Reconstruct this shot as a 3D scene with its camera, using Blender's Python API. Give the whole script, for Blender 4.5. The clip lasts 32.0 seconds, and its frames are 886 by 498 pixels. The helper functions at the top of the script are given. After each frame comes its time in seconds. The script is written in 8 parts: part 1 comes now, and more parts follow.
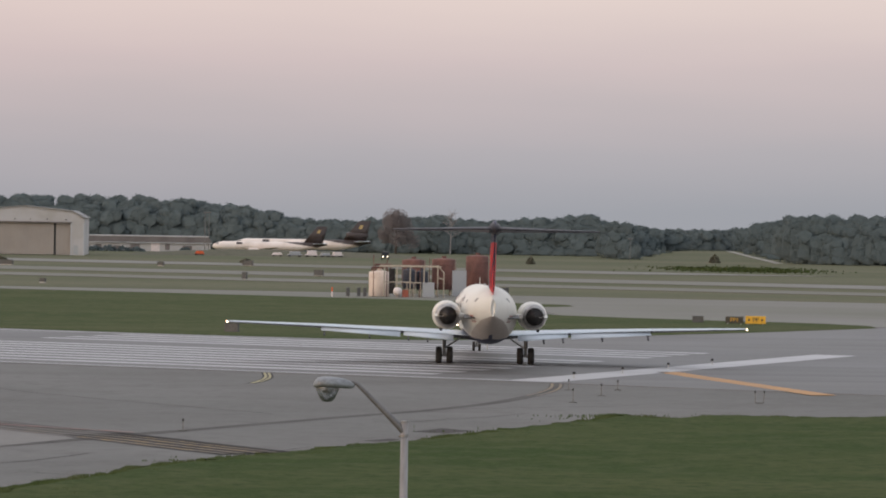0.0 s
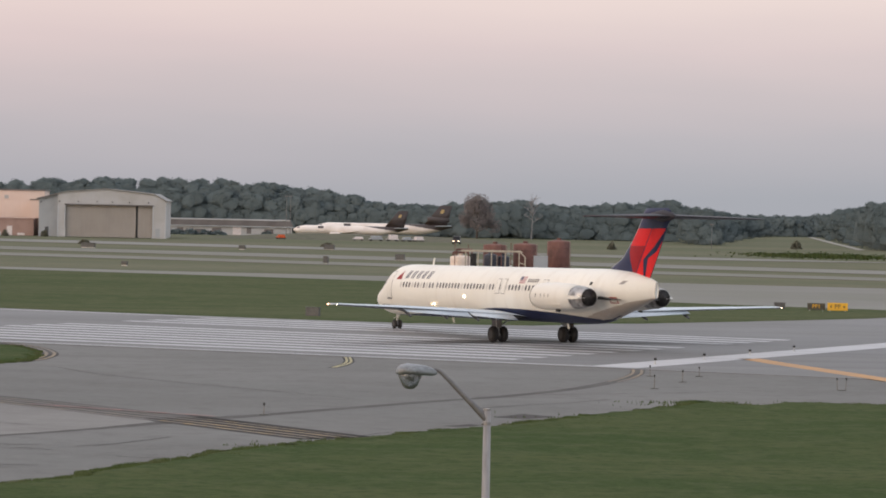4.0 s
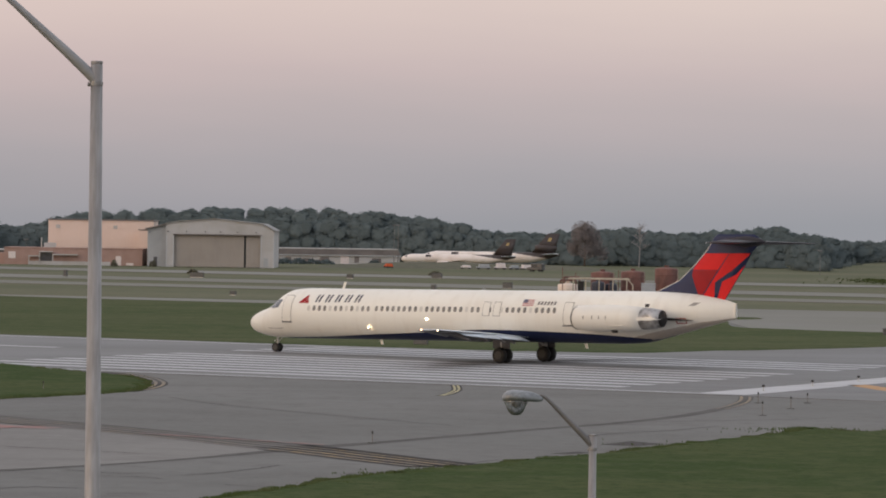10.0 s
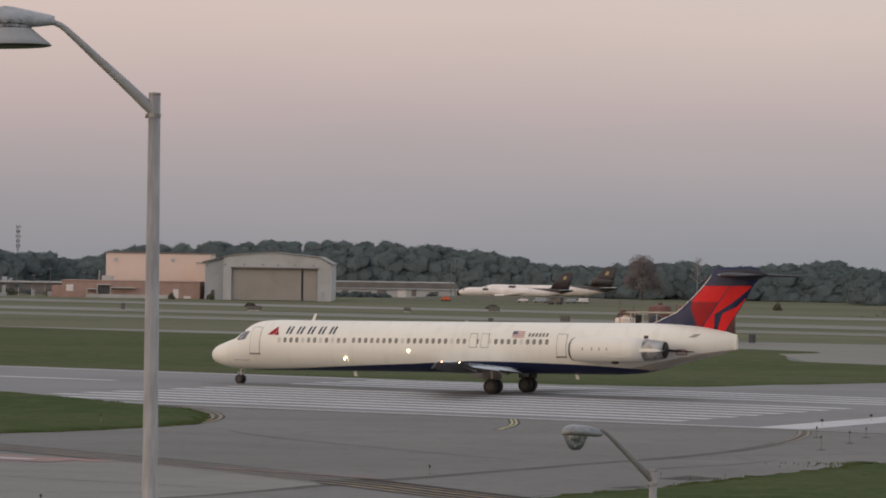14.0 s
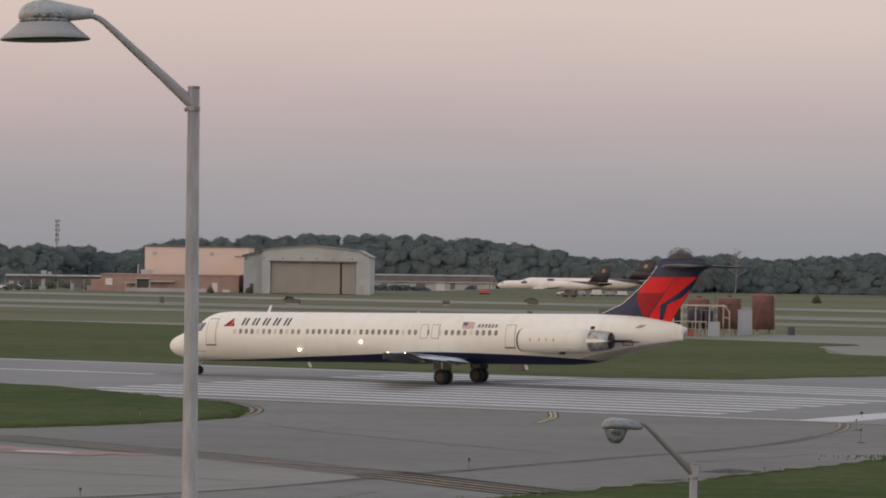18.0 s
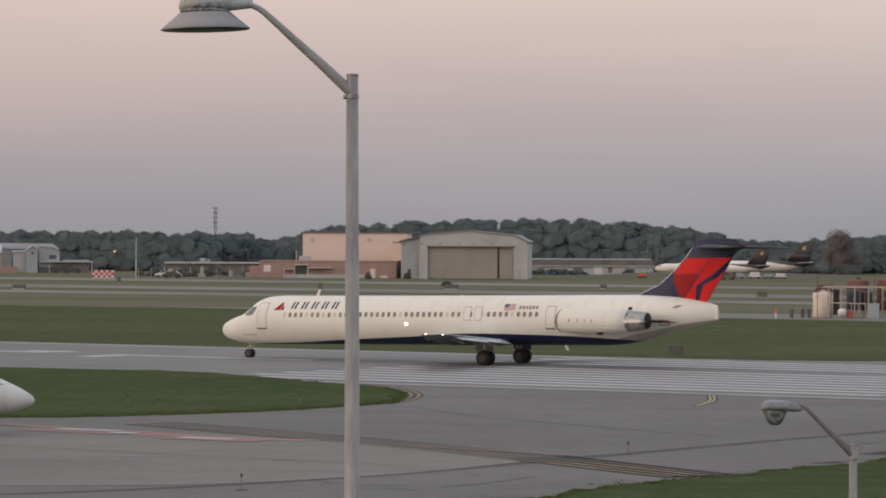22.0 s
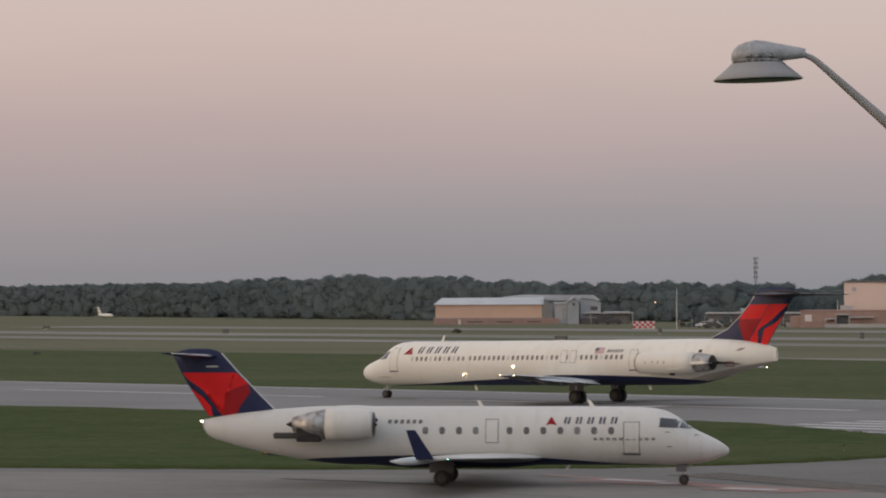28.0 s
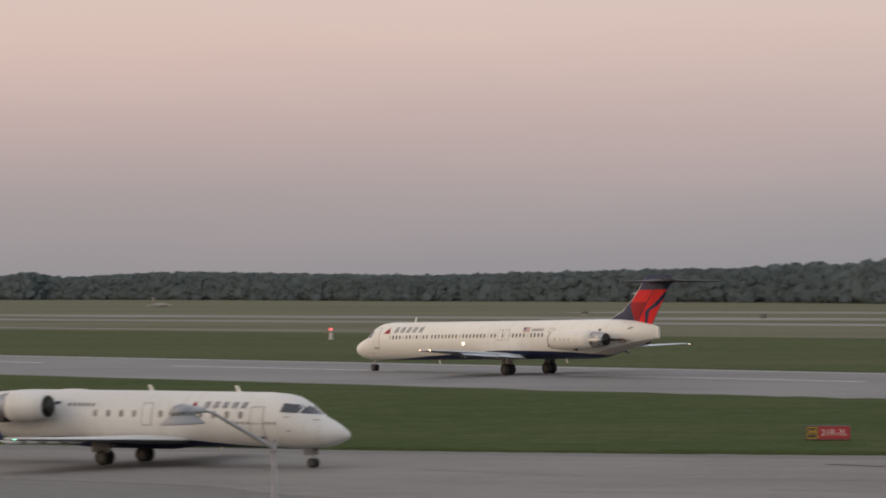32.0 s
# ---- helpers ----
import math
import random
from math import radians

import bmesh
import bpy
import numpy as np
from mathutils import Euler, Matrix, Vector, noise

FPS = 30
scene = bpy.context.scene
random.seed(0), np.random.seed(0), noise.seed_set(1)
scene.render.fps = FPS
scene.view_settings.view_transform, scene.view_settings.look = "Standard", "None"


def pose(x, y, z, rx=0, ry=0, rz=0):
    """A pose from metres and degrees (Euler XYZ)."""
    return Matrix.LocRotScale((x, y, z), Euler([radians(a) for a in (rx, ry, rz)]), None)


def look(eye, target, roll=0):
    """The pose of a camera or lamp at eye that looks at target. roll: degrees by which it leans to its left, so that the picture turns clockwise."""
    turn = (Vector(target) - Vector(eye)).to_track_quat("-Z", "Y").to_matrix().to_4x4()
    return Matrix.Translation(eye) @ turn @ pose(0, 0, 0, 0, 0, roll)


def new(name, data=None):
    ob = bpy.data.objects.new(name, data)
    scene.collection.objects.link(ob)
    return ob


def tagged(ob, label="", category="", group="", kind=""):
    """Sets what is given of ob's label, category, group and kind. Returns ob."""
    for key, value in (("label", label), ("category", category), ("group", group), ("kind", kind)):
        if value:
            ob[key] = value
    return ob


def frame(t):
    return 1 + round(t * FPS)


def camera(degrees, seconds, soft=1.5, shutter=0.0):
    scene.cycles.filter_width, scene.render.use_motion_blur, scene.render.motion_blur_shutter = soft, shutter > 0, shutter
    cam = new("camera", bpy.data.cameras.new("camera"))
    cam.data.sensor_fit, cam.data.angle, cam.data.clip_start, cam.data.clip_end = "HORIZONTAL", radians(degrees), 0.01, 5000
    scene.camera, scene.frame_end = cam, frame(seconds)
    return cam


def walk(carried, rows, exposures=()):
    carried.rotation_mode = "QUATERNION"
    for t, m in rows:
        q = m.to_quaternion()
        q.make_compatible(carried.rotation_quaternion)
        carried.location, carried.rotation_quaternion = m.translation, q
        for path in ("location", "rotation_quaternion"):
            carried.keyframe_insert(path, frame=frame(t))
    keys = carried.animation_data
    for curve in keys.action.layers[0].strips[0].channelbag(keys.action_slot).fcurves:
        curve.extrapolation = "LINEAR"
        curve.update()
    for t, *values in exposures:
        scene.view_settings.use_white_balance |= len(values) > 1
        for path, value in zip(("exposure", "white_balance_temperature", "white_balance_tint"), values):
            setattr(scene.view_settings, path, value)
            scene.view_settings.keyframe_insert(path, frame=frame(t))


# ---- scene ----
# ---------------------------------------------------------------- camera
cam = camera(14.3814, 32.0, soft=1.8, shutter=0.5)
# seconds, turn to the left, tilt up, lean, and where the hand holds it
PATH = [
    (0, -3.781, -0.454, 0.927, 0.049, -0.027, 8.874),
    (0.5, -3.565, -0.685, 0.953, 0.043, -0.014, 8.881),
    (1, -3.382, -0.680, 1.102, 0.049, 0.007, 8.885),
    (1.5, -3.097, -0.782, 1.066, 0.042, 0.042, 8.895),
    (2, -2.744, -0.706, 0.837, 0.027, 0.074, 8.902),
    (2.5, -2.418, -0.643, 0.984, 0.028, 0.098, 8.905),
    (4.5, -2.465, -0.744, 1.217, 0.031, 0.154, 8.895),
    (5, -2.196, -0.712, 1.060, 0.030, 0.170, 8.893),
    (5.5, -2.039, -0.622, 1.042, 0.026, 0.198, 8.893),
    (6, -1.847, -0.590, 0.739, 0.033, 0.191, 8.892),
    (6.5, -1.878, -0.806, 1.361, 0.027, 0.167, 8.892),
    (7, -1.809, -0.906, 1.329, 0.031, 0.107, 8.887),
    (7.5, -1.429, -0.799, 1.211, 0.034, 0.049, 8.888),
    (8, -0.991, -0.670, 0.945, 0.037, 0.002, 8.888),
    (8.5, -0.602, -0.431, 0.369, 0.036, -0.047, 8.893),
    (9, -0.387, -0.236, 0.533, 0.039, -0.097, 8.895),
    (9.5, -0.545, -0.179, 0.712, 0.049, -0.161, 8.893),
    (10, -0.698, -0.298, 0.837, 0.049, -0.199, 8.893),
    (10.5, -0.788, -0.437, 0.907, 0.049, -0.211, 8.889),
    (11, -0.531, -0.499, 0.730, 0.045, -0.198, 8.891),
    (11.5, -0.227, -0.376, 0.755, 0.046, -0.167, 8.890),
    (12, -0.007, -0.215, 0.835, 0.040, -0.105, 8.894),
    (12.5, -0.008, -0.036, 1.028, 0.031, -0.009, 8.891),
    (13, 0.001, 0.144, 0.897, 0.017, 0.054, 8.893),
    (13.5, 0.010, 0.285, 0.847, 0.024, 0.068, 8.889),
    (14, 0.242, 0.234, 0.909, 0.027, 0.063, 8.892),
    (14.5, 0.491, -0.183, 0.941, 0.025, 0.064, 8.890),
    (16.5, 0.753, 0.023, 0.817, 0.014, 0.121, 8.891),
    (17, 0.704, 0.116, 0.940, 0.017, 0.128, 8.890),
    (17.5, 0.640, 0.163, 0.882, 0.007, 0.150, 8.890),
    (18, 0.870, 0.114, 0.804, 0.016, 0.135, 8.892),
    (18.5, 1.240, 0.018, 0.495, 0.013, 0.095, 8.893),
    (19, 1.543, -0.026, 0.521, 0.026, 0.022, 8.893),
    (19.5, 1.754, -0.034, 0.494, 0.044, -0.030, 8.893),
    (20, 2.144, 0.015, -0.139, 0.033, -0.038, 8.893),
    (20.5, 2.376, 0.307, -0.016, 0.002, -0.012, 8.889),
    (21, 2.677, 0.330, 0.129, 0.011, -0.028, 8.893),
    (21.5, 2.686, 0.123, 0.715, 0.020, -0.057, 8.886),
    (22, 3.432, -0.162, 0.269, 0.014, -0.064, 8.892),
    (22.5, 3.928, -0.115, 0.814, -0.002, -0.060, 8.894),
    (23, 4.648, -0.140, 0.105, -0.009, -0.061, 8.898),
    (23.5, 4.758, -0.281, 0.144, -0.011, -0.065, 8.905),
    (24, 5.166, -0.315, 0.206, -0.024, -0.066, 8.901),
    (24.5, 5.571, -0.175, 0.643, -0.028, -0.066, 8.903),
    (25, 6.031, -0.047, 0.488, -0.037, -0.063, 8.903),
    (25.5, 6.603, 0.095, 0.036, -0.037, -0.060, 8.902),
    (26, 8.016, 0.121, -0.170, -0.042, -0.058, 8.906),
    (26.5, 9.404, -0.103, 0.082, -0.049, -0.053, 8.909),
    (28.5, 12.542, 1.092, -0.316, -0.105, -0.028, 8.896),
    (29, 12.779, 1.388, -0.389, -0.101, -0.024, 8.899),
    (29.5, 14.339, 1.198, -0.770, -0.105, -0.019, 8.899),
    (30, 15.910, 0.878, -1.244, -0.047, -0.011, 8.878),
    (30.5, 17.093, 0.813, -0.702, -0.089, -0.009, 8.862),
    (31, 18.255, 0.719, -0.685, -0.182, -0.008, 8.875),
    (31.5, 19.509, 0.628, -0.531, -0.360, -0.013, 8.898),
    (32, 20.953, 0.466, -0.509, -0.429, -0.015, 8.907),
]


def aim(yaw, tilt, lean, x, y, z):
    a, b = radians(yaw), radians(tilt)
    return look((x, y, z), (x - math.sin(a) * math.cos(b), y + math.cos(a) * math.cos(b), z + math.sin(b)), lean)


walk(cam, [(r[0], aim(*r[1:])) for r in PATH], [(0.0, 0.30, 6300, 9), (1.5, 0.50, 6300, 9), (5.0, 0.47, 6315, 9), (6.0, 0.38, 6320, 9), (7.2, 0.40, 6325, 9), (8.0, 0.39, 6330, 9), (9.0, 0.23, 6340, 9), (10.0, 0.17, 6355, 9), (12.0, 0.17, 6355, 9), (14.0, -0.01, 6380, 9), (17.0, 0.05, 6382, 9), (21.0, 0.06, 6385, 9), (23.0, 0.13, 6395, 9), (25.0, 0.13, 6400, 9), (29.0, -0.16, 6380, 9), (32.0, 0.02, 6480, 9)])

# ---------------------------------------------------------------- sky and sun
SUN_AZ, SUN_EL = 240.0, 6.0          # degrees clockwise from the view's axis (+y), and up


def sky():
    w = bpy.data.worlds.new("dusk_sky")
    scene.world = w
    w.use_nodes = True
    nt = w.node_tree
    nt.nodes.clear()
    out = nt.nodes.new("ShaderNodeOutputWorld")
    add = nt.nodes.new("ShaderNodeAddShader")
    b1 = nt.nodes.new("ShaderNodeBackground")
    b2 = nt.nodes.new("ShaderNodeBackground")
    nish = nt.nodes.new("ShaderNodeTexSky")
    nish.sky_type = "NISHITA"
    nish.sun_disc = False
    nish.sun_elevation = radians(SUN_EL)
    nish.sun_rotation = radians(SUN_AZ)
    nish.dust_density = 3.0
    b1.inputs["Strength"].default_value = 0.03
    tc = nt.nodes.new("ShaderNodeTexCoord")
    sep = nt.nodes.new("ShaderNodeSeparateXYZ")
    ramp = nt.nodes.new("ShaderNodeValToRGB")
    mp = nt.nodes.new("ShaderNodeMapRange")
    mp.inputs["From Min"].default_value = -0.01
    mp.inputs["From Max"].default_value = 0.25
    nz = nt.nodes.new("ShaderNodeTexNoise")
    nz.inputs["Scale"].default_value = 5.0
    nz.inputs["Detail"].default_value = 4.0
    sc = nt.nodes.new("ShaderNodeVectorMath")
    sc.operation = "MULTIPLY"
    sc.inputs[1].default_value = (1.0, 1.0, 7.0)
    mad = nt.nodes.new("ShaderNodeMath")
    mad.operation = "MULTIPLY_ADD"
    mad.inputs[1].default_value = 0.02
    L = nt.links.new
    L(tc.outputs["Generated"], sep.inputs[0])
    L(tc.outputs["Generated"], sc.inputs[0])
    L(sc.outputs[0], nz.inputs["Vector"])
    L(nz.outputs["Fac"], mad.inputs[0])
    L(sep.outputs["Z"], mad.inputs[2])
    L(mad.outputs[0], mp.inputs["Value"])
    L(mp.outputs[0], ramp.inputs["Fac"])
    cr = ramp.color_ramp
    stops = [(0.0, (0.310, 0.313, 0.338)), (0.085, (0.316, 0.318, 0.343)), (0.16, (0.393, 0.367, 0.387)), (0.25, (0.535, 0.44, 0.445)),
             (0.34, (0.67, 0.54, 0.51)), (0.5, (0.72, 0.63, 0.60)), (1.0, (0.75, 0.75, 0.80))]
    cr.elements[0].position, cr.elements[0].color = stops[0][0], (*stops[0][1], 1)
    cr.elements[1].position, cr.elements[1].color = stops[-1][0], (*stops[-1][1], 1)
    for p, c in stops[1:-1]:
        e = cr.elements.new(p)
        e.color = (*c, 1)
    # rosier towards the sunset side
    side = nt.nodes.new("ShaderNodeMapRange")
    side.inputs["From Min"].default_value, side.inputs["From Max"].default_value = 0.1, -0.42
    tint = nt.nodes.new("ShaderNodeMix")
    tint.data_type, tint.blend_type = "RGBA", "MULTIPLY"
    tint.inputs[7].default_value = (1.06, 0.978, 0.955, 1)
    L(sep.outputs["X"], side.inputs["Value"])
    L(side.outputs[0], tint.inputs[0])
    L(ramp.outputs[0], tint.inputs[6])
    L(tint.outputs[2], b2.inputs["Color"])
    b2.inputs["Strength"].default_value = 0.9
    L(nish.outputs[0], b1.inputs["Color"])
    L(b1.outputs[0], add.inputs[0])
    L(b2.outputs[0], add.inputs[1])
    L(add.outputs[0], out.inputs["Surface"])


sky()
sun = new("sun", bpy.data.lights.new("sun", "SUN"))
sun.data.energy, sun.data.angle, sun.data.color = 1.0, radians(50), (1.0, 0.76, 0.54)
_a, _e = radians(SUN_AZ), radians(SUN_EL)
_to = Vector((math.sin(_a) * math.cos(_e), math.cos(_a) * math.cos(_e), math.sin(_e)))
sun.matrix_world = look(_to * 100, (0, 0, 0))

# ---------------------------------------------------------------- the runway's own axes
RX, RY, PHI = 13.31, 203.31, radians(-28.98)
CU, SU = math.cos(PHI), math.sin(PHI)


def R(u, w):
    """From metres along the runway (to the threshold) and across it (away) to the plan."""
    return (RX + u * CU - w * SU, RY + u * SU + w * CU)


# ---------------------------------------------------------------- materials
def material(name, base, rough=0.8, metal=0.0, vary=(), bump=0.0, bump_scale=20.0, spec=0.5, emit=None, coat=0.0):
    """A surface in one base colour with layers of variation: (scale, detail, colour, amount, low, high[, stretch])."""
    m = bpy.data.materials.new(name)
    m.use_nodes = True
    nt = m.node_tree
    b = nt.nodes["Principled BSDF"]
    b.inputs["Roughness"].default_value = rough
    b.inputs["Metallic"].default_value = metal
    b.inputs["Specular IOR Level"].default_value = spec
    b.inputs["Coat Weight"].default_value = coat
    b.inputs["Base Color"].default_value = (*base, 1)
    tc = nt.nodes.new("ShaderNodeTexCoord")
    last = None
    for layer in vary:
        scale, detail, colour, amount, low, high = layer[:6]
        stretch = layer[6] if len(layer) > 6 else (1, 1, 1)
        mp = nt.nodes.new("ShaderNodeMapping")
        mp.inputs["Scale"].default_value = stretch
        if len(layer) > 7:
            mp.inputs["Rotation"].default_value = (0, 0, layer[7])
        nt.links.new(tc.outputs["Object"], mp.inputs["Vector"])
        n = nt.nodes.new("ShaderNodeTexNoise")
        n.inputs["Scale"].default_value = scale
        n.inputs["Detail"].default_value = detail
        nt.links.new(mp.outputs[0], n.inputs["Vector"])
        r = nt.nodes.new("ShaderNodeMapRange")
        r.inputs["From Min"].default_value, r.inputs["From Max"].default_value = low, high
        r.inputs["To Max"].default_value = amount
        nt.links.new(n.outputs["Fac"], r.inputs["Value"])
        mix = nt.nodes.new("ShaderNodeMix")
        mix.data_type = "RGBA"
        nt.links.new(r.outputs[0], mix.inputs[0])
        if last is None:
            mix.inputs[6].default_value = (*base, 1)
        else:
            nt.links.new(last, mix.inputs[6])
        mix.inputs[7].default_value = (*colour, 1)
        last = mix.outputs[2]
    if last is not None:
        nt.links.new(last, b.inputs["Base Color"])
    if bump:
        n = nt.nodes.new("ShaderNodeTexNoise")
        n.inputs["Scale"].default_value = bump_scale
        n.inputs["Detail"].default_value = 5
        nt.links.new(tc.outputs["Object"], n.inputs["Vector"])
        bp = nt.nodes.new("ShaderNodeBump")
        bp.inputs["Strength"].default_value = bump
        bp.inputs["Distance"].default_value = 0.05
        nt.links.new(n.outputs["Fac"], bp.inputs["Height"])
        nt.links.new(bp.outputs[0], b.inputs["Normal"])
    if emit:
        b.inputs["Emission Color"].default_value = (*emit[0], 1)
        b.inputs["Emission Strength"].default_value = emit[1]
    return m


def per_island(m, spread=0.5):
    """Adds a lightness that differs from leaf to leaf and from object to object."""
    nt = m.node_tree
    b = nt.nodes["Principled BSDF"]
    g = nt.nodes.new("ShaderNodeNewGeometry")
    h = nt.nodes.new("ShaderNodeHueSaturation")
    r = nt.nodes.new("ShaderNodeMapRange")
    r.inputs["To Min"].default_value, r.inputs["To Max"].default_value = 1 - spread, 1 + spread
    nt.links.new(g.outputs["Random Per Island"], r.inputs["Value"])
    nt.links.new(r.outputs[0], h.inputs["Value"])
    src = b.inputs["Base Color"].links
    if src:
        nt.links.new(src[0].from_socket, h.inputs["Color"])
    else:
        h.inputs["Color"].default_value = b.inputs["Base Color"].default_value
    nt.links.new(h.outputs[0], b.inputs["Base Color"])
    return m


RUN = PHI      # turn of the runway's grain
ASPHALT = material("asphalt", (0.134, 0.134, 0.124), 0.85, vary=[(0.035, 4, (0.162, 0.160, 0.150), 0.8, 0.42, 0.62), (0.16, 6, (0.108, 0.103, 0.095), 0.6, 0.46, 0.66, (0.45, 1, 1), -RUN), (0.7, 6, (0.088, 0.083, 0.075), 0.5, 0.5, 0.7), (1.9, 6, (0.178, 0.174, 0.158), 0.45, 0.52, 0.7), (14, 3, (0.165, 0.164, 0.151), 0.35, 0.45, 0.7)], bump=0.25, bump_scale=30, spec=0.3)
RUNWAY_TOP = material("grooved_runway_asphalt", (0.165, 0.164, 0.158), 0.8, vary=[(0.25, 5, (0.100, 0.098, 0.102), 0.55, 0.42, 0.66, (0.09, 1.6, 1), -RUN), (0.05, 4, (0.190, 0.191, 0.189), 0.7, 0.45, 0.65), (9, 3, (0.110, 0.109, 0.107), 0.3, 0.45, 0.7)], bump=0.2, bump_scale=30)
CONCRETE = material("old_concrete", (0.172, 0.165, 0.151), 0.85, vary=[(0.06, 5, (0.128, 0.121, 0.112), 0.8, 0.40, 0.62), (0.35, 6, (0.115, 0.106, 0.098), 0.55, 0.45, 0.68, (0.5, 1, 1), -RUN), (1.3, 6, (0.200, 0.191, 0.178), 0.5, 0.48, 0.7), (12, 3, (0.220, 0.212, 0.199), 0.3, 0.45, 0.7)], bump=0.15, bump_scale=25)
FAR_CONCRETE = material("far_taxiway_concrete", (0.184, 0.179, 0.163), 0.85, vary=[(0.012, 4, (0.125, 0.125, 0.092), 0.9, 0.37, 0.57), (0.06, 5, (0.15, 0.147, 0.115), 0.7, 0.45, 0.66, (0.3, 1.4, 1), -RUN), (0.3, 5, (0.17, 0.155, 0.15), 0.4, 0.5, 0.75)], bump=0.1)
GRASS = material("mown_grass", (0.052, 0.070, 0.024), 0.95, vary=[(0.025, 4, (0.082, 0.092, 0.040), 0.8, 0.42, 0.62, (0.5, 1.3, 1), -RUN), (0.12, 5, (0.032, 0.058, 0.016), 0.7, 0.42, 0.62, (0.6, 1.2, 1), -RUN), (0.45, 6, (0.082, 0.094, 0.044), 0.7, 0.46, 0.64), (1.5, 6, (0.030, 0.050, 0.016), 0.7, 0.48, 0.66), (5, 5, (0.078, 0.104, 0.038), 0.55, 0.47, 0.66), (14, 4, (0.026, 0.040, 0.014), 0.5, 0.5, 0.68)], bump=0.5, bump_scale=9, spec=0.03)
DRY_GRASS = material("drier_mown_grass", (0.056, 0.073, 0.028), 0.95, vary=[(0.025, 4, (0.088, 0.094, 0.046), 0.8, 0.42, 0.62, (0.4, 1.3, 1), -RUN), (0.12, 5, (0.044, 0.066, 0.021), 0.7, 0.42, 0.62, (0.4, 1.2, 1), -RUN), (0.4, 6, (0.094, 0.10, 0.048), 0.65, 0.46, 0.64), (1.4, 6, (0.042, 0.058, 0.021), 0.6, 0.48, 0.66), (4, 5, (0.095, 0.105, 0.05), 0.5, 0.48, 0.68)], bump=0.5, bump_scale=9, spec=0.05)
FIELD = material("dry_field_grass", (0.135, 0.132, 0.084), 0.95, vary=[(0.012, 5, (0.100, 0.108, 0.062), 0.9, 0.42, 0.58, (0.35, 1.5, 1), -RUN), (0.06, 5, (0.155, 0.142, 0.092), 0.6, 0.48, 0.68, (0.35, 1.5, 1), -RUN), (0.3, 5, (0.085, 0.098, 0.055), 0.5, 0.48, 0.66), (2.5, 4, (0.075, 0.088, 0.045), 0.4, 0.45, 0.7)], bump=0.6, bump_scale=4, spec=0.1)
WHITE_PAINT = material("white_runway_paint", (0.44, 0.44, 0.445), 0.75, vary=[(0.5, 6, (0.24, 0.235, 0.235), 0.65, 0.52, 0.72, (0.12, 1, 1), -RUN), (10, 4, (0.36, 0.36, 0.36), 0.4, 0.5, 0.7)])
YELLOW_PAINT = material("worn_yellow_paint", (0.29, 0.20, 0.085), 0.75, vary=[(0.12, 4, (0.15, 0.128, 0.10), 0.9, 0.40, 0.58), (1.2, 6, (0.12, 0.108, 0.092), 0.9, 0.38, 0.60)])
WORN_YELLOW = material("worn_off_yellow_paint", (0.19, 0.155, 0.10), 0.8, vary=[(0.3, 4, (0.135, 0.125, 0.112), 0.9, 0.40, 0.58), (1.5, 6, (0.115, 0.105, 0.095), 0.8, 0.40, 0.62)])
ORANGE_PAINT = material("orange_yellow_paint", (0.46, 0.25, 0.09), 0.75, vary=[(0.5, 5, (0.32, 0.20, 0.11), 0.6, 0.42, 0.65), (4, 5, (0.2, 0.15, 0.1), 0.4, 0.48, 0.7)])
PALE_YELLOW = material("pale_yellow_paint", (0.36, 0.32, 0.16), 0.75, vary=[(1.5, 5, (0.2, 0.18, 0.12), 0.7, 0.42, 0.62)])
PATCH = material("tar_patch", (0.055, 0.05, 0.048), 0.8, vary=[(2, 5, (0.085, 0.078, 0.072), 0.8, 0.42, 0.62)], spec=0.1)
SEALED = material("black_sealant", (0.026, 0.024, 0.023), 0.95, vary=[(0.25, 4, (0.06, 0.055, 0.05), 0.8, 0.45, 0.62), (3, 5, (0.045, 0.04, 0.037), 0.7, 0.45, 0.65)], spec=0.08)
BLACK_PAINT = material("black_border_paint", (0.034, 0.032, 0.031), 0.8, vary=[(0.15, 4, (0.10, 0.092, 0.085), 0.75, 0.45, 0.6), (1.2, 6, (0.075, 0.068, 0.062), 0.8, 0.45, 0.65)], spec=0.12)
FADED_BORDER = material("faded_border_paint", (0.088, 0.082, 0.076), 0.8, vary=[(0.15, 4, (0.11, 0.104, 0.097), 0.8, 0.42, 0.6), (1.2, 6, (0.055, 0.05, 0.046), 0.6, 0.48, 0.65)], spec=0.12)
RED_PAINT = material("worn_red_paint", (0.28, 0.135, 0.115), 0.8, vary=[(0.9, 6, (0.18, 0.15, 0.14), 0.85, 0.38, 0.62)])
GALV = material("galvanised_steel", (0.29, 0.275, 0.265), 0.55, 0.45, vary=[(3, 5, (0.205, 0.195, 0.19), 0.6, 0.4, 0.65), (40, 3, (0.42, 0.42, 0.42), 0.4, 0.45, 0.7, (1, 1, 0.1))], bump=0.1, bump_scale=60)
ALU_PAINT = material("weathered_aluminium_paint", (0.36, 0.37, 0.385), 0.55, 0.25, vary=[(5, 5, (0.19, 0.19, 0.20), 0.8, 0.46, 0.60), (22, 4, (0.46, 0.47, 0.48), 0.6, 0.5, 0.64), (60, 3, (0.24, 0.24, 0.245), 0.4, 0.5, 0.7)])
REFLECTOR = material("dark_reflector", (0.10, 0.11, 0.12), 0.4, 0.6, vary=[(8, 4, (0.05, 0.05, 0.05), 0.6, 0.4, 0.6)])
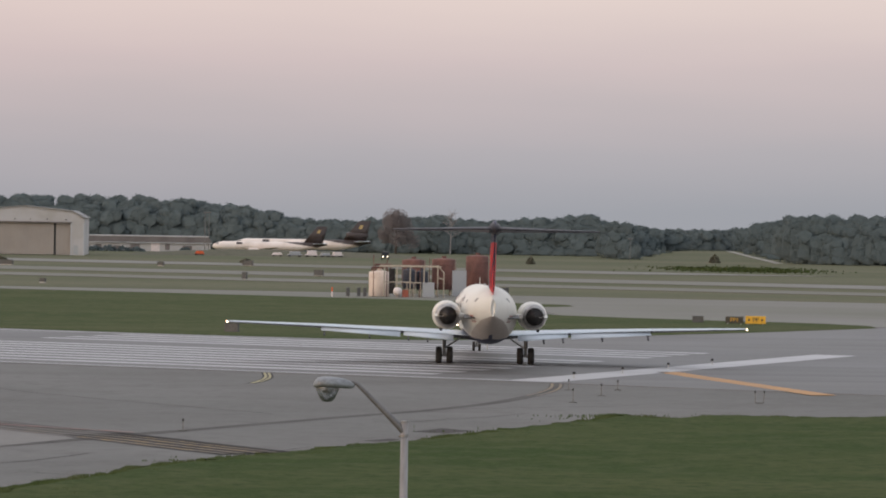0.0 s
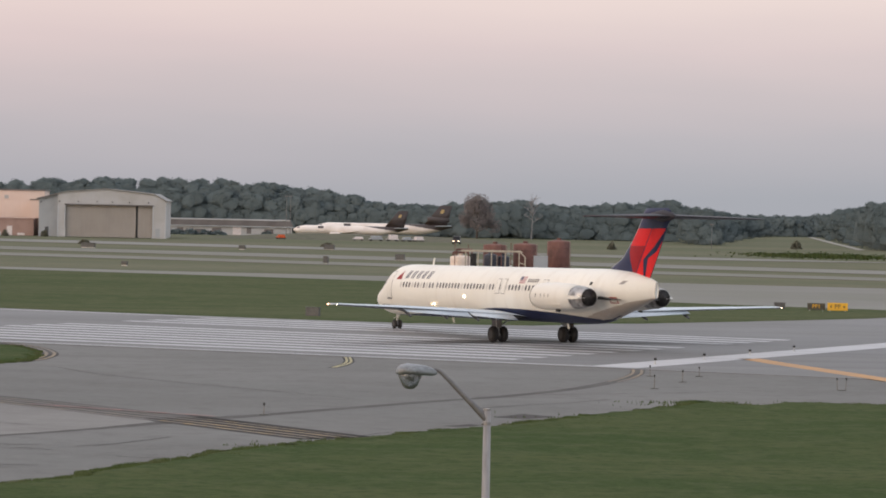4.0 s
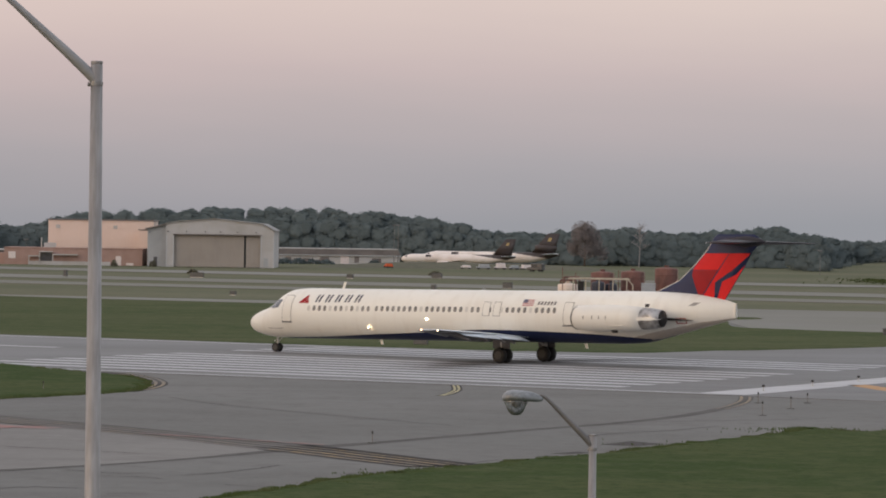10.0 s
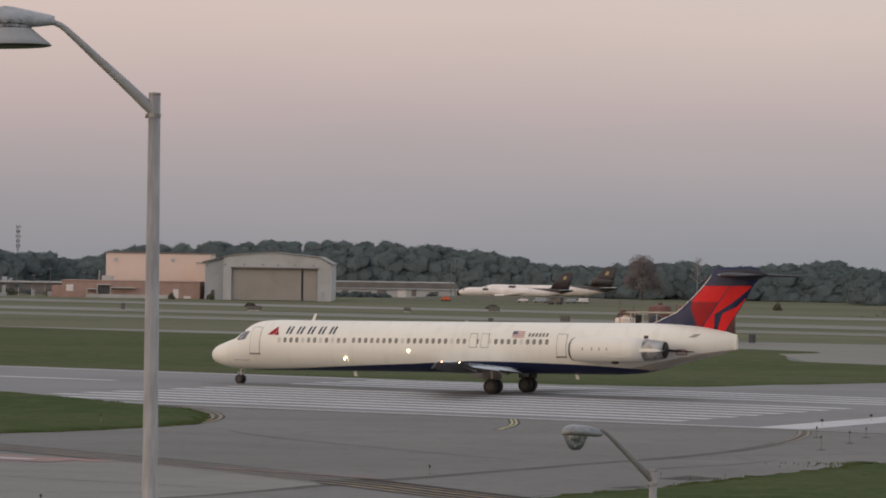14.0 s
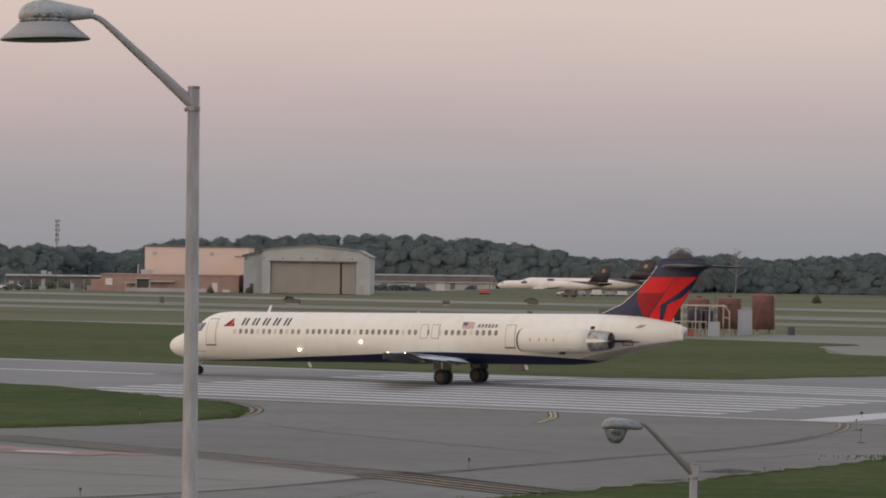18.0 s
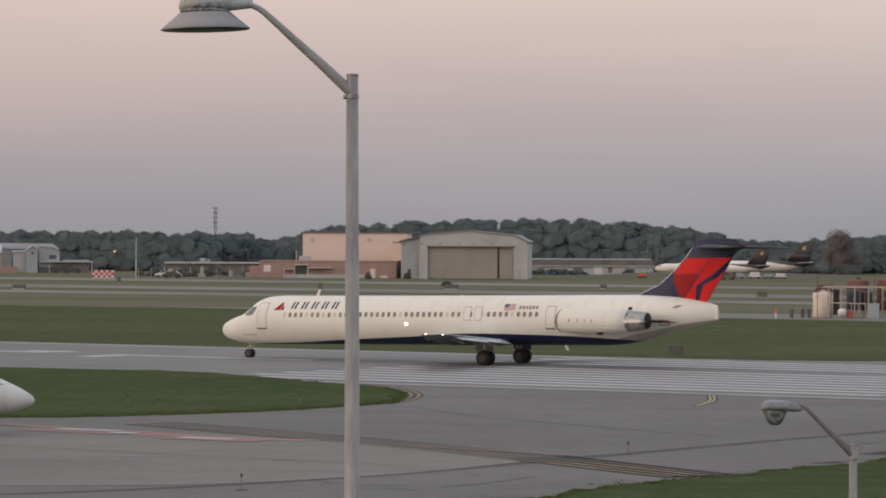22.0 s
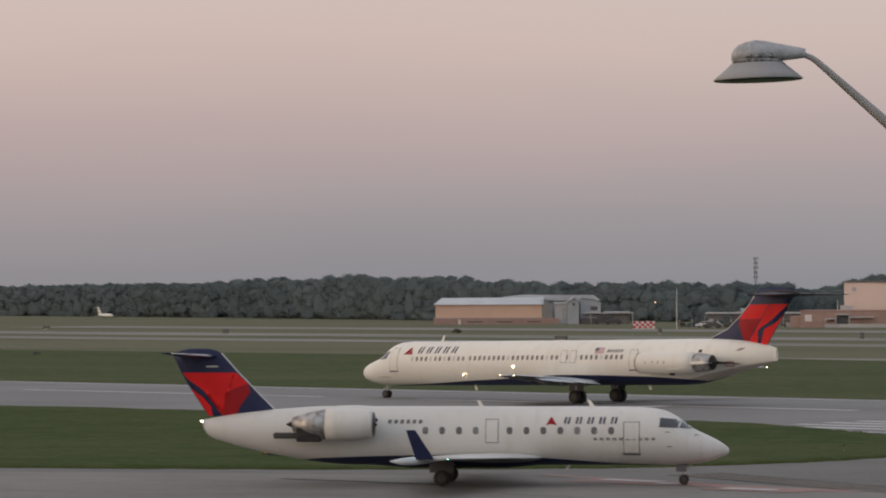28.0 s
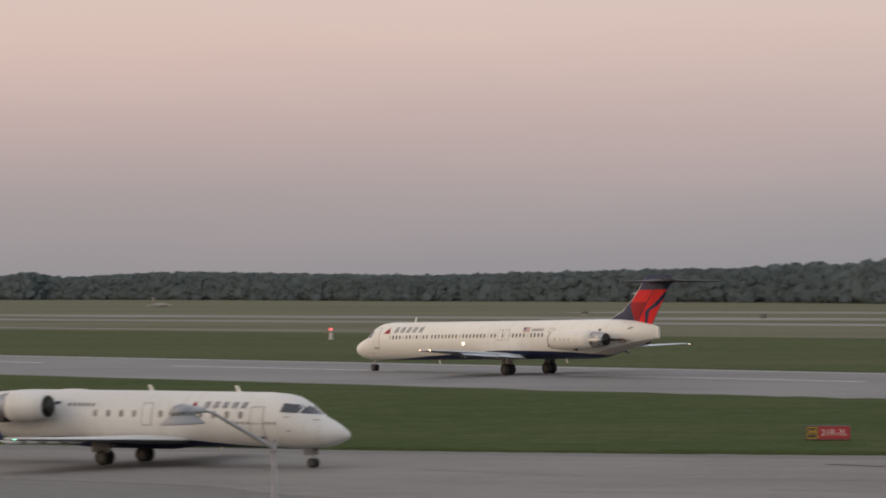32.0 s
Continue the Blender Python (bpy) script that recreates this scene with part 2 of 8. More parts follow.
WHITE = material("aircraft_white", (0.755, 0.738, 0.675), 0.5, 0.0, vary=[(0.35, 5, (0.653, 0.624, 0.561), 0.7, 0.42, 0.68, (0.25, 1, 1)), (5, 4, (0.714, 0.697, 0.639), 0.4, 0.5, 0.7), (0.9, 5, (0.612, 0.572, 0.494), 0.35, 0.52, 0.7, (1.6, 1, 0.22))], spec=0.35)
# darker, cooler copy of WHITE: the regional jets' weaker sunlight is in the colour
SHADED_WHITE = material("shaded_white_paint", (0.612, 0.611, 0.586), 0.5, 0.0, vary=[(0.35, 5, (0.530, 0.523, 0.500), 0.7, 0.42, 0.68, (0.25, 1, 1)), (5, 4, (0.571, 0.569, 0.541), 0.4, 0.5, 0.7), (1.1, 5, (0.479, 0.455, 0.408), 0.35, 0.52, 0.7, (1.6, 1, 0.22))], spec=0.35)
# brown of the ground's reflection, with some grime, painted on the lower tail
TAIL_TINT = material("reflection_and_grime_skin", (0.52, 0.46, 0.40), 0.4, 0.25, vary=[(0.5, 5, (0.40, 0.35, 0.30), 0.7, 0.42, 0.66, (0.3, 1, 1)), (4, 5, (0.56, 0.53, 0.49), 0.4, 0.5, 0.7)])
NAVY = material("navy_paint", (0.013, 0.019, 0.062), 0.45, vary=[(1.5, 5, (0.025, 0.03, 0.07), 0.6, 0.45, 0.68)], spec=0.3)
RED = material("bright_red_paint", (0.62, 0.014, 0.016), 0.5, vary=[(1.2, 5, (0.48, 0.010, 0.013), 0.6, 0.45, 0.68)], spec=0.2)
DEEP_RED = material("deep_red_paint", (0.30, 0.010, 0.014), 0.5, vary=[(1.2, 5, (0.22, 0.008, 0.015), 0.6, 0.45, 0.68)], spec=0.2)
FLAG_WHITE = material("flag_white", (0.62, 0.58, 0.55), 0.5)
FLAG_RED = material("flag_red", (0.42, 0.16, 0.15), 0.5)
FLAG_BLUE = material("flag_blue", (0.09, 0.09, 0.14), 0.5)
LETTER = material("dark_blue_lettering", (0.02, 0.022, 0.05), 0.5)
DARK_METAL = material("dull_leading_edge", (0.2, 0.2, 0.205), 0.5, 0.6, vary=[(3, 5, (0.13, 0.125, 0.12), 0.6, 0.45, 0.68)])
METAL = material("bare_aluminium", (0.58, 0.58, 0.59), 0.42, 0.9, vary=[(3, 5, (0.4, 0.39, 0.38), 0.6, 0.45, 0.68)])
WING = material("wing_grey", (0.47, 0.53, 0.58), 0.4, 0.05, vary=[(0.6, 5, (0.39, 0.43, 0.47), 0.6, 0.45, 0.68), (7, 4, (0.56, 0.57, 0.6), 0.3, 0.5, 0.7)])
PALE_WING = material("pale_wing_paint", (0.50, 0.50, 0.49), 0.5, vary=[(0.6, 5, (0.42, 0.42, 0.41), 0.6, 0.45, 0.68), (6, 4, (0.55, 0.55, 0.54), 0.3, 0.5, 0.7)])
# dark grey of gear doors and sills; under the wings it paints their shade
UNDERWING = material("shade_dark_grey", (0.12, 0.12, 0.13), 0.6, vary=[(0.8, 5, (0.06, 0.06, 0.065), 0.7, 0.42, 0.65)])
SOOT = material("burnt_metal", (0.035, 0.033, 0.032), 0.5, 0.7, vary=[(4, 5, (0.1, 0.09, 0.08), 0.5, 0.5, 0.7)])
RUBBER = material("tyre_rubber", (0.022, 0.021, 0.021), 0.85, vary=[(6, 5, (0.05, 0.045, 0.04), 0.6, 0.45, 0.65)])
HUB = material("wheel_hub", (0.06, 0.057, 0.055), 0.6, 0.3, vary=[(15, 4, (0.035, 0.033, 0.03), 0.7, 0.45, 0.65)])
STRUT = material("gear_strut", (0.5, 0.49, 0.47), 0.45, 0.2, vary=[(10, 4, (0.25, 0.24, 0.22), 0.7, 0.45, 0.65)])
WINDOW = material("cabin_window", (0.10, 0.096, 0.094), 0.12, vary=[(0.9, 2, (0.2, 0.195, 0.19), 0.7, 0.5, 0.6)])
TAILPLANE = material("dark_tailplane_paint", (0.03, 0.028, 0.034), 0.55, vary=[(0.8, 5, (0.06, 0.04, 0.04), 0.6, 0.45, 0.68)], spec=0.25)
SHADE = material("drawn_window_shade", (0.52, 0.50, 0.46), 0.5)
LIP = material("dull_intake_lip", (0.13, 0.125, 0.12), 0.5, 0.4, vary=[(6, 4, (0.22, 0.21, 0.2), 0.6, 0.45, 0.65)])
# paler than the other cockpit glass: sky reflection is put into the base grey
GLASS_GREY = material("sky_lit_glass", (0.11, 0.115, 0.125), 0.1, spec=0.9)
GLASS_DARK = material("windshield_glass", (0.03, 0.035, 0.045), 0.08, spec=0.8)
DULL_GREY_MARK = material("faded_grey_mark", (0.30, 0.285, 0.265), 0.6)
SEAM = material("door_seam", (0.13, 0.12, 0.115), 0.6)
LAMP_ON = material("lit_landing_light", (1, 0.9, 0.7), 0.5, emit=((1.0, 0.74, 0.46), 9))
LAMP_AMBER = material("lit_amber_light", (1, 0.5, 0.3), 0.5, emit=((1.0, 0.55, 0.32), 4))
LAMP_GREEN = material("lit_green_light", (0.2, 1, 0.5), 0.5, emit=((0.25, 1.0, 0.55), 7))
LAMP_RED = material("lit_red_light", (1, 0.1, 0.1), 0.5, emit=((1.0, 0.12, 0.12), 2.2))
# ---------------------------------------------------------------- building tools
def mesh_ob(name, verts, faces, mats, index=None, smooth=False):
    me = bpy.data.meshes.new(name)
    me.from_pydata([tuple(v) for v in verts], [], faces)
    for m in (mats if isinstance(mats, (list, tuple)) else [mats]):
        me.materials.append(m)
    if index is not None:
        me.polygons.foreach_set("material_index", index)
    if smooth:
        me.polygons.foreach_set("use_smooth", [True] * len(me.polygons))
    me.update()
    return new(name, me)


def under(ob, parent, label=""):
    ob.parent = parent
    return tagged(ob, label)


def part(name, bm, mat, parent=None, label="", smooth=False):
    """Links a bmesh as one mesh object under a thing or a part."""
    me = bpy.data.meshes.new(name)
    bm.to_mesh(me)
    bm.free()
    for m in (mat if isinstance(mat, (list, tuple)) else [mat]):
        me.materials.append(m)
    if smooth:
        me.polygons.foreach_set("use_smooth", [True] * len(me.polygons))
    ob = new(name, me)
    if parent is not None:
        ob.parent = parent
    return tagged(ob, label)


def thing(name, label, category, at=None, group="", kind=""):
    ob = new(name)
    if at is not None:
        ob.matrix_world = at
    return tagged(ob, label, category, group, kind)


def box(bm, x0, x1, y0, y1, z0, z1, bevel=0.0):
    r = bmesh.ops.create_cube(bm, size=1.0, matrix=Matrix.LocRotScale(((x0 + x1) / 2, (y0 + y1) / 2, (z0 + z1) / 2), None, (x1 - x0, y1 - y0, z1 - z0)))
    if bevel:
        es = list({e for v in r["verts"] for e in v.link_edges})
        bmesh.ops.bevel(bm, geom=es, offset=bevel, segments=1, affect="EDGES", profile=0.5)
    return bm


def boxes(*dims, bevel=0.0):
    bm = bmesh.new()
    for d in dims:
        box(bm, *d, bevel=bevel)
    return bm


def tube(bm, a, b, r0, r1, n=10, caps=True):
    a, b = Vector(a), Vector(b)
    d = b - a
    m = Matrix.Translation((a + b) / 2) @ d.to_track_quat("Z", "Y").to_matrix().to_4x4()
    bmesh.ops.create_cone(bm, cap_ends=caps, segments=n, radius1=max(r0, 1e-4), radius2=max(r1, 1e-4), depth=d.length, matrix=m)
    return bm


def tubes(*rows, n=10):
    bm = bmesh.new()
    for a, b, r0, r1 in rows:
        tube(bm, a, b, r0, r1, n)
    return bm


def lathe(profile, axis, n=20, centre=(0, 0, 0), squash=1.0):
    """A turned body: profile of (along, radius); axis 'x' or 'z'."""
    bm = bmesh.new()
    rings = []
    for s, r in profile:
        ring = []
        for k in range(n):
            a = 2 * math.pi * k / n
            c, d = r * math.cos(a), r * math.sin(a) * squash
            p = (s, c, d) if axis == "x" else (c, d, s)
            ring.append(bm.verts.new(Vector(p) + Vector(centre)))
        rings.append(ring)
    for a, b in zip(rings, rings[1:]):
        for k in range(n):
            bm.faces.new((a[k], a[(k + 1) % n], b[(k + 1) % n], b[k]))
    bm.faces.new(rings[0][::-1])
    bm.faces.new(rings[-1])
    bmesh.ops.recalc_face_normals(bm, faces=bm.faces)
    return bm


def prism_bm(outline, y0, y1):
    bm = bmesh.new()
    a = [bm.verts.new((x, y0, z)) for x, z in outline]
    b = [bm.verts.new((x, y1, z)) for x, z in outline]
    bm.faces.new(a)
    bm.faces.new(b[::-1])
    for i in range(len(a)):
        bm.faces.new((a[i], b[i], b[(i + 1) % len(a)], a[(i + 1) % len(a)]))
    bmesh.ops.recalc_face_normals(bm, faces=bm.faces)
    return bm


def slab(name, outline, z, thick, mat, label="", kind="structure"):
    """A flat plate with that outline (plan points), its top at z."""
    bm = bmesh.new()
    top = [bm.verts.new((x, y, z)) for x, y in outline]
    f = bm.faces.new(top)
    if f.normal.z < 0:
        f.normal_flip()
    f.normal_update()
    if f.normal.z < 0:
        f.normal_flip()
    ex = bmesh.ops.extrude_face_region(bm, geom=[f])
    for v in ex["geom"]:
        if isinstance(v, bmesh.types.BMVert):
            v.co.z -= thick
    bmesh.ops.recalc_face_normals(bm, faces=bm.faces)
    bmesh.ops.triangulate(bm, faces=[g for g in bm.faces if len(g.verts) > 4])
    ob = part(name, bm, mat)
    return tagged(ob, label, name.rstrip("_0123456789").replace("_", " "), "", kind)


def smooth_line(pts, n=6):
    """A rounded line through the points."""
    out = []
    p = [Vector((*q, 0)) for q in pts]
    for i in range(len(p) - 1):
        a, b, c, d = p[max(i - 1, 0)], p[i], p[i + 1], p[min(i + 2, len(p) - 1)]
        for k in range(n):
            t = k / n
            q = 0.5 * ((2 * b) + (c - a) * t + (2 * a - 5 * b + 4 * c - d) * t * t + (3 * b - a - 3 * c + d) * t ** 3)
            out.append((q.x, q.y))
    out.append(tuple(pts[-1]))
    return out


def ribbon(name, pts, width, z, mat, parent=None, label=""):
    """A painted line of that width along plan points."""
    vs, fs = [], []
    for i, p in enumerate(pts):
        a = Vector(pts[max(i - 1, 0)])
        b = Vector(pts[min(i + 1, len(pts) - 1)])
        d = (b - a).normalized()
        o = Vector((-d.y, d.x)) * width / 2
        vs += [(p[0] + o.x, p[1] + o.y, z), (p[0] - o.x, p[1] - o.y, z)]
        if i:
            k = 2 * i
            fs.append((k - 2, k - 1, k + 1, k))
    ob = mesh_ob(name, vs, fs, mat)
    ob.parent = parent
    return tagged(ob, label)


# ---------------------------------------------------------------- ground, pavements, grass
def ground_sheet():
    n, rings = 72, [0, 60, 150, 300, 600, 1000, 1600, 2600, 4700]
    vs, fs = [(0, 0, -0.08)], []
    for r in rings[1:]:
        vs += [(r * math.cos(2 * math.pi * k / n), r * math.sin(2 * math.pi * k / n), -0.08) for k in range(n)]
    for k in range(n):
        fs.append((0, 1 + k, 1 + (k + 1) % n))
    for j in range(len(rings) - 2):
        a, b = 1 + j * n, 1 + (j + 1) * n
        for k in range(n):
            fs.append((a + k, b + k, b + (k + 1) % n, a + (k + 1) % n))
    return tagged(mesh_ob("ground", vs, fs, FIELD), "flat dry grass field of the airport reaching the woods", "ground", "", "structure")


ground_sheet()
apron = slab("pavement_near", [(-420, 190), (-420, 60), (240, 60), (240, 420), R(-200, -4)], -0.03, 0.04, ASPHALT, "grey patched asphalt of the taxiway and its shoulders")
runway = slab("runway", [R(-1500, -5.5), R(9.45, -5.5), R(80, -5.5), R(80, 120), R(-10, 120), R(-11.5, 105), R(-14, 90), R(-20, 66), R(-32, 48.5), R(-1500, 48.5)], 0.0, 0.06, RUNWAY_TOP, "grey grooved runway asphalt with dark rubber streaks")
slab("taxiway_far_0", [R(-1600, 174), R(-420, 183), R(-340, 185.5), R(-303, 188), R(-340, 190.5), R(-1600, 190)], 0.0, 0.06, FAR_CONCRETE, "pale worn concrete taxiway across the field")
slab("taxiway_far_1", [R(-190, 179), R(-150, 172), R(-85, 170), R(-60, 150), R(-46, 125), R(-12, 116.5), R(-10, 119), R(80, 119), R(80, 230), R(-40, 214), R(-90, 203), R(-140, 186), R(-176, 181.5)], 0.0, 0.06, FAR_CONCRETE, "pale worn concrete taxiway across the field")
slab("taxiway_far_2", [R(-1600, 252), R(500, 258), R(500, 276), R(-1600, 280)], -0.01, 0.05, FAR_CONCRETE, "pale concrete strip across the field")
slab("taxiway_far_3", [R(-1800, 312), R(500, 300), R(500, 330), R(-1800, 345)], -0.01, 0.05, FAR_CONCRETE, "pale concrete strip across the field")
slab("apron_far", [R(-560, 392), R(-150, 392), R(-120, 424), R(-560, 424)], -0.01, 0.05, FAR_CONCRETE, "pale concrete apron before the hangars")
slab("taxiway_concrete", smooth_line([(-420, 150), (-160, 152), (-75, 141), (-58, 133), (-40, 127), (-20, 125), (-11, 131), (-5.3, 140.3)], 5) + [(-7, 147.5), (-11, 151.5), (-20, 158), (-28, 163.5), (-45, 164.5), (-420, 175)], -0.012, 0.02, CONCRETE, "pale old concrete of the taxiway")

# grass stands a little above the pavements


def inside(poly, x, y):
    c = np.zeros(len(x), bool)
    n = len(poly)
    for i in range(n):
        (x0, y0), (x1, y1) = poly[i], poly[(i + 1) % n]
        hit = ((y0 > y) != (y1 > y)) & (x < (x1 - x0) * (y - y0) / (y1 - y0 + 1e-12) + x0)
        c ^= hit
    return c


def grass_plate(name, outline, height, label, mat=None):
    """A low swelling sward with a ragged rim."""
    n = len(outline)
    cx = sum(p[0] for p in outline) / n
    cy = sum(p[1] for p in outline) / n
    bm = bmesh.new()
    outer = [bm.verts.new((x, y, -0.05)) for x, y in outline]
    inner = []
    for i, (x, y) in enumerate(outline):
        a, b = outline[i - 1], outline[(i + 1) % n]
        d = Vector((b[0] - a[0], b[1] - a[1])).normalized()
        o = Vector((-d.y, d.x))
        if not inside(outline, np.array([x + o.x * 0.2]), np.array([y + o.y * 0.2]))[0]:
            o = -o
        inner.append(bm.verts.new((x + o.x * 0.7, y + o.y * 0.7, height * (0.75 + 0.5 * noise.noise(Vector((x * 0.3, y * 0.3, 1)))))))
    for i in range(n):
        bm.faces.new((outer[i], outer[(i + 1) % n], inner[(i + 1) % n], inner[i]))
    f = bm.faces.new(inner)
    bmesh.ops.triangulate(bm, faces=[f])
    bmesh.ops.recalc_face_normals(bm, faces=bm.faces)
    if sum(g.normal.z for g in bm.faces) < 0:
        bmesh.ops.reverse_faces(bm, faces=bm.faces)
    ob = tagged(part(name, bm, mat or GRASS), label, "grass", "", "structure")
    return ob


def ragged(pts, n=5, amount=0.25):
    out = []
    for x, y in smooth_line(pts, n):
        a, b = Vector((x * 0.9, y * 0.9, 3)), Vector((x * 2.7, y * 2.7, 7))
        out.append((x + amount * (noise.noise(a) + 0.7 * noise.noise(b)), y + amount * 1.6 * (noise.noise(a + Vector((9, 0, 5))) + 0.7 * noise.noise(b + Vector((4, 0, 2))))))
    return out


VERGE = ragged([(-60, 60), (-30, 80), (-9, 108.5), (-6.6, 114), (-4, 120), (-1.2, 127), (2.2, 131.5), (5.2, 137), (8.2, 140.5), (11, 146.5), (14.2, 151.5), (17.8, 158.7), (19, 161.8), (20.2, 160.2), (21.8, 158.6), (23.2, 161.6), (27, 162), (31.3, 162.5), (45, 168), (90, 200)], 14, 0.4)
grass_plate("grass_near", VERGE + [(90, 12), (-60, 12)], 0.10, "mown green grass verge beside the taxiway")
ISLAND = ragged([R(-700, -4), R(-200, -2.0), R(-110, -2.8), R(-78, -1.6), R(-62, 0.8), R(-51, 2.2), R(-43.5, -1.0), (-19.5, 213), (-15.6, 207), (-14.1, 199), (-14.1, 191), (-16.0, 186), (-20.3, 179.5), (-25, 175), (-30, 172), (-43, 169), (-58, 168.5), (-70, 169), (-130, 176), (-420, 215)], 12, 0.35)
grass_plate("grass_island", ISLAND, 0.16, "mown green grass island between runway and taxiway")
FARSIDE = ragged([R(-1500, 49), R(-300, 48.8), R(-100, 48.6), R(-32, 48.8), R(-21, 66), R(-15, 90), R(-12.5, 105), R(-11, 115), R(-18, 121), R(-46, 125.5), R(-60, 150), R(-84, 168.5), R(-300, 169.5), R(-1500, 169.5)], 6, 0.4)
grass_plate("grass_far", FARSIDE, 0.10, "mown drying green grass strip beyond the runway", DRY_GRASS)


BLADES = per_island(material("grass_blades", (0.064, 0.084, 0.030), 0.95, vary=[(0.4, 5, (0.098, 0.10, 0.05), 0.7, 0.42, 0.64), (1.8, 5, (0.046, 0.066, 0.022), 0.7, 0.45, 0.66)], spec=0.05), 0.3)


def fringe(parent, rim, reach, count, tall, window, seed):
    """Uneven grass that leans over the edge of a sward."""
    rng = np.random.default_rng(seed)
    seg = [(a, b) for a, b in zip(rim, rim[1:]) if window(0.5 * (a[0] + b[0]), 0.5 * (a[1] + b[1]))]
    length = np.array([math.hypot(b[0] - a[0], b[1] - a[1]) for a, b in seg])
    pick = rng.choice(len(seg), count, p=length / length.sum())
    A = np.array([seg[i][0] for i in pick])
    B = np.array([seg[i][1] for i in pick])
    f = rng.random((count, 1))
    P = A + (B - A) * f
    D = (B - A) / np.linalg.norm(B - A, axis=1)[:, None]
    N = np.stack([-D[:, 1], D[:, 0]], axis=1)
    test = P + N * 0.4
    sign = np.where(inside(rim_closed(rim), test[:, 0], test[:, 1]), 1.0, -1.0)[:, None]
    P = P + N * sign * (rng.exponential(reach, (count, 1)) - 0.12)
    lumps = np.array([noise.noise(Vector((x * 0.8, y * 0.8, 2))) for x, y in P])
    H = tall * np.clip(0.55 + 1.1 * lumps, 0.15, 1.6) * rng.uniform(0.5, 1.2, count)
    W = rng.uniform(0.015, 0.04, count)
    a = rng.uniform(-0.7, 0.7, count)
    ex, ey = np.cos(a) * W, np.sin(a) * W
    lean = rng.normal(0, 0.35, (count, 2)) * H[:, None]
    V = np.zeros((count, 3, 3))
    V[:, 0] = np.stack([P[:, 0] - ex, P[:, 1] - ey, np.full(count, -0.03)], axis=1)
    V[:, 1] = np.stack([P[:, 0] + ex, P[:, 1] + ey, np.full(count, -0.03)], axis=1)
    V[:, 2] = np.stack([P[:, 0] + lean[:, 0], P[:, 1] + lean[:, 1], 0.04 + H], axis=1)
    ob = mesh_ob("grass_fringe", V.reshape(-1, 3), [(3 * i, 3 * i + 1, 3 * i + 2) for i in range(count)], BLADES, None, True)
    # normals bent up and forward, so upright blades take the sward's brightness
    up = np.zeros((3 * count, 3))
    up[:, 2], up[:, 1] = 0.8, -0.6
    ob.data.normals_split_custom_set_from_vertices(up / np.linalg.norm(up, axis=1)[:, None])
    ob.parent = parent
    return tagged(ob, "uneven green grass at the edge of the sward", "", "", "stuff")


def rim_closed(rim):
    return rim + [(90, 12), (-60, 12)] if rim is VERGE else rim


fringe(bpy.data.objects["grass_near"], VERGE, 0.9, 26000, 0.075, lambda x, y: -14 < x < 36, 61)
fringe(bpy.data.objects["grass_island"], ISLAND, 0.9, 20000, 0.09, lambda x, y: -75 < x < -10 and y < 225, 62)


# painted marks
def mark(u0, u1, w0, w1, z=0.006, mat=None, parent=None, name="stripe"):
    q = [R(u0, w0), R(u1, w0), R(u1, w1), R(u0, w1)]
    ob = mesh_ob(name, [(x, y, z) for x, y in q], [(0, 1, 2, 3)], mat or WHITE_PAINT)
    ob.parent = parent
    return ob


for k in range(8):
    mark(-47.0, 0, k * 3.505 - 0.76, k * 3.505 + 0.76, parent=runway)
for k in range(4):
    mark(-47.0, 0, 33.0 + k * 3.505 - 0.76, 33.0 + k * 3.505 + 0.76, parent=runway)
mark(6.4, 9.4, -4.6, 48.0, parent=runway, name="threshold_bar")
mark(-1400, 6.4, -4.6, -4.0, parent=runway, name="edge_line")
mark(-1400, -34, 45.6, 46.3, parent=runway, name="edge_line")
mark(-77, -58.6, 26.6, 27.9, parent=runway, name="number_stroke")
mark(-77, -75, 22.5, 26.6, parent=runway, name="number_stroke")
mark(-102, -84, 27.6, 28.9, parent=runway, name="number_stroke")
mark(-88, -83.5, 29.5, 31.5, parent=runway, name="number_stroke")
for k in range(12):
    mark(-150 - 61 * k, -113 - 61 * k, 28.2, 29.2, parent=runway, name="centre_line")

line2 = smooth_line([(-30, 117), (-20, 122), (-11, 131), (-5, 140), (-1, 146.5), (6, 158), (10, 164), (14, 172), (17, 181), (18.6, 188), (19.3, 194)], 6)
ribbon("border", line2, 0.8, -0.024, FADED_BORDER, apron, "dark worn border of a taxiway edge line")
for o in (-0.22, 0.22):
    ribbon("edge_line", [(x + o, y - o * 0.6) for x, y in line2[-14:]], 0.16, -0.018, YELLOW_PAINT, apron)
cross = smooth_line([(-24, 167.5), (-16, 158.2), (-9.85, 150.6), (-6.0, 144.8), (-3.1, 140.8), (-0.9, 137.2), (0.9, 134.4), (1.9, 132.9)], 6)


def beside(line, o):
    return [(x + 0.84 * o, y + 0.54 * o) for x, y in line]


ribbon("border", cross[:23], 3.2, -0.008, FADED_BORDER, apron, "faded band under the holding lines")
ribbon("border", cross[22:], 3.4, -0.008, BLACK_PAINT, apron, "dark worn band under the holding lines")
ribbon("sealed_band", beside(cross[20:], 0.1), 3.2, -0.0055, SEALED, apron, "dark sealed band under the holding lines")
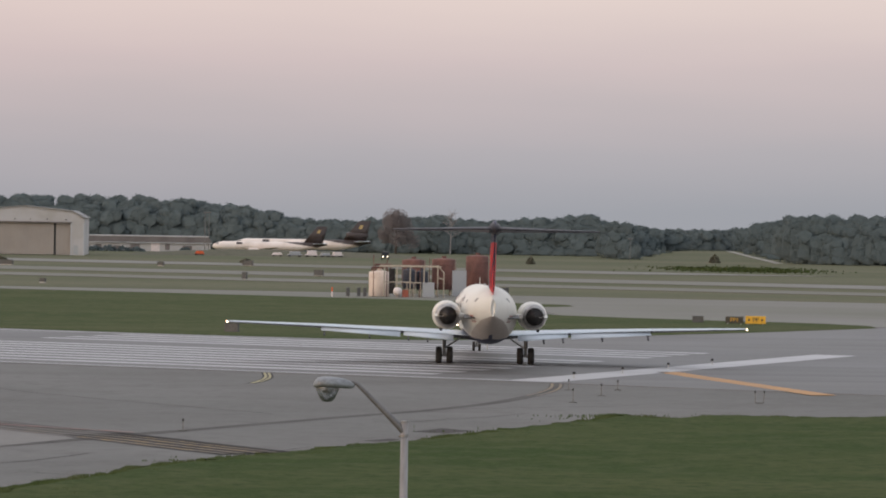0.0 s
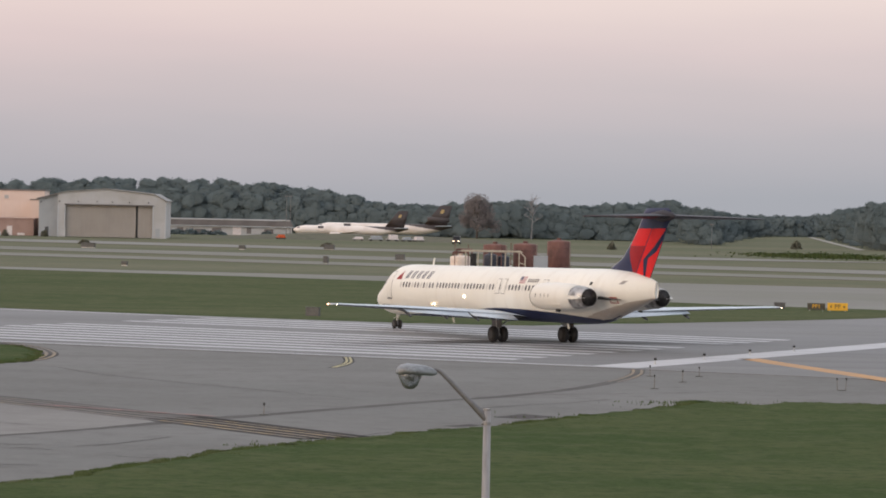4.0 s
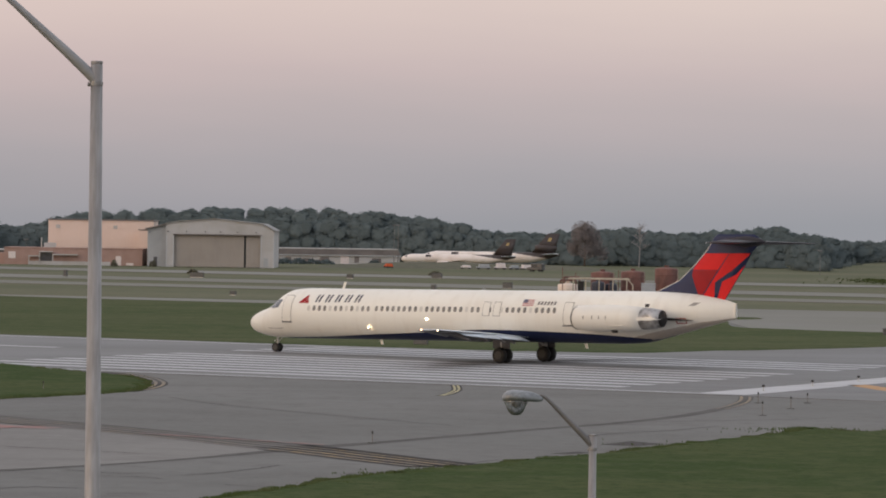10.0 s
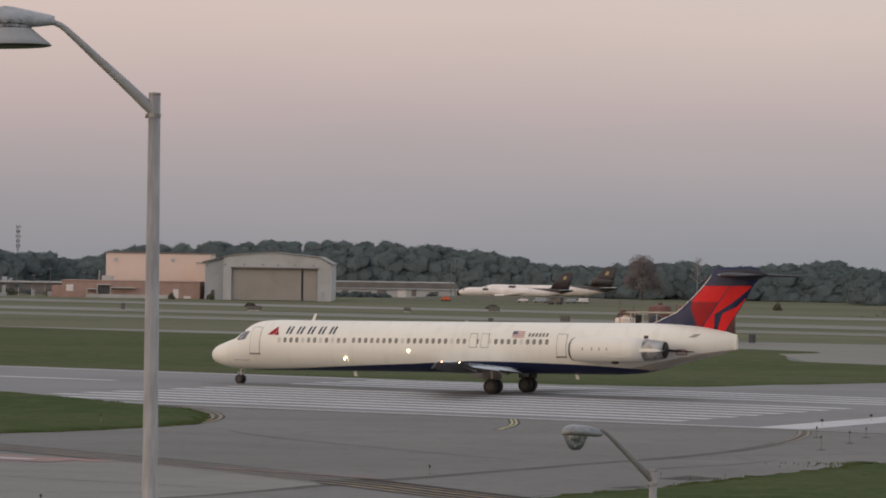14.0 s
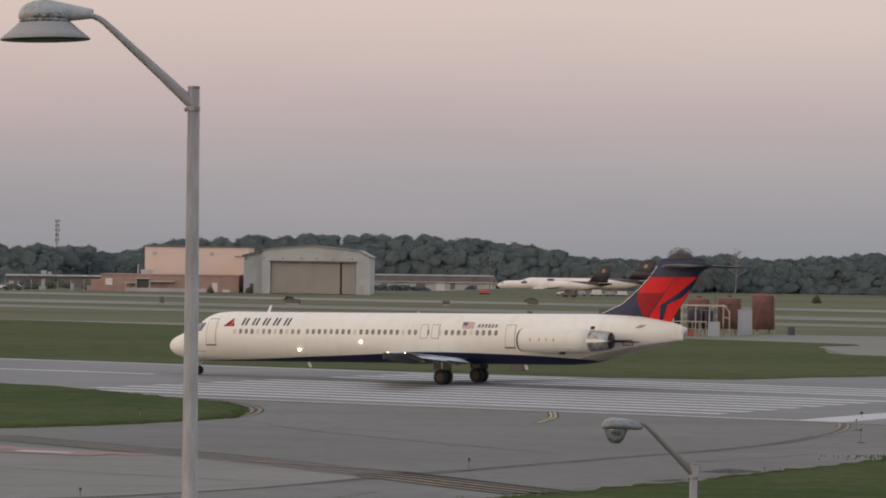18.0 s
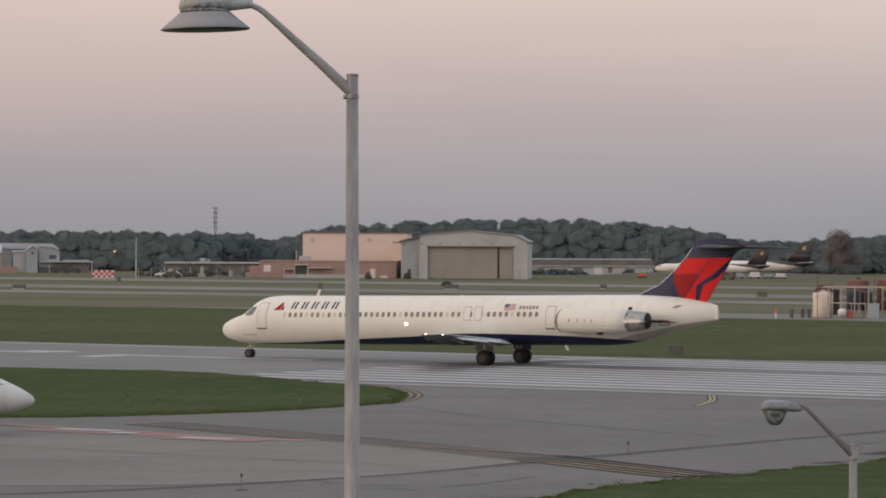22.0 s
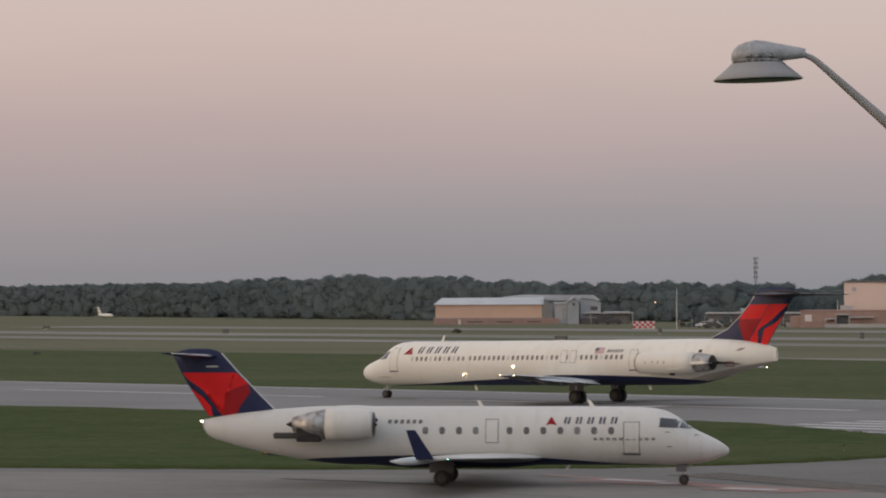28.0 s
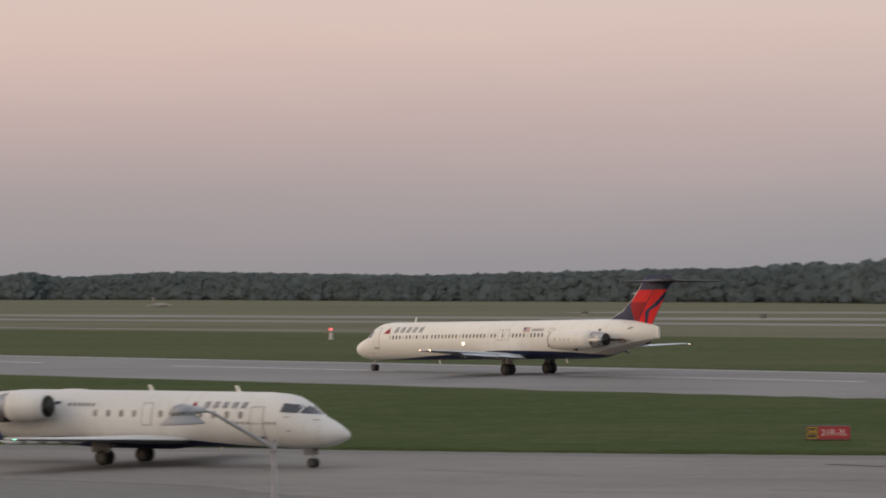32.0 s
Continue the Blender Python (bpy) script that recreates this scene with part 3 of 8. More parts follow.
for o, w in ((-1.35, 0.28), (-0.6, 0.26), (0.2, 0.26), (0.9, 0.16)):
    ribbon("holding_line", beside(cross[:23], o), w, -0.003, WORN_YELLOW, apron, "almost worn-off yellow holding line")
    ribbon("holding_line", beside(cross[22:], o), w, -0.003, YELLOW_PAINT, apron, "worn yellow holding line")
tip = smooth_line([(-19.5, 215), (-15.9, 209.5), (-14.2, 202), (-14.0, 195), (-15.0, 189)], 6)
ribbon("border", tip, 1.9, 0.005 - 0.03, BLACK_PAINT, apron, "dark border round the grass island")
for o in (0.25, 0.7):
    ribbon("edge_line", [(x + o, y) for x, y in tip[4:-3]], 0.2, -0.018, YELLOW_PAINT, apron)
ribbon("border", smooth_line([(2.3, 189), (2.95, 192.5), (3.35, 197), (3.35, 203)], 5), 0.62, -0.024, BLACK_PAINT, apron, "dark border of a short curved mark")
for o in (-0.12, 0.12):
    ribbon("edge_line", smooth_line([(2.4 + o * 0.6, 189.6), (2.95 + o, 192.8), (3.35 + o, 197), (3.35 + o, 202.8)], 5), 0.15, -0.018, PALE_YELLOW, apron)
drain = ribbon("drain_edge", [(-42.6, 160.2), (-39.7, 158.9), (-34, 156.4)], 0.5, -0.006, SEALED, apron, "dark drain slot across the pavement")
# patches, cracks and bare spots of the old surface
for q in ([(8.6, 147.7), (10.1, 150.5), (11.4, 148.6), (9.9, 146.8)], [(6.2, 141.2), (7.4, 142.8), (7.9, 142.2), (6.8, 140.8)], [(-14, 131.5), (-12.2, 133.2), (-11.6, 132.5), (-13.4, 130.9)]):
    ob = mesh_ob("asphalt_patch", [(x, y, -0.022) for x, y in q], [(0, 1, 2, 3)], PATCH)
    ob.parent = apron
    tagged(ob, "dark patch in the asphalt")
SEAMS = [[(-14, 127), (-8.8, 134.8), (-6.8, 138), (-4.7, 140.4), (-2.8, 144.6), (-0.2, 148.2), (2.2, 152.4)], [(-9.8, 124.6), (-9.2, 124.9), (-8.3, 124.1)], [(-9.6, 116.6), (-9.0, 117.1), (-8.2, 116.9)], [(-5.9, 121.8), (-5.2, 121.2), (-4.3, 121.1)], [(-7.6, 126.2), (-6.6, 127.2), (-5.2, 130), (-4.4, 132)], [(-2, 127.6), (0.4, 130.2), (2.2, 133.6), (4.0, 137.0)],
         [(-12, 128), (-10.2, 126.6), (-8.8, 126.9)], [(8, 153.5), (10.5, 157), (12.6, 159.4), (15, 163.2)], [(12, 166), (17, 169), (21, 171.4)], [(3, 160), (-3, 168), (-9, 177), (-12, 184)], [(-14, 118), (-12.4, 119.4), (-10.8, 119.1)], [(-30, 150), (-20, 143.4), (-10, 137.5)], [(-40, 141), (-30, 138.6), (-20, 138.2)], [(-60, 152), (-48, 148.2), (-36, 147.6)]]
for line in SEAMS:
    pts = smooth_line(line, 7)
    ribbon("crack", [(x + 0.10 * noise.noise(Vector((x * 2, y * 2, 5))), y + 0.2 * noise.noise(Vector((x * 2, y * 2, 9)))) for x, y in pts], 0.10, -0.006 if line[0][0] < -25 else -0.021, PATCH, apron, "dark sealed crack")
ribbon("lead_in_line", smooth_line([(27.6, 210.3), (28.6, 204), (30.0, 197), (32.5, 183.6)], 5), 1.45, 0.006, ORANGE_PAINT, runway)
for n, (a, b, w) in enumerate((((-31, 165.5), (-19.5, 156.6), 0.9), ((-24, 158.3), (-15, 153.8), 1.5), ((-28.5, 161.5), (-23.5, 158.5), 3.0), ((-21.5, 155.6), (-17, 153.4), 2.6), ((-11, 150.8), (-3, 144.5), 0.35))):
    ribbon("red_marking", [a, b], w, -0.003 + 0.004 * n, RED_PAINT, apron, "worn red surface marking")
for a, b, w in (((-27.5, 161.6), (-24.5, 160), 0.9), ((-21, 155.3), (-18.5, 154.2), 0.9), ((-24.6, 158.9), (-23.4, 158.2), 0.8)):
    ribbon("white_marking", [a, b], w, 0.019, WHITE_PAINT, apron)


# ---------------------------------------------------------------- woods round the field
# distance haze is mixed into the leaf colour: paler and bluer than green leaves
LEAVES = per_island(material("haze_tinted_foliage", (0.099, 0.124, 0.128), 0.9, vary=[(0.01, 3, (0.106, 0.129, 0.132), 0.8, 0.42, 0.6), (0.12, 4, (0.091, 0.115, 0.119), 0.6, 0.42, 0.65)], spec=0.03), 0.12)
BARK = material("bark", (0.075, 0.06, 0.048), 0.9, vary=[(2, 4, (0.04, 0.033, 0.028), 0.7, 0.42, 0.65)], bump=0.5)

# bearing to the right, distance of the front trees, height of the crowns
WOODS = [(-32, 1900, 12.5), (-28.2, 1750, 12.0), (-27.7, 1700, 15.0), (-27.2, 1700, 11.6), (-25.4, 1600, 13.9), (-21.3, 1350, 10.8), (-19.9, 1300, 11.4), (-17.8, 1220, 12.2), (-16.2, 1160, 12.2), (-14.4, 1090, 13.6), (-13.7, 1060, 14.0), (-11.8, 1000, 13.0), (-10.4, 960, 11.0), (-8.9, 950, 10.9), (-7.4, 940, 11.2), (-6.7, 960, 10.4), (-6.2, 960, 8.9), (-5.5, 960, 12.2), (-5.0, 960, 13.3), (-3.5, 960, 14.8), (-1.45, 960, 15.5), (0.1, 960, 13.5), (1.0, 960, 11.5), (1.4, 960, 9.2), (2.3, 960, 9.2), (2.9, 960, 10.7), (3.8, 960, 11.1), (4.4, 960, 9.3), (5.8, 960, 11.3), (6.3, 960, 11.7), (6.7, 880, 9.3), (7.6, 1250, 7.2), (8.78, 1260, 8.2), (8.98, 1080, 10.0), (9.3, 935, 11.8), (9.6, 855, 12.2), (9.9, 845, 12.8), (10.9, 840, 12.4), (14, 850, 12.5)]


def woods():
    rng = np.random.default_rng(11)
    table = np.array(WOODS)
    vs, fs = [], []
    trunks = bmesh.new()
    base = 0
    chunks_v, chunks_n = [], []
    cores, core_n = [], []
    # normals lean this way, so the woods shade brighter and flatter than their shape
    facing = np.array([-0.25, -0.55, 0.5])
    bm = bmesh.new()
    bmesh.ops.create_icosphere(bm, subdivisions=1, radius=1.0)
    ico = np.array([q.co[:] for q in bm.verts])
    ico_f = np.array([[q.index for q in f.verts] for f in bm.faces])
    bm.free()
    az = -32.0

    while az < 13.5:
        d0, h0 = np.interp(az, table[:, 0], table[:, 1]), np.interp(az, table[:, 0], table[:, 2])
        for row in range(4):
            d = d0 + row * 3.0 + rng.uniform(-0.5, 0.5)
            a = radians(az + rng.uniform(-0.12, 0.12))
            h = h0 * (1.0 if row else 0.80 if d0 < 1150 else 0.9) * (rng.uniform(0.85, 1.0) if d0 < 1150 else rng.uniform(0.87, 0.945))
            r = rng.uniform(3.3, 5.4)
            c = np.array([math.sin(a) * d, math.cos(a) * d])
            r *= 1.0 if d0 < 1150 else 1.15
            viewer_side = np.array([-math.sin(a), -math.cos(a), 0.0])
            # the body of the crown, then the clumps of foliage that make its outside
            clumps = [(np.array([c[0], c[1] + 0.6, h * 0.40]), np.array([r * 1.15, 2.0, h * 0.53]))]
            rc = rng.uniform(1.5, 2.1)
            clumps.append((np.array([c[0], c[1] - 0.3, h - rc * 0.8]), np.array([rc * 1.3, rc * 0.5, rc * 0.8])))
            for k in range(11 if row < 2 else 5):
                z = rng.uniform(0.06 if row == 0 else 0.5, 0.86)
                rc = rng.uniform(1.1, 2.2)
                wide = r * (1.0 if z < 0.5 else math.sqrt(max(1 - ((z - 0.5) / 0.5) ** 2, 0.05)))
                o = rng.uniform(-1, 1) * max(wide - rc * 0.5, 0.4)
                clumps.append((np.array([c[0] + o, c[1] - rng.uniform(0.9, 1.3), z * h]), np.array([rc * 1.25, rc * 0.3, rc * rng.uniform(0.8, 1.1)])))
            for k, (middle, size) in enumerate(clumps):
                n = 260 if k == 0 else 84
                lump = ico * size * 0.93 + middle
                lump[:, 2] = np.clip(lump[:, 2], 0.05, None)
                cores.append(lump)
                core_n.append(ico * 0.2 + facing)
                v = rng.normal(0, 1, (n, 3))
                v[:, 1] -= 0.3
                v /= np.linalg.norm(v, axis=1)[:, None]
                p = middle + v * size * (0.9 + 0.16 * rng.random((n, 1)))
                p[:, 2] = np.clip(p[:, 2], 0.12, None)
                s = rng.uniform(0.2, 0.42, (n, 1, 1)) * (1.0 if d0 < 1100 else 1.25)
                nv = v + rng.normal(0, 0.25, (n, 3))
                # leaves are turned to the viewer, so their bent normals never flip dark
                away = nv @ viewer_side
                nv -= np.where(away < 0.1, away - 0.1, 0.0)[:, None] * viewer_side
                nv /= np.linalg.norm(nv, axis=1)[:, None]
                e1 = np.cross(nv, rng.normal(0, 1, (n, 3)))
                e1 /= np.linalg.norm(e1, axis=1)[:, None]
                e2 = np.cross(nv, e1)
                e1, e2 = e1[:, None, :], e2[:, None, :]
                q = np.concatenate([-e1 - 0.5 * e2, e1 * 0.8 - 0.7 * e2, e1 * 0.7 + e2, -0.8 * e1 + 0.8 * e2], axis=1) * s * 0.62
                chunks_v.append((p[:, None, :] + q).reshape(-1, 3))
                # normals bent to nearly one sunward direction put even light on the leaves
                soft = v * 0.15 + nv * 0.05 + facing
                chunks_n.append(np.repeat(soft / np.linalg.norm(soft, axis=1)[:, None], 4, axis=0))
            if row == 0:
                tube(trunks, (c[0], c[1], -0.1), (c[0], c[1], h * 0.7), 0.22, 0.08, 5, False)
        az += math.degrees(rng.uniform(2.6, 3.9) * (1 if d0 < 1150 else 0.62) / d0)
    V = np.concatenate(chunks_v)
    n = len(V) // 4
    me = bpy.data.meshes.new("woods")
    me.vertices.add(len(V))
    me.vertices.foreach_set("co", V.ravel())
    me.loops.add(4 * n)
    me.loops.foreach_set("vertex_index", np.arange(4 * n))
    me.polygons.add(n)
    me.polygons.foreach_set("loop_start", np.arange(0, 4 * n, 4))
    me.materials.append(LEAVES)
    me.update()
    me.validate()
    me.polygons.foreach_set("use_smooth", np.ones(n, bool))
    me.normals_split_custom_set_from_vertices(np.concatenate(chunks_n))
    ob = tagged(new("woods", me), "dark green deciduous woods along the airport's edge at dusk", "woods", "", "stuff")
    part("trunk", trunks, BARK, ob)
    C = np.concatenate(cores)
    k = len(cores)
    F = (ico_f[None] + (np.arange(k) * len(ico))[:, None, None]).reshape(-1, 3)
    me = bpy.data.meshes.new("crown")
    me.vertices.add(len(C))
    me.vertices.foreach_set("co", C.ravel())
    me.loops.add(F.size)
    me.loops.foreach_set("vertex_index", F.ravel())
    me.polygons.add(len(F))
    me.polygons.foreach_set("loop_start", np.arange(0, F.size, 3))
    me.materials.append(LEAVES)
    me.update()
    me.validate()
    me.polygons.foreach_set("use_smooth", np.ones(len(F), bool))
    # crown cores share the bent normals, which brightens the gaps between clumps
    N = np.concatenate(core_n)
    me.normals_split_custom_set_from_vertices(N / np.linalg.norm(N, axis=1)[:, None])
    under(new("crown", me), ob)


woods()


# ---------------------------------------------------------------- aircraft
def catmull(table, x):
    """Smooth interpolation of table rows (x first, falling or rising)."""
    t = sorted(table)
    xs = [r[0] for r in t]
    x = min(max(x, xs[0]), xs[-1])
    i = max(0, min(len(xs) - 2, int(np.searchsorted(xs, x, side="right")) - 1))
    h = xs[i + 1] - xs[i]
    s = (x - xs[i]) / h

    def slope(j, c):
        if j == 0:
            return (t[1][c] - t[0][c]) / (xs[1] - xs[0])
        if j == len(xs) - 1:
            return (t[-1][c] - t[-2][c]) / (xs[-1] - xs[-2])
        a = (t[j][c] - t[j - 1][c]) / (xs[j] - xs[j - 1])
        b = (t[j + 1][c] - t[j][c]) / (xs[j + 1] - xs[j])
        return 0.0 if a * b <= 0 else 2 * a * b / (a + b)
    out = []
    for c in range(1, len(t[0])):
        p0, p1 = t[i][c], t[i + 1][c]
        m0, m1 = slope(i, c) * h, slope(i + 1, c) * h
        out.append((2 * s ** 3 - 3 * s ** 2 + 1) * p0 + (s ** 3 - 2 * s ** 2 + s) * m0 + (-2 * s ** 3 + 3 * s ** 2) * p1 + (s ** 3 - s ** 2) * m1)
    return out


class Hull:
    """A fuselage given by rows of (x, top, bottom, half width), leaning by a slope along x."""

    def __init__(self, rows, lean=0.0):
        self.rows, self.lean = rows, lean

    def at(self, x, a, out=0.0):
        top, bot, hw = catmull(self.rows, x)
        zc, hh = (top + bot) / 2, (top - bot) / 2
        return Vector((x, (hw + out) * math.sin(a), zc + (hh + out) * math.cos(a) - self.lean * x))

    def angle(self, x, z):
        top, bot, hw = catmull(self.rows, x)
        zc, hh = (top + bot) / 2, (top - bot) / 2
        return math.acos(max(-1, min(1, (z - zc) / hh)))

    def skin(self, name, xs, n, mats, pick, parent, label=""):
        vs, fs, idx = [], [], []
        angles = [2 * math.pi * k / n for k in range(n)]
        cs = [(math.sin(a), math.cos(a)) for a in angles]
        for x in xs:
            top, bot, hw = catmull(self.rows, x)
            zc, hh = (top + bot) / 2, (top - bot) / 2
            vs += [(x, hw * a, zc + hh * b - self.lean * x) for a, b in cs]
        for i in range(len(xs) - 1):
            xm = (xs[i] + xs[i + 1]) / 2
            level = pick(xm)
            for k in range(n):
                a, b = i * n + k, i * n + (k + 1) % n
                fs.append((a, b, b + n, a + n))
                z = (vs[a][2] + vs[b][2] + vs[a + n][2] + vs[b + n][2]) / 4 + self.lean * xm
                idx.append(1 if z < level[0] else 2 if z < level[1] else 0)
        fs += [tuple(range(n)), tuple(range(len(vs) - 1, len(vs) - n - 1, -1))]
        idx += [0, 0]
        ob = mesh_ob(name, vs, fs, mats, idx, True)
        ob.parent = parent
        return tagged(ob, label)

    def belly(self, name, xs, levels, mat, parent, label="", n=18):
        """Paint on the underside up to a level that runs along the hull."""
        vs, fs, m = [], [], n + 1
        for x in xs:
            top, bot, _ = catmull(self.rows, x)
            a = self.angle(x, max(catmull(levels, x)[0], bot + 0.004))
            for k in range(m):
                vs.append(self.at(x, a + (2 * math.pi - 2 * a) * k / n, 0.006))
        for i in range(len(xs) - 1):
            for k in range(n):
                b = i * m + k
                fs.append((b, b + 1, b + m + 1, b + m))
        ob = mesh_ob(name, vs, fs, mat, None, True)
        ob.parent = parent
        return tagged(ob, label)

    def decal(self, name, quads, side, mat, parent, label="", out=0.012, n=4):
        """Patches on the side: quads of (x, z) corners, laid on the skin."""
        vs, fs = [], []
        for q in quads:
            base = len(vs)
            for i in range(n + 1):
                for j in range(n + 1):
                    s, t = i / n, j / n
                    x = (1 - s) * ((1 - t) * q[0][0] + t * q[1][0]) + s * ((1 - t) * q[3][0] + t * q[2][0])
                    z = (1 - s) * ((1 - t) * q[0][1] + t * q[1][1]) + s * ((1 - t) * q[3][1] + t * q[2][1])
                    p = self.at(x, self.angle(x, z), out)
                    vs.append((p.x, p.y * side, p.z))
            for i in range(n):
                for j in range(n):
                    a = base + i * (n + 1) + j
                    f = (a, a + 1, a + n + 2, a + n + 1)
                    fs.append(f)
        ob = mesh_ob(name, vs, fs, mat, None, True)
        ob.parent = parent
        return tagged(ob, label)


def rect(x0, x1, z0, z1, slant=0.0):
    return [(x0, z0), (x1, z0), (x1 + slant, z1), (x0 + slant, z1)]


def rounded(x0, x1, z0, z1):
    """A rounded patch out of three quads."""
    w, h = x1 - x0, z1 - z0
    return [[(x0, z0 + 0.22 * h), (x1, z0 + 0.22 * h), (x1, z1 - 0.22 * h), (x0, z1 - 0.22 * h)],
            [(x0 + 0.25 * w, z0), (x1 - 0.25 * w, z0), (x1, z0 + 0.22 * h), (x0, z0 + 0.22 * h)],
            [(x0, z1 - 0.22 * h), (x1, z1 - 0.22 * h), (x1 - 0.25 * w, z1), (x0 + 0.25 * w, z1)]]


def foil(name, sections, mat, parent, label="", upright=False, lean=0.0, below=None):
    """A wing or fin: sections of (span, leading x, trailing x, height, thickness)."""
    prof = [(0, 0), (0.02, 0.32), (0.08, 0.62), (0.2, 0.92), (0.38, 1.0), (0.6, 0.78), (0.82, 0.36), (1, 0.03)]
    ring = [(s, t) for s, t in prof] + [(s, -t) for s, t in prof[::-1]][:-1]
    vs, fs = [], []
    for span, le, te, hgt, th in sections:
        for s, t in ring:
            x = le + (te - le) * s
            if upright:
                vs.append((x, t * th / 2, span - lean * x))
            else:
                vs.append((x, span, hgt + t * th / 2 - lean * x))
    m = len(ring)
    for i in range(len(sections) - 1):
        for k in range(m):
            a, b = i * m + k, i * m + (k + 1) % m
            fs.append((a, b, b + m, a + m))
    fs += [tuple(range(m - 1, -1, -1)), tuple(range(len(vs) - m, len(vs)))]
    me_ob = mesh_ob(name, vs, fs, mat, None, True)
    bm = bmesh.new()
    bm.from_mesh(me_ob.data)
    bmesh.ops.recalc_face_normals(bm, faces=bm.faces)
    # downward faces take the darker material, so the underside's shade is painted in
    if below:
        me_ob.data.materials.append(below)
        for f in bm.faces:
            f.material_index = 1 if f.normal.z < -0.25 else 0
    bm.to_mesh(me_ob.data)
    bm.free()
    me_ob.parent = parent
    return tagged(me_ob, label)


def sheet(name, pts, side, mat, parent, sections, lean=0.0, label=""):
    """A painted patch of (x, z) corners that follows the fin's own curved side."""
    table = [(q[0], q[1], q[2], q[4]) for q in sections]
    prof = [(0, 0), (0.02, 0.32), (0.08, 0.62), (0.2, 0.92), (0.38, 1.0), (0.6, 0.78), (0.82, 0.36), (1, 0.03)]
    bm = bmesh.new()
    bm.faces.new([bm.verts.new((x, 0, z)) for x, z in pts])
    bmesh.ops.triangulate(bm, faces=bm.faces[:])
    bmesh.ops.subdivide_edges(bm, edges=bm.edges[:], cuts=7, use_grid_fill=True)
    zs = [q[0] for q in table]
    for v in bm.verts:
        le, te, th = (np.interp(v.co.z, zs, [q[k] for q in table]) for k in (1, 2, 3))
        f = min(max((v.co.x - le) / (te - le), 0.0), 1.0)
        v.co.y = side * (np.interp(f, [p[0] for p in prof], [p[1] for p in prof]) * th / 2 + 0.012)
        v.co.z -= lean * v.co.x
    bmesh.ops.recalc_face_normals(bm, faces=bm.faces)
    return part(name, bm, mat, parent, label, True)


def blade(x, w0, w1, z0, z1, rake):
    """A thin swept blade: widths at foot and tip, tip shifted along x by rake."""
    bm = bmesh.new()
    o = [(x, z0), (x - w0, z0), (x - w0 + rake * 0.7, z1), (x - w0 + w1 + rake * 0.7, z1)]
    a = [bm.verts.new((p, -0.02, q)) for p, q in o]
    b = [bm.verts.new((p, 0.02, q)) for p, q in o]
    bm.faces.new(a)
    bm.faces.new(b[::-1])
    for i in range(4):
        bm.faces.new((a[i], b[i], b[(i + 1) % 4], a[(i + 1) % 4]))
    bmesh.ops.recalc_face_normals(bm, faces=bm.faces)
    return bm


def wheel(parent, x, y, r, w, hub=True):
    prof = [(-w / 2, r * 0.62), (-w / 2, r * 0.86), (-w * 0.36, r * 0.97), (-w * 0.12, r), (w * 0.12, r), (w * 0.36, r * 0.97), (w / 2, r * 0.86), (w / 2, r * 0.62)]
    bm = lathe(prof, "z", 22)
    bmesh.ops.rotate(bm, verts=bm.verts, cent=(0, 0, 0), matrix=Matrix.Rotation(math.pi / 2, 3, "X"))
    ob = part("wheel", bm, RUBBER, parent, smooth=True)
    ob.location = (x, y, r)
    bm = lathe([(-w * 0.52, r * 0.2), (-w * 0.53, r * 0.5), (-w * 0.46, r * 0.63), (w * 0.46, r * 0.63), (w * 0.53, r * 0.5), (w * 0.52, r * 0.2)], "z", 14)
    bmesh.ops.rotate(bm, verts=bm.verts, cent=(0, 0, 0), matrix=Matrix.Rotation(math.pi / 2, 3, "X"))
    part("rim", bm, HUB, ob, "pale metal rim")
    return ob


def bulb(parent, name, at, r, mat, label):
    bm = bmesh.new()
    bmesh.ops.create_icosphere(bm, subdivisions=2, radius=r)
    ob = part(name, bm, mat, parent, label, True)
    ob.location = at
    return ob


NOZZLE = material("heat_dulled_metal", (0.46, 0.45, 0.435), 0.45, 0.8, vary=[(2.5, 5, (0.16, 0.15, 0.14), 0.8, 0.42, 0.62), (12, 3, (0.5, 0.48, 0.46), 0.4, 0.5, 0.7, (0.2, 1, 1))])


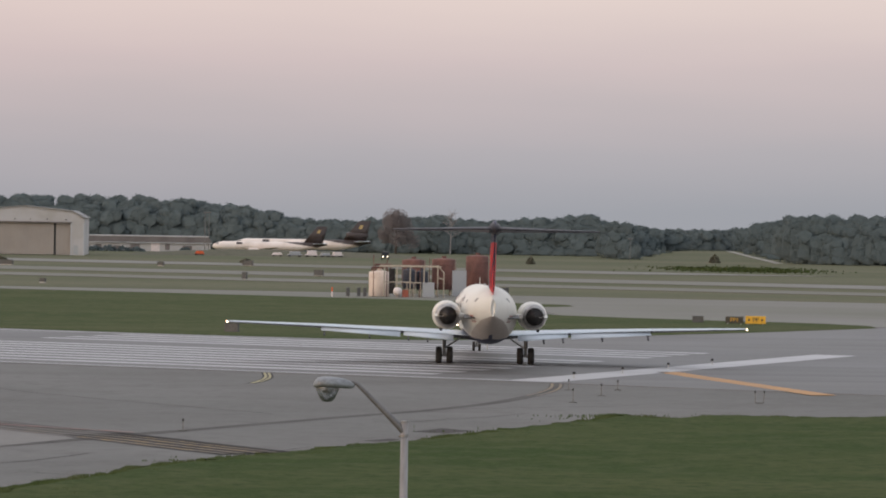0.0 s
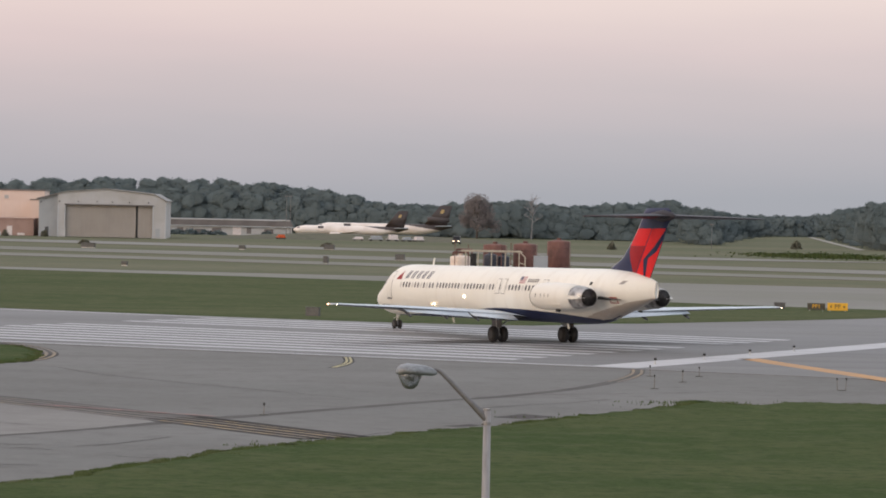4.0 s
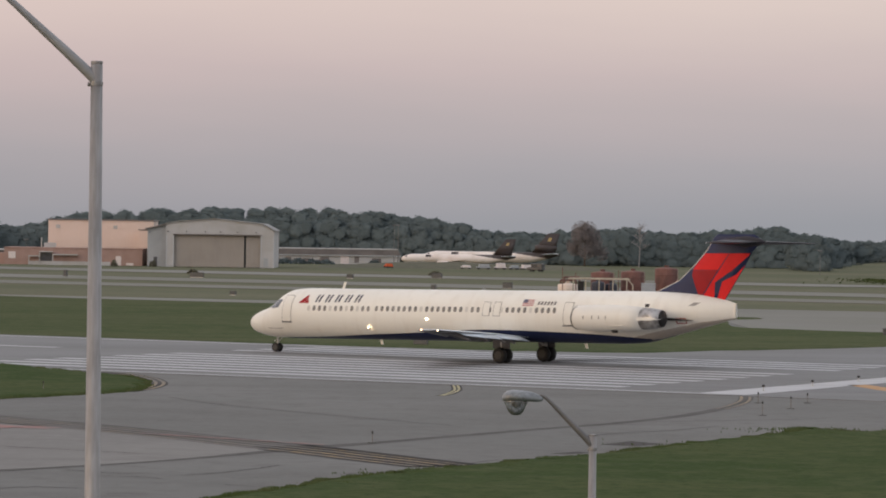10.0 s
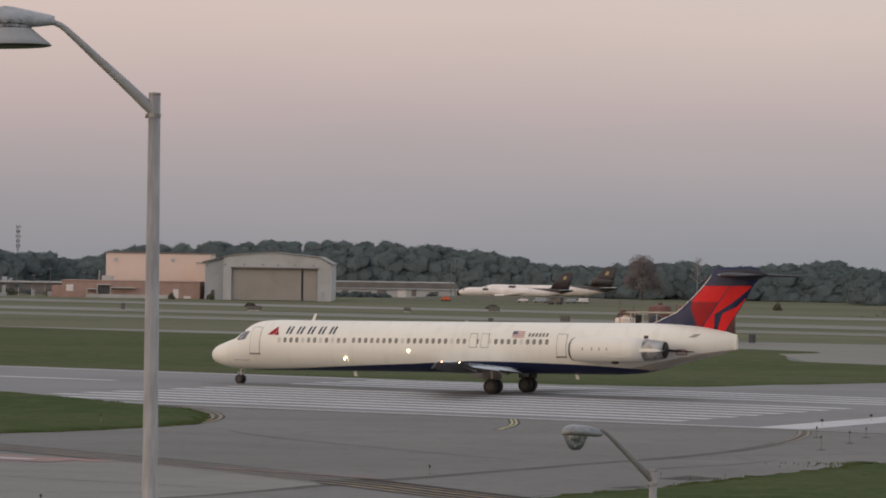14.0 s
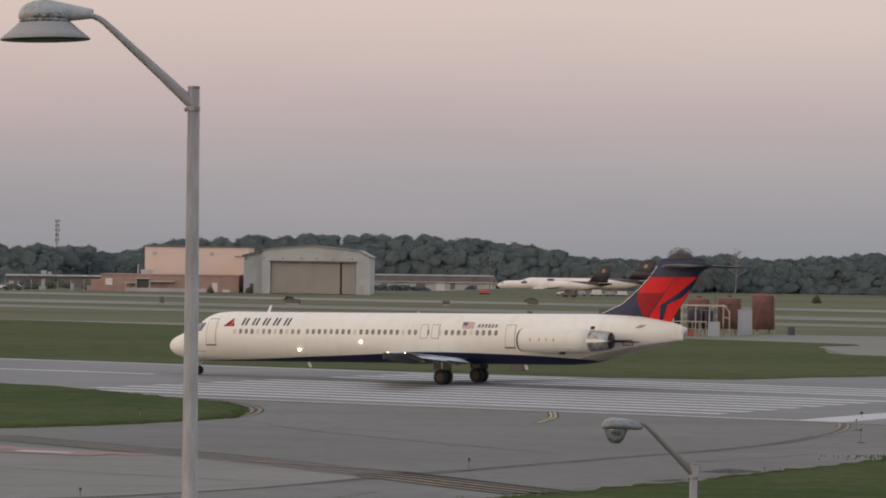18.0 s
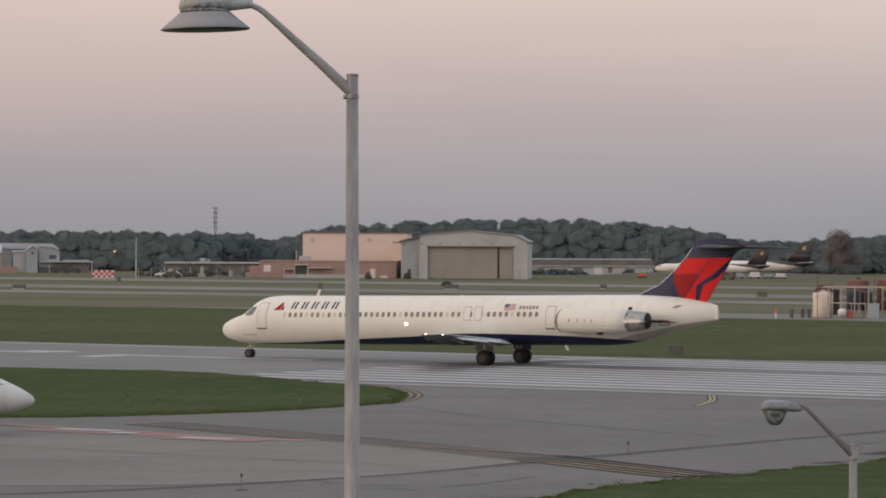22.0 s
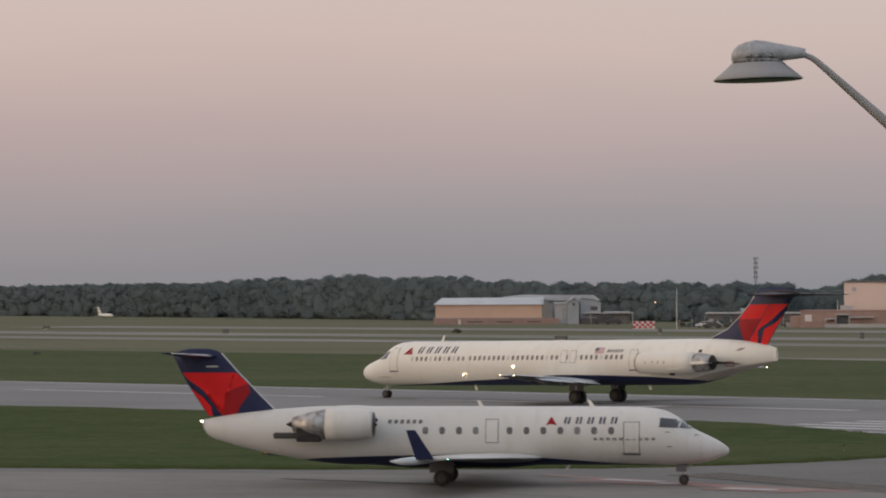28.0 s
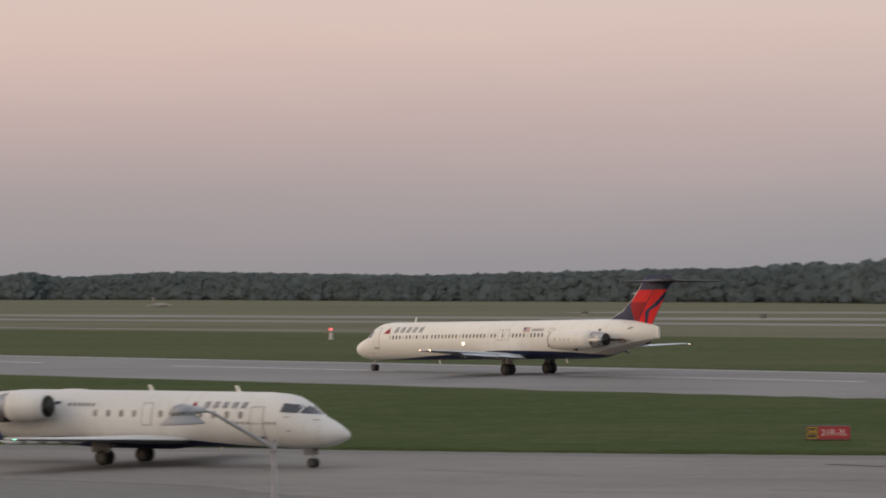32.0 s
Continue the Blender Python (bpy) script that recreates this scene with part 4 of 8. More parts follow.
def nacelle(parent, rows, y, z, mats, lean, pylon, label, n=28):
    """A jet engine: rows of (x, radius) for cowl; metal tail part; dark mouths."""
    cowl, tail, mouth_r, core = rows

    def lift(x):
        return z - lean * x
    bm = lathe(cowl, "x", n)
    ob = part("engine", bm, mats or WHITE, parent, label, True)
    for v in ob.data.vertices:
        v.co.y += y
        v.co.z += lift(v.co.x)
    bm = lathe(tail, "x", n)
    t = part("exhaust_nozzle", bm, NOZZLE, ob, "dull metal exhaust nozzle", True)
    for v in t.data.vertices:
        v.co.y += y
        v.co.z += lift(v.co.x)
    bm = lathe([(cowl[0][0] + 0.015, cowl[0][1]), (cowl[0][0] + 0.06, mouth_r + 0.04), (cowl[0][0] + 0.02, mouth_r)], "x", n)
    t = part("intake_lip", bm, LIP, ob, "dull intake lip", True)
    for v in t.data.vertices:
        v.co.y += y
        v.co.z += lift(v.co.x)
    bm = lathe([(cowl[0][0] + 0.03, mouth_r * 0.97), (cowl[0][0] + 0.062, mouth_r * 0.3), (cowl[0][0] + 0.2, 0.02)], "x", n)
    t = part("intake_fan", bm, SOOT, ob, "dark fan and spinner", True)
    for v in t.data.vertices:
        v.co.y += y
        v.co.z += lift(v.co.x)
    e = tail[-1]
    bm = lathe([(e[0] - 0.012, e[1] * 0.93), (e[0] - 0.02, e[1] * 0.5), (e[0] - core, 0.03)], "x", n)
    t = part("exhaust_mouth", bm, SOOT, ob, "sooty black exhaust mouth", True)
    for v in t.data.vertices:
        v.co.y += y
        v.co.z += lift(v.co.x)
    x0, x1, yin = pylon
    s = 1 if y > 0 else -1
    bm = bmesh.new()
    a = [bm.verts.new((x, yy, lift(x) + zz)) for x, yy, zz in ((x0, yin * s, 0.14), (x1, yin * s, 0.10), (x1, y, 0.10), (x0, y, 0.14))]
    b = [bm.verts.new((x, yy, lift(x) + zz)) for x, yy, zz in ((x0, yin * s, -0.14), (x1, yin * s, -0.10), (x1, y, -0.10), (x0, y, -0.14))]
    bm.faces.new(a)
    bm.faces.new(b[::-1])
    for i in range(4):
        bm.faces.new((a[i], b[i], b[(i + 1) % 4], a[(i + 1) % 4]))
    bmesh.ops.recalc_face_normals(bm, faces=bm.faces)
    part("pylon", bm, WHITE, ob)
    return ob


def slices(rows, step):
    x0, x1 = max(r[0] for r in rows), min(r[0] for r in rows)
    xs = set(r[0] for r in rows)
    n = int((x0 - x1) / step)
    for i in range(n + 1):
        xs.add(x0 + (x1 - x0) * i / n)
    for k in range(8):
        xs.add(x0 - 0.05 * k * k * 0.5)
    return sorted(xs, reverse=True)


def window_row(hull, parent, xs, z0, z1, w, rng, drawn=0.22):
    """Cabin windows on both sides, some with the shade drawn; one mesh each."""
    for side in (1, -1):
        for x, zz in xs:
            shade = rng.random() < drawn
            hull.decal("window", rounded(x - w / 2, x + w / 2, zz + z0, zz + z1), side, SHADE if shade else WINDOW, parent, "drawn pale window shade" if shade else "", 0.014, 1)


def panel_door(hull, parent, x0, x1, z0, z1, side, name="door", sill=False, skin=None):
    skin = skin or WHITE
    d = hull.decal(name, [rect(x0 - 0.035, x1 + 0.035, z0 - 0.035, z1 + 0.035)], side, SEAM, parent, "flush aircraft door with a dark seam", 0.014, 6)
    hull.decal("panel", [rect(x0, x1, z0, z1)], side, skin, d, "", 0.022, 6)
    if sill:
        hull.decal("sill", [rect(x0 - 0.08, x1 + 0.08, z0 - 0.1, z0 - 0.035)], side, UNDERWING, d, "dark door sill", 0.036, 3)
    return d


MD_LEAN = 0.0165
MD_HULL = Hull([(2.37, 2.10, 2.04, 0.02), (2.25, 2.42, 1.74, 0.36), (1.9, 2.70, 1.48, 0.70), (1.0, 3.05, 1.22, 1.1), (0.2, 3.32, 1.10, 1.32), (-0.5, 3.80, 1.05, 1.45), (-1.2, 4.28, 1.03, 1.54),
                (-2.0, 4.52, 1.02, 1.61), (-3.5, 4.60, 1.02, 1.66), (-6, 4.58, 1.02, 1.67), (-30, 4.53, 1.02, 1.67), (-32, 4.53, 1.10, 1.62), (-34, 4.50, 1.52, 1.46), (-36, 4.38, 2.02, 1.12),
                (-37.5, 4.15, 2.38, 0.74), (-38.6, 3.93, 2.66, 0.36), (-39.15, 3.76, 2.78, 0.12)], MD_LEAN)


def twin_jet():
    """The long white jet with engines at the tail and a T tail; its origin under the nose wheels."""
    rng = np.random.default_rng(3)
    T = thing("jet_airliner", "long white twin-engine airliner with red and navy tail", "airplane")
    H = MD_HULL
    # real belly paint amidships; towards the nose the navy colours in the underside's shade
    navy = [(-34.6, 1.2), (-33, 1.38), (-27, 1.72), (-20, 1.85), (-15, 1.62), (-9.7, 1.40), (-5, 1.17), (-0.8, 1.06)]
    # the second level bounds the painted brown reflection and grime of the tail
    body = H.skin("fuselage", slices(H.rows, 0.2), 176, [WHITE, NAVY, TAIL_TINT], lambda x: (-9, np.interp(-x, [28.5, 31, 34, 37, 39], [0.9, 1.3, 1.95, 2.55, 2.8])), T, "white fuselage with ground reflection and grime painted on the lower tail")
    H.belly("belly", [x for x in slices(H.rows, 0.35) if -34.6 <= x <= -0.8], navy, NAVY, T, "navy belly paint")
    # windshield and doors
    for side in (1, -1):
        for q in ([(-0.30, 3.18), (-0.66, 3.14), (-1.10, 3.74), (-0.80, 3.82)], [(-0.70, 3.14), (-1.24, 3.22), (-1.52, 3.78), (-1.16, 3.80)]):
            H.decal("windshield_pane", [q], side, GLASS_GREY, T, "cockpit pane greyed by a painted sky reflection", 0.012, 4)
        panel_door(H, T, -2.55, -1.75, 2.26, 4.06, side, "front_door", True)
        panel_door(H, T, -27.15, -26.45, 2.26, 3.74, side, "rear_door", True)
        for x in (-19.95, -20.85):
            panel_door(H, T, x - 0.27, x + 0.27, 2.82, 3.72, side, "overwing_exit")
        H.decal("nose_vent", [rect(-1.6, -0.2, 1.72, 1.75)], side, SEAM, T, "dark slot on the nose", 0.012, 3)
        # emblem, title and mark as plain shapes
        H.decal("emblem", [[(-3.16, 3.55), (-3.62, 3.55), (-3.84, 3.74), (-3.84, 4.12)], [(-3.66, 3.55), (-4.12, 3.55), (-3.96, 3.90), (-3.87, 3.72)]], side, DEEP_RED, T, "red triangular emblem", 0.014, 3)
        H.decal("emblem_shade", [[(-3.87, 3.76), (-3.95, 3.92), (-3.90, 4.13), (-3.86, 4.12)]], side, DEEP_RED, T, "", 0.016, 2)
        for k in range(5):
            x = -4.66 - 0.89 * k
            for j in range(2):
                H.decal("title_bar", [rect(x - 0.16 - 0.30 * j, x - 0.30 * j, 3.62, 4.14, -0.12)], side, LETTER, T, "dark slanted bar of the title", 0.014, 2)
        fl = H.decal("flag", [rect(-23.84, -22.92, 3.50, 3.93)], side, FLAG_WHITE, T, "small flag mark", 0.012, 2)
        for k in range(4):
            H.decal("flag_stripe", [rect(-23.84, -22.92, 3.50 + 0.12 * k, 3.56 + 0.12 * k)], side, FLAG_RED, fl, "", 0.016, 2)
        H.decal("flag_canton", [rect(-23.3, -22.92, 3.70, 3.93)], side, FLAG_BLUE, fl, "", 0.02, 2)
        for k in range(6):
            H.decal("number_bar", [rect(-24.3 - 0.27 * k, -24.14 - 0.27 * k, 3.57, 3.80, -0.05)], side, SEAM, T, "dark bar of a registration", 0.014, 1)
        H.decal("tail_mark", [rect(-36.5, -36.05, 3.6, 3.82, -0.35)], side, DULL_GREY_MARK, T, "grey slanted mark", 0.012, 2)
        H.decal("hatch_frame", [rect(-35.9, -35.2, 2.42, 2.47), rect(-35.9, -35.2, 2.75, 2.80), rect(-35.9, -35.84, 2.42, 2.8), rect(-35.26, -35.2, 2.42, 2.8)], side, DEEP_RED, T, "red outlined hatch", 0.012, 2)
    xs = [(-4.22 - 0.492 * k, 3.19) for k in range(12)] + [(-10.37 - 0.4935 * k, 3.21) for k in range(32)]
    window_row(H, T, xs, -0.185, 0.185, 0.265, rng)
    for x, y, z, r in ((-9.7, 1.565, 1.90, 0.075), (-14.84, 1.655, 2.52, 0.10)):
        for s in (1, -1):
            lamp = bulb(T, "flood_light", (x, y * s, z - MD_LEAN * x), r, LAMP_ON, "lit wing flood light")
            if x > -10:
                # added ring, no real housing: it blocks the bulb from oblique views
                ring = lathe([(0.0, 0.085), (0.0, 0.105), (0.13, 0.105), (0.13, 0.085), (0.0, 0.085)], "z", 18)
                bmesh.ops.delete(ring, geom=[f for f in ring.faces if len(f.verts) > 4], context="FACES_ONLY")
                bmesh.ops.rotate(ring, verts=ring.verts, cent=(0, 0, 0), matrix=Matrix.Rotation(-s * math.pi / 2, 3, "X"))
                part("rim", ring, WHITE, lamp)
    # wings, flaps, fairings
    for s in (1, -1):
        W = [(s * 0.0, -15.9, -23.2, 1.26, 0.6), (s * 1.7, -17.0, -23.1, 1.44, 0.52), (s * 5.2, -18.8, -23.2, 1.64, 0.4), (s * 10.2, -21.7, -24.4, 1.88, 0.27), (s * 15.5, -24.95, -26.65, 2.09, 0.14), (s * 15.95, -25.45, -26.75, 2.11, 0.1)]
        w = foil("wing", W, WING, T, "pale grey swept wing with shade painted on its underside", False, MD_LEAN, UNDERWING)
        for a, b in ((2.0, 5.1), (5.3, 10.2)):
            f = (lambda y: np.interp(y, [1.7, 5.2, 10.2, 16], [-22.9, -22.95, -23.95, -26.2]))
            hz = (lambda y: np.interp(y, [1.7, 5.2, 10.2], [1.44, 1.64, 1.88]))
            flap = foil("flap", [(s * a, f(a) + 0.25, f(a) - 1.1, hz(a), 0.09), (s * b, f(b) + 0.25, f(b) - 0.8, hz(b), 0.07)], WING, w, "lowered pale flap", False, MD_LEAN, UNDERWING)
            for v in flap.data.vertices:
                v.co.z += 0.32 * min(0.0, v.co.x - f(abs(v.co.y)))
        for y in (3.6, 4.8, 7.2, 10.0):
            x0 = np.interp(y, [1.7, 5.2, 10.2], [-22.9, -22.95, -23.95])
            z0 = np.interp(y, [1.7, 5.2, 10.2], [1.44, 1.64, 1.88]) - MD_LEAN * x0
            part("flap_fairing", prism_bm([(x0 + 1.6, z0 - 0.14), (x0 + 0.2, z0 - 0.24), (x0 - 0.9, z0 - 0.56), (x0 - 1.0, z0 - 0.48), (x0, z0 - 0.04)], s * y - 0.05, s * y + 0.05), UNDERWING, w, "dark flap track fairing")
        foil("slat", [(s * 2.6, -17.2, -17.5, 1.38, 0.12), (s * 15.4, -24.8, -25.05, 2.06, 0.07)], DARK_METAL, w, "dull metal leading edge", False, MD_LEAN)
        bulb(T, "wing_tip_light", (-25.5, s * 15.98, 2.11 + MD_LEAN * 25.5), 0.055, LAMP_AMBER, "lit wing tip navigation light")
        bulb(T, "tail_edge_light", (-26.78, s * 15.9, 2.08 + MD_LEAN * 26.8), 0.036, LAMP_ON, "lit white wing tip strobe")
    # engines
    for s in (1, -1):
        e = nacelle(T, ([(-28.17, 0.70), (-28.4, 0.80), (-29.3, 0.86), (-31.2, 0.87), (-32.6, 0.82), (-33.6, 0.73)], [(-33.58, 0.73), (-34.3, 0.69), (-35.05, 0.57)], 0.62, 0.35), s * 2.56, 2.76, None, MD_LEAN, (-30.0, -34.4, 1.3), "white tail-mounted jet engine")
        part("drain_mast", lathe([(-31.2, 0.02), (-31.35, 0.1), (-31.7, 0.1), (-31.8, 0.02)], "x", 8, (0, s * 2.9, 1.9 + MD_LEAN * 31.4)), SOOT, e)
        zc = 2.76 + MD_LEAN * 34
        bm = prism_bm([(-33.45, zc + 0.11), (-33.5, zc - 0.13), (-34.6, zc - 0.10), (-35.12, zc - 0.02), (-34.7, zc + 0.09)], s * 2.6, s * 3.31)
        part("reverser_fairing", bm, WHITE, e, "white pointed reverser fairing")
        part("tail_fairing", prism_bm([(-34.2, zc + 0.1), (-34.2, zc - 0.12), (-36.3, zc - 0.10), (-36.5, zc - 0.06)], s * 1.0, s * 1.62), SOOT, e, "sooty fairing behind the pylon")
        for lx in (-29.3, -30.0, -30.55, -31.1):
            part("cowl_latch", boxes((lx - 0.025, lx + 0.025, s * 3.42 - 0.015, s * 3.42 + 0.015, 2.70 - MD_LEAN * lx, 2.92 - MD_LEAN * lx)), SEAM, e)
        part("cowl_strake", boxes((-32.4, -31.2, s * 3.2 - 0.09, s * 3.2 + 0.09, 2.26 + MD_LEAN * 31.8, 2.33 + MD_LEAN * 31.8), bevel=0.02), WHITE, e)
        # dark ring added to draw the shadow line at the cowl's front edge
        lip = lathe([(-28.165, 0.70), (-28.19, 0.745), (-28.28, 0.79), (-28.30, 0.77)], "x", 32, (0, s * 2.56, 2.76 + MD_LEAN * 28.2))
        bmesh.ops.delete(lip, geom=[f for f in lip.faces if len(f.verts) > 4], context="FACES_ONLY")
        part("lip_band", lip, LIP, e, "dark band painting the shadow line behind the intake lip", True)
        H.decal("air_vent", [rect(-33.22, -32.9, 3.5, 3.7)], s, SOOT, T, "small dark vent", 0.02, 2)
        bulb(T, "intake_light", (-28.0, s * 1.95, 2.55 + MD_LEAN * 28), 0.035, LAMP_ON, "lit flood light before the engine")
    # fin with its paint, tailplane
    fin_rows = [(3.95, -32.2, -38.2, 0, 0.3), (4.4, -32.7, -38.55, 0, 0.34), (4.56, -33.05, -38.65, 0, 0.34), (5.23, -34.6, -39.1, 0, 0.34), (6.28, -35.84, -39.8, 0, 0.32), (7.17, -36.71, -40.3, 0, 0.3), (7.7, -37.1, -40.9, 0, 0.3), (8.1, -37.3, -40.75, 0, 0.28), (8.3, -37.6, -40.4, 0, 0.2)]
    fin = foil("fin", fin_rows, NAVY, T, "navy fin with red panels", True, MD_LEAN)
    part("fin_leading_edge", tubes(*[((a[0], 0, a[1] - MD_LEAN * a[0]), (b[0], 0, b[1] - MD_LEAN * b[0]), 0.028, 0.028) for a, b in zip([(-33.0, 4.55), (-34.6, 5.23), (-35.3, 5.8), (-35.84, 6.28), (-36.71, 7.17)], [(-34.6, 5.23), (-35.3, 5.8), (-35.84, 6.28), (-36.71, 7.17), (-37.38, 8.05)])], n=6), METAL, fin, "bare metal leading edge")
    for s in (1, -1):
        for nm, pts, m in (("red_panel", [(-36.72, 7.05), (-38.58, 7.05), (-37.75, 5.97), (-35.78, 5.97), (-36.0, 6.28)], RED), ("deep_red_panel", [(-35.78, 5.95), (-37.73, 5.95), (-36.42, 4.15), (-36.28, 4.18), (-35.74, 5.6)], DEEP_RED),
                           ("red_panel", [(-38.64, 7.05), (-40.15, 7.05), (-40.08, 6.93), (-38.8, 5.95), (-37.5, 5.15), (-37.43, 4.02), (-36.5, 4.12)], RED), ("red_panel", [(-39.75, 6.28), (-39.1, 5.67), (-38.05, 5.2), (-37.85, 4.63), (-37.65, 4.02), (-38.22, 4.0), (-39.0, 5.13)], RED)):
            sheet(nm, pts, s, m, fin, fin_rows, MD_LEAN, "red panel of the tail design")
    st = foil("tailplane", [(-5.95, -40.5, -41.8, 7.72, 0.1), (-3.0, -39.0, -41.4, 7.75, 0.22), (0, -37.5, -41.0, 7.80, 0.36), (3.0, -39.0, -41.4, 7.75, 0.22), (5.85, -40.5, -41.8, 7.70, 0.1)], TAILPLANE, T, "dark grey tailplane on top of the fin", False, MD_LEAN)
    for s in (1, -1):
        part("leading_edge", tubes(((-37.9, s * 0.6, 7.79 + MD_LEAN * 37.9), (-40.45, s * 5.8, 7.71 + MD_LEAN * 40.4), 0.04, 0.022), n=6), METAL, st, "bare metal leading edge")
    part("bullet", lathe([(-37.9, 0.05), (-38.5, 0.24), (-39.8, 0.38), (-40.8, 0.26), (-41.3, 0.03)], "x", 14, (0, 0, 7.82 + MD_LEAN * 39.4)), TAILPLANE, st, "dark fairing", True)
    # antennas and probes
    for x, z0, z1 in ((-5.9, 4.52, 5.0),):
        part("antenna", blade(x, 0.26, 0.17, z0 - MD_LEAN * x, z1 + 0.06 - MD_LEAN * x, -0.26), WHITE, T, "white blade antenna")
    for x in (-9.4, -27.0):
        bm = blade(x, 0.26, 0.2, 1.04 - MD_LEAN * x, 0.66 - MD_LEAN * x, -0.16)
        part("belly_antenna", bm, WHITE, T, "white belly antenna")
    bulb(T, "beacon_housing", (-18.5, 0, 4.56 + MD_LEAN * 18.5), 0.09, STRUT, "small beacon on the roof")
    # landing gear
    g = part("nose_gear", tubes(((0, 0, 0.33), (-0.05, 0, 1.2), 0.06, 0.09), ((0.02, -0.24, 0.33), (0.02, 0.24, 0.33), 0.05, 0.05), ((-0.05, 0, 0.7), (-0.6, 0, 1.15), 0.035, 0.04)), STRUT, T, "nose landing gear strut")
    for y in (-0.2, 0.2):
        wheel(g, 0, y, 0.33, 0.17)
    bulb(T, "taxi_light", (0.12, 0.13, 0.78), 0.06, STRUT, "unlit taxi light")
    for s in (1, -1):
        g = part("main_gear", tubes(((-22.07, s * 2.54, 0.5), (-21.95, s * 2.54, 1.75), 0.1, 0.14), ((-22.07, s * 2.05, 0.51), (-22.07, s * 3.03, 0.51), 0.08, 0.08), ((-22.05, s * 2.54, 0.95), (-22.0, s * 1.55, 1.6), 0.05, 0.05), ((-22.07, s * 2.54, 0.8), (-21.2, s * 2.5, 1.6), 0.05, 0.05)), STRUT, T, "main landing gear strut")
        part("gear_door", boxes((-22.75, -21.3, s * 2.62 - 0.02, s * 2.62 + 0.02, 0.98, 1.7), bevel=0.015), UNDERWING, g, "dark landing gear door")
        for y in (2.2, 2.88):
            wheel(g, -22.07, s * y, 0.53, 0.38)
    return T


RJ_HULL = Hull([(2.05, 1.56, 1.50, 0.02), (1.98, 1.70, 1.38, 0.16), (1.69, 1.92, 1.24, 0.38), (1.1, 2.24, 1.04, 0.72), (0.47, 2.53, 0.94, 0.97), (-0.26, 3.07, 0.90, 1.16), (-0.87, 3.37, 0.89, 1.26), (-1.5, 3.48, 0.89, 1.31), (-2.6, 3.54, 0.89, 1.345),
                (-15, 3.56, 0.89, 1.345), (-16.4, 3.56, 0.98, 1.30), (-17.8, 3.48, 1.18, 1.15), (-19.7, 3.32, 1.55, 0.85), (-21.1, 3.12, 1.92, 0.55), (-21.8, 2.98, 2.2, 0.32), (-22.08, 2.92, 2.55, 0.12)])


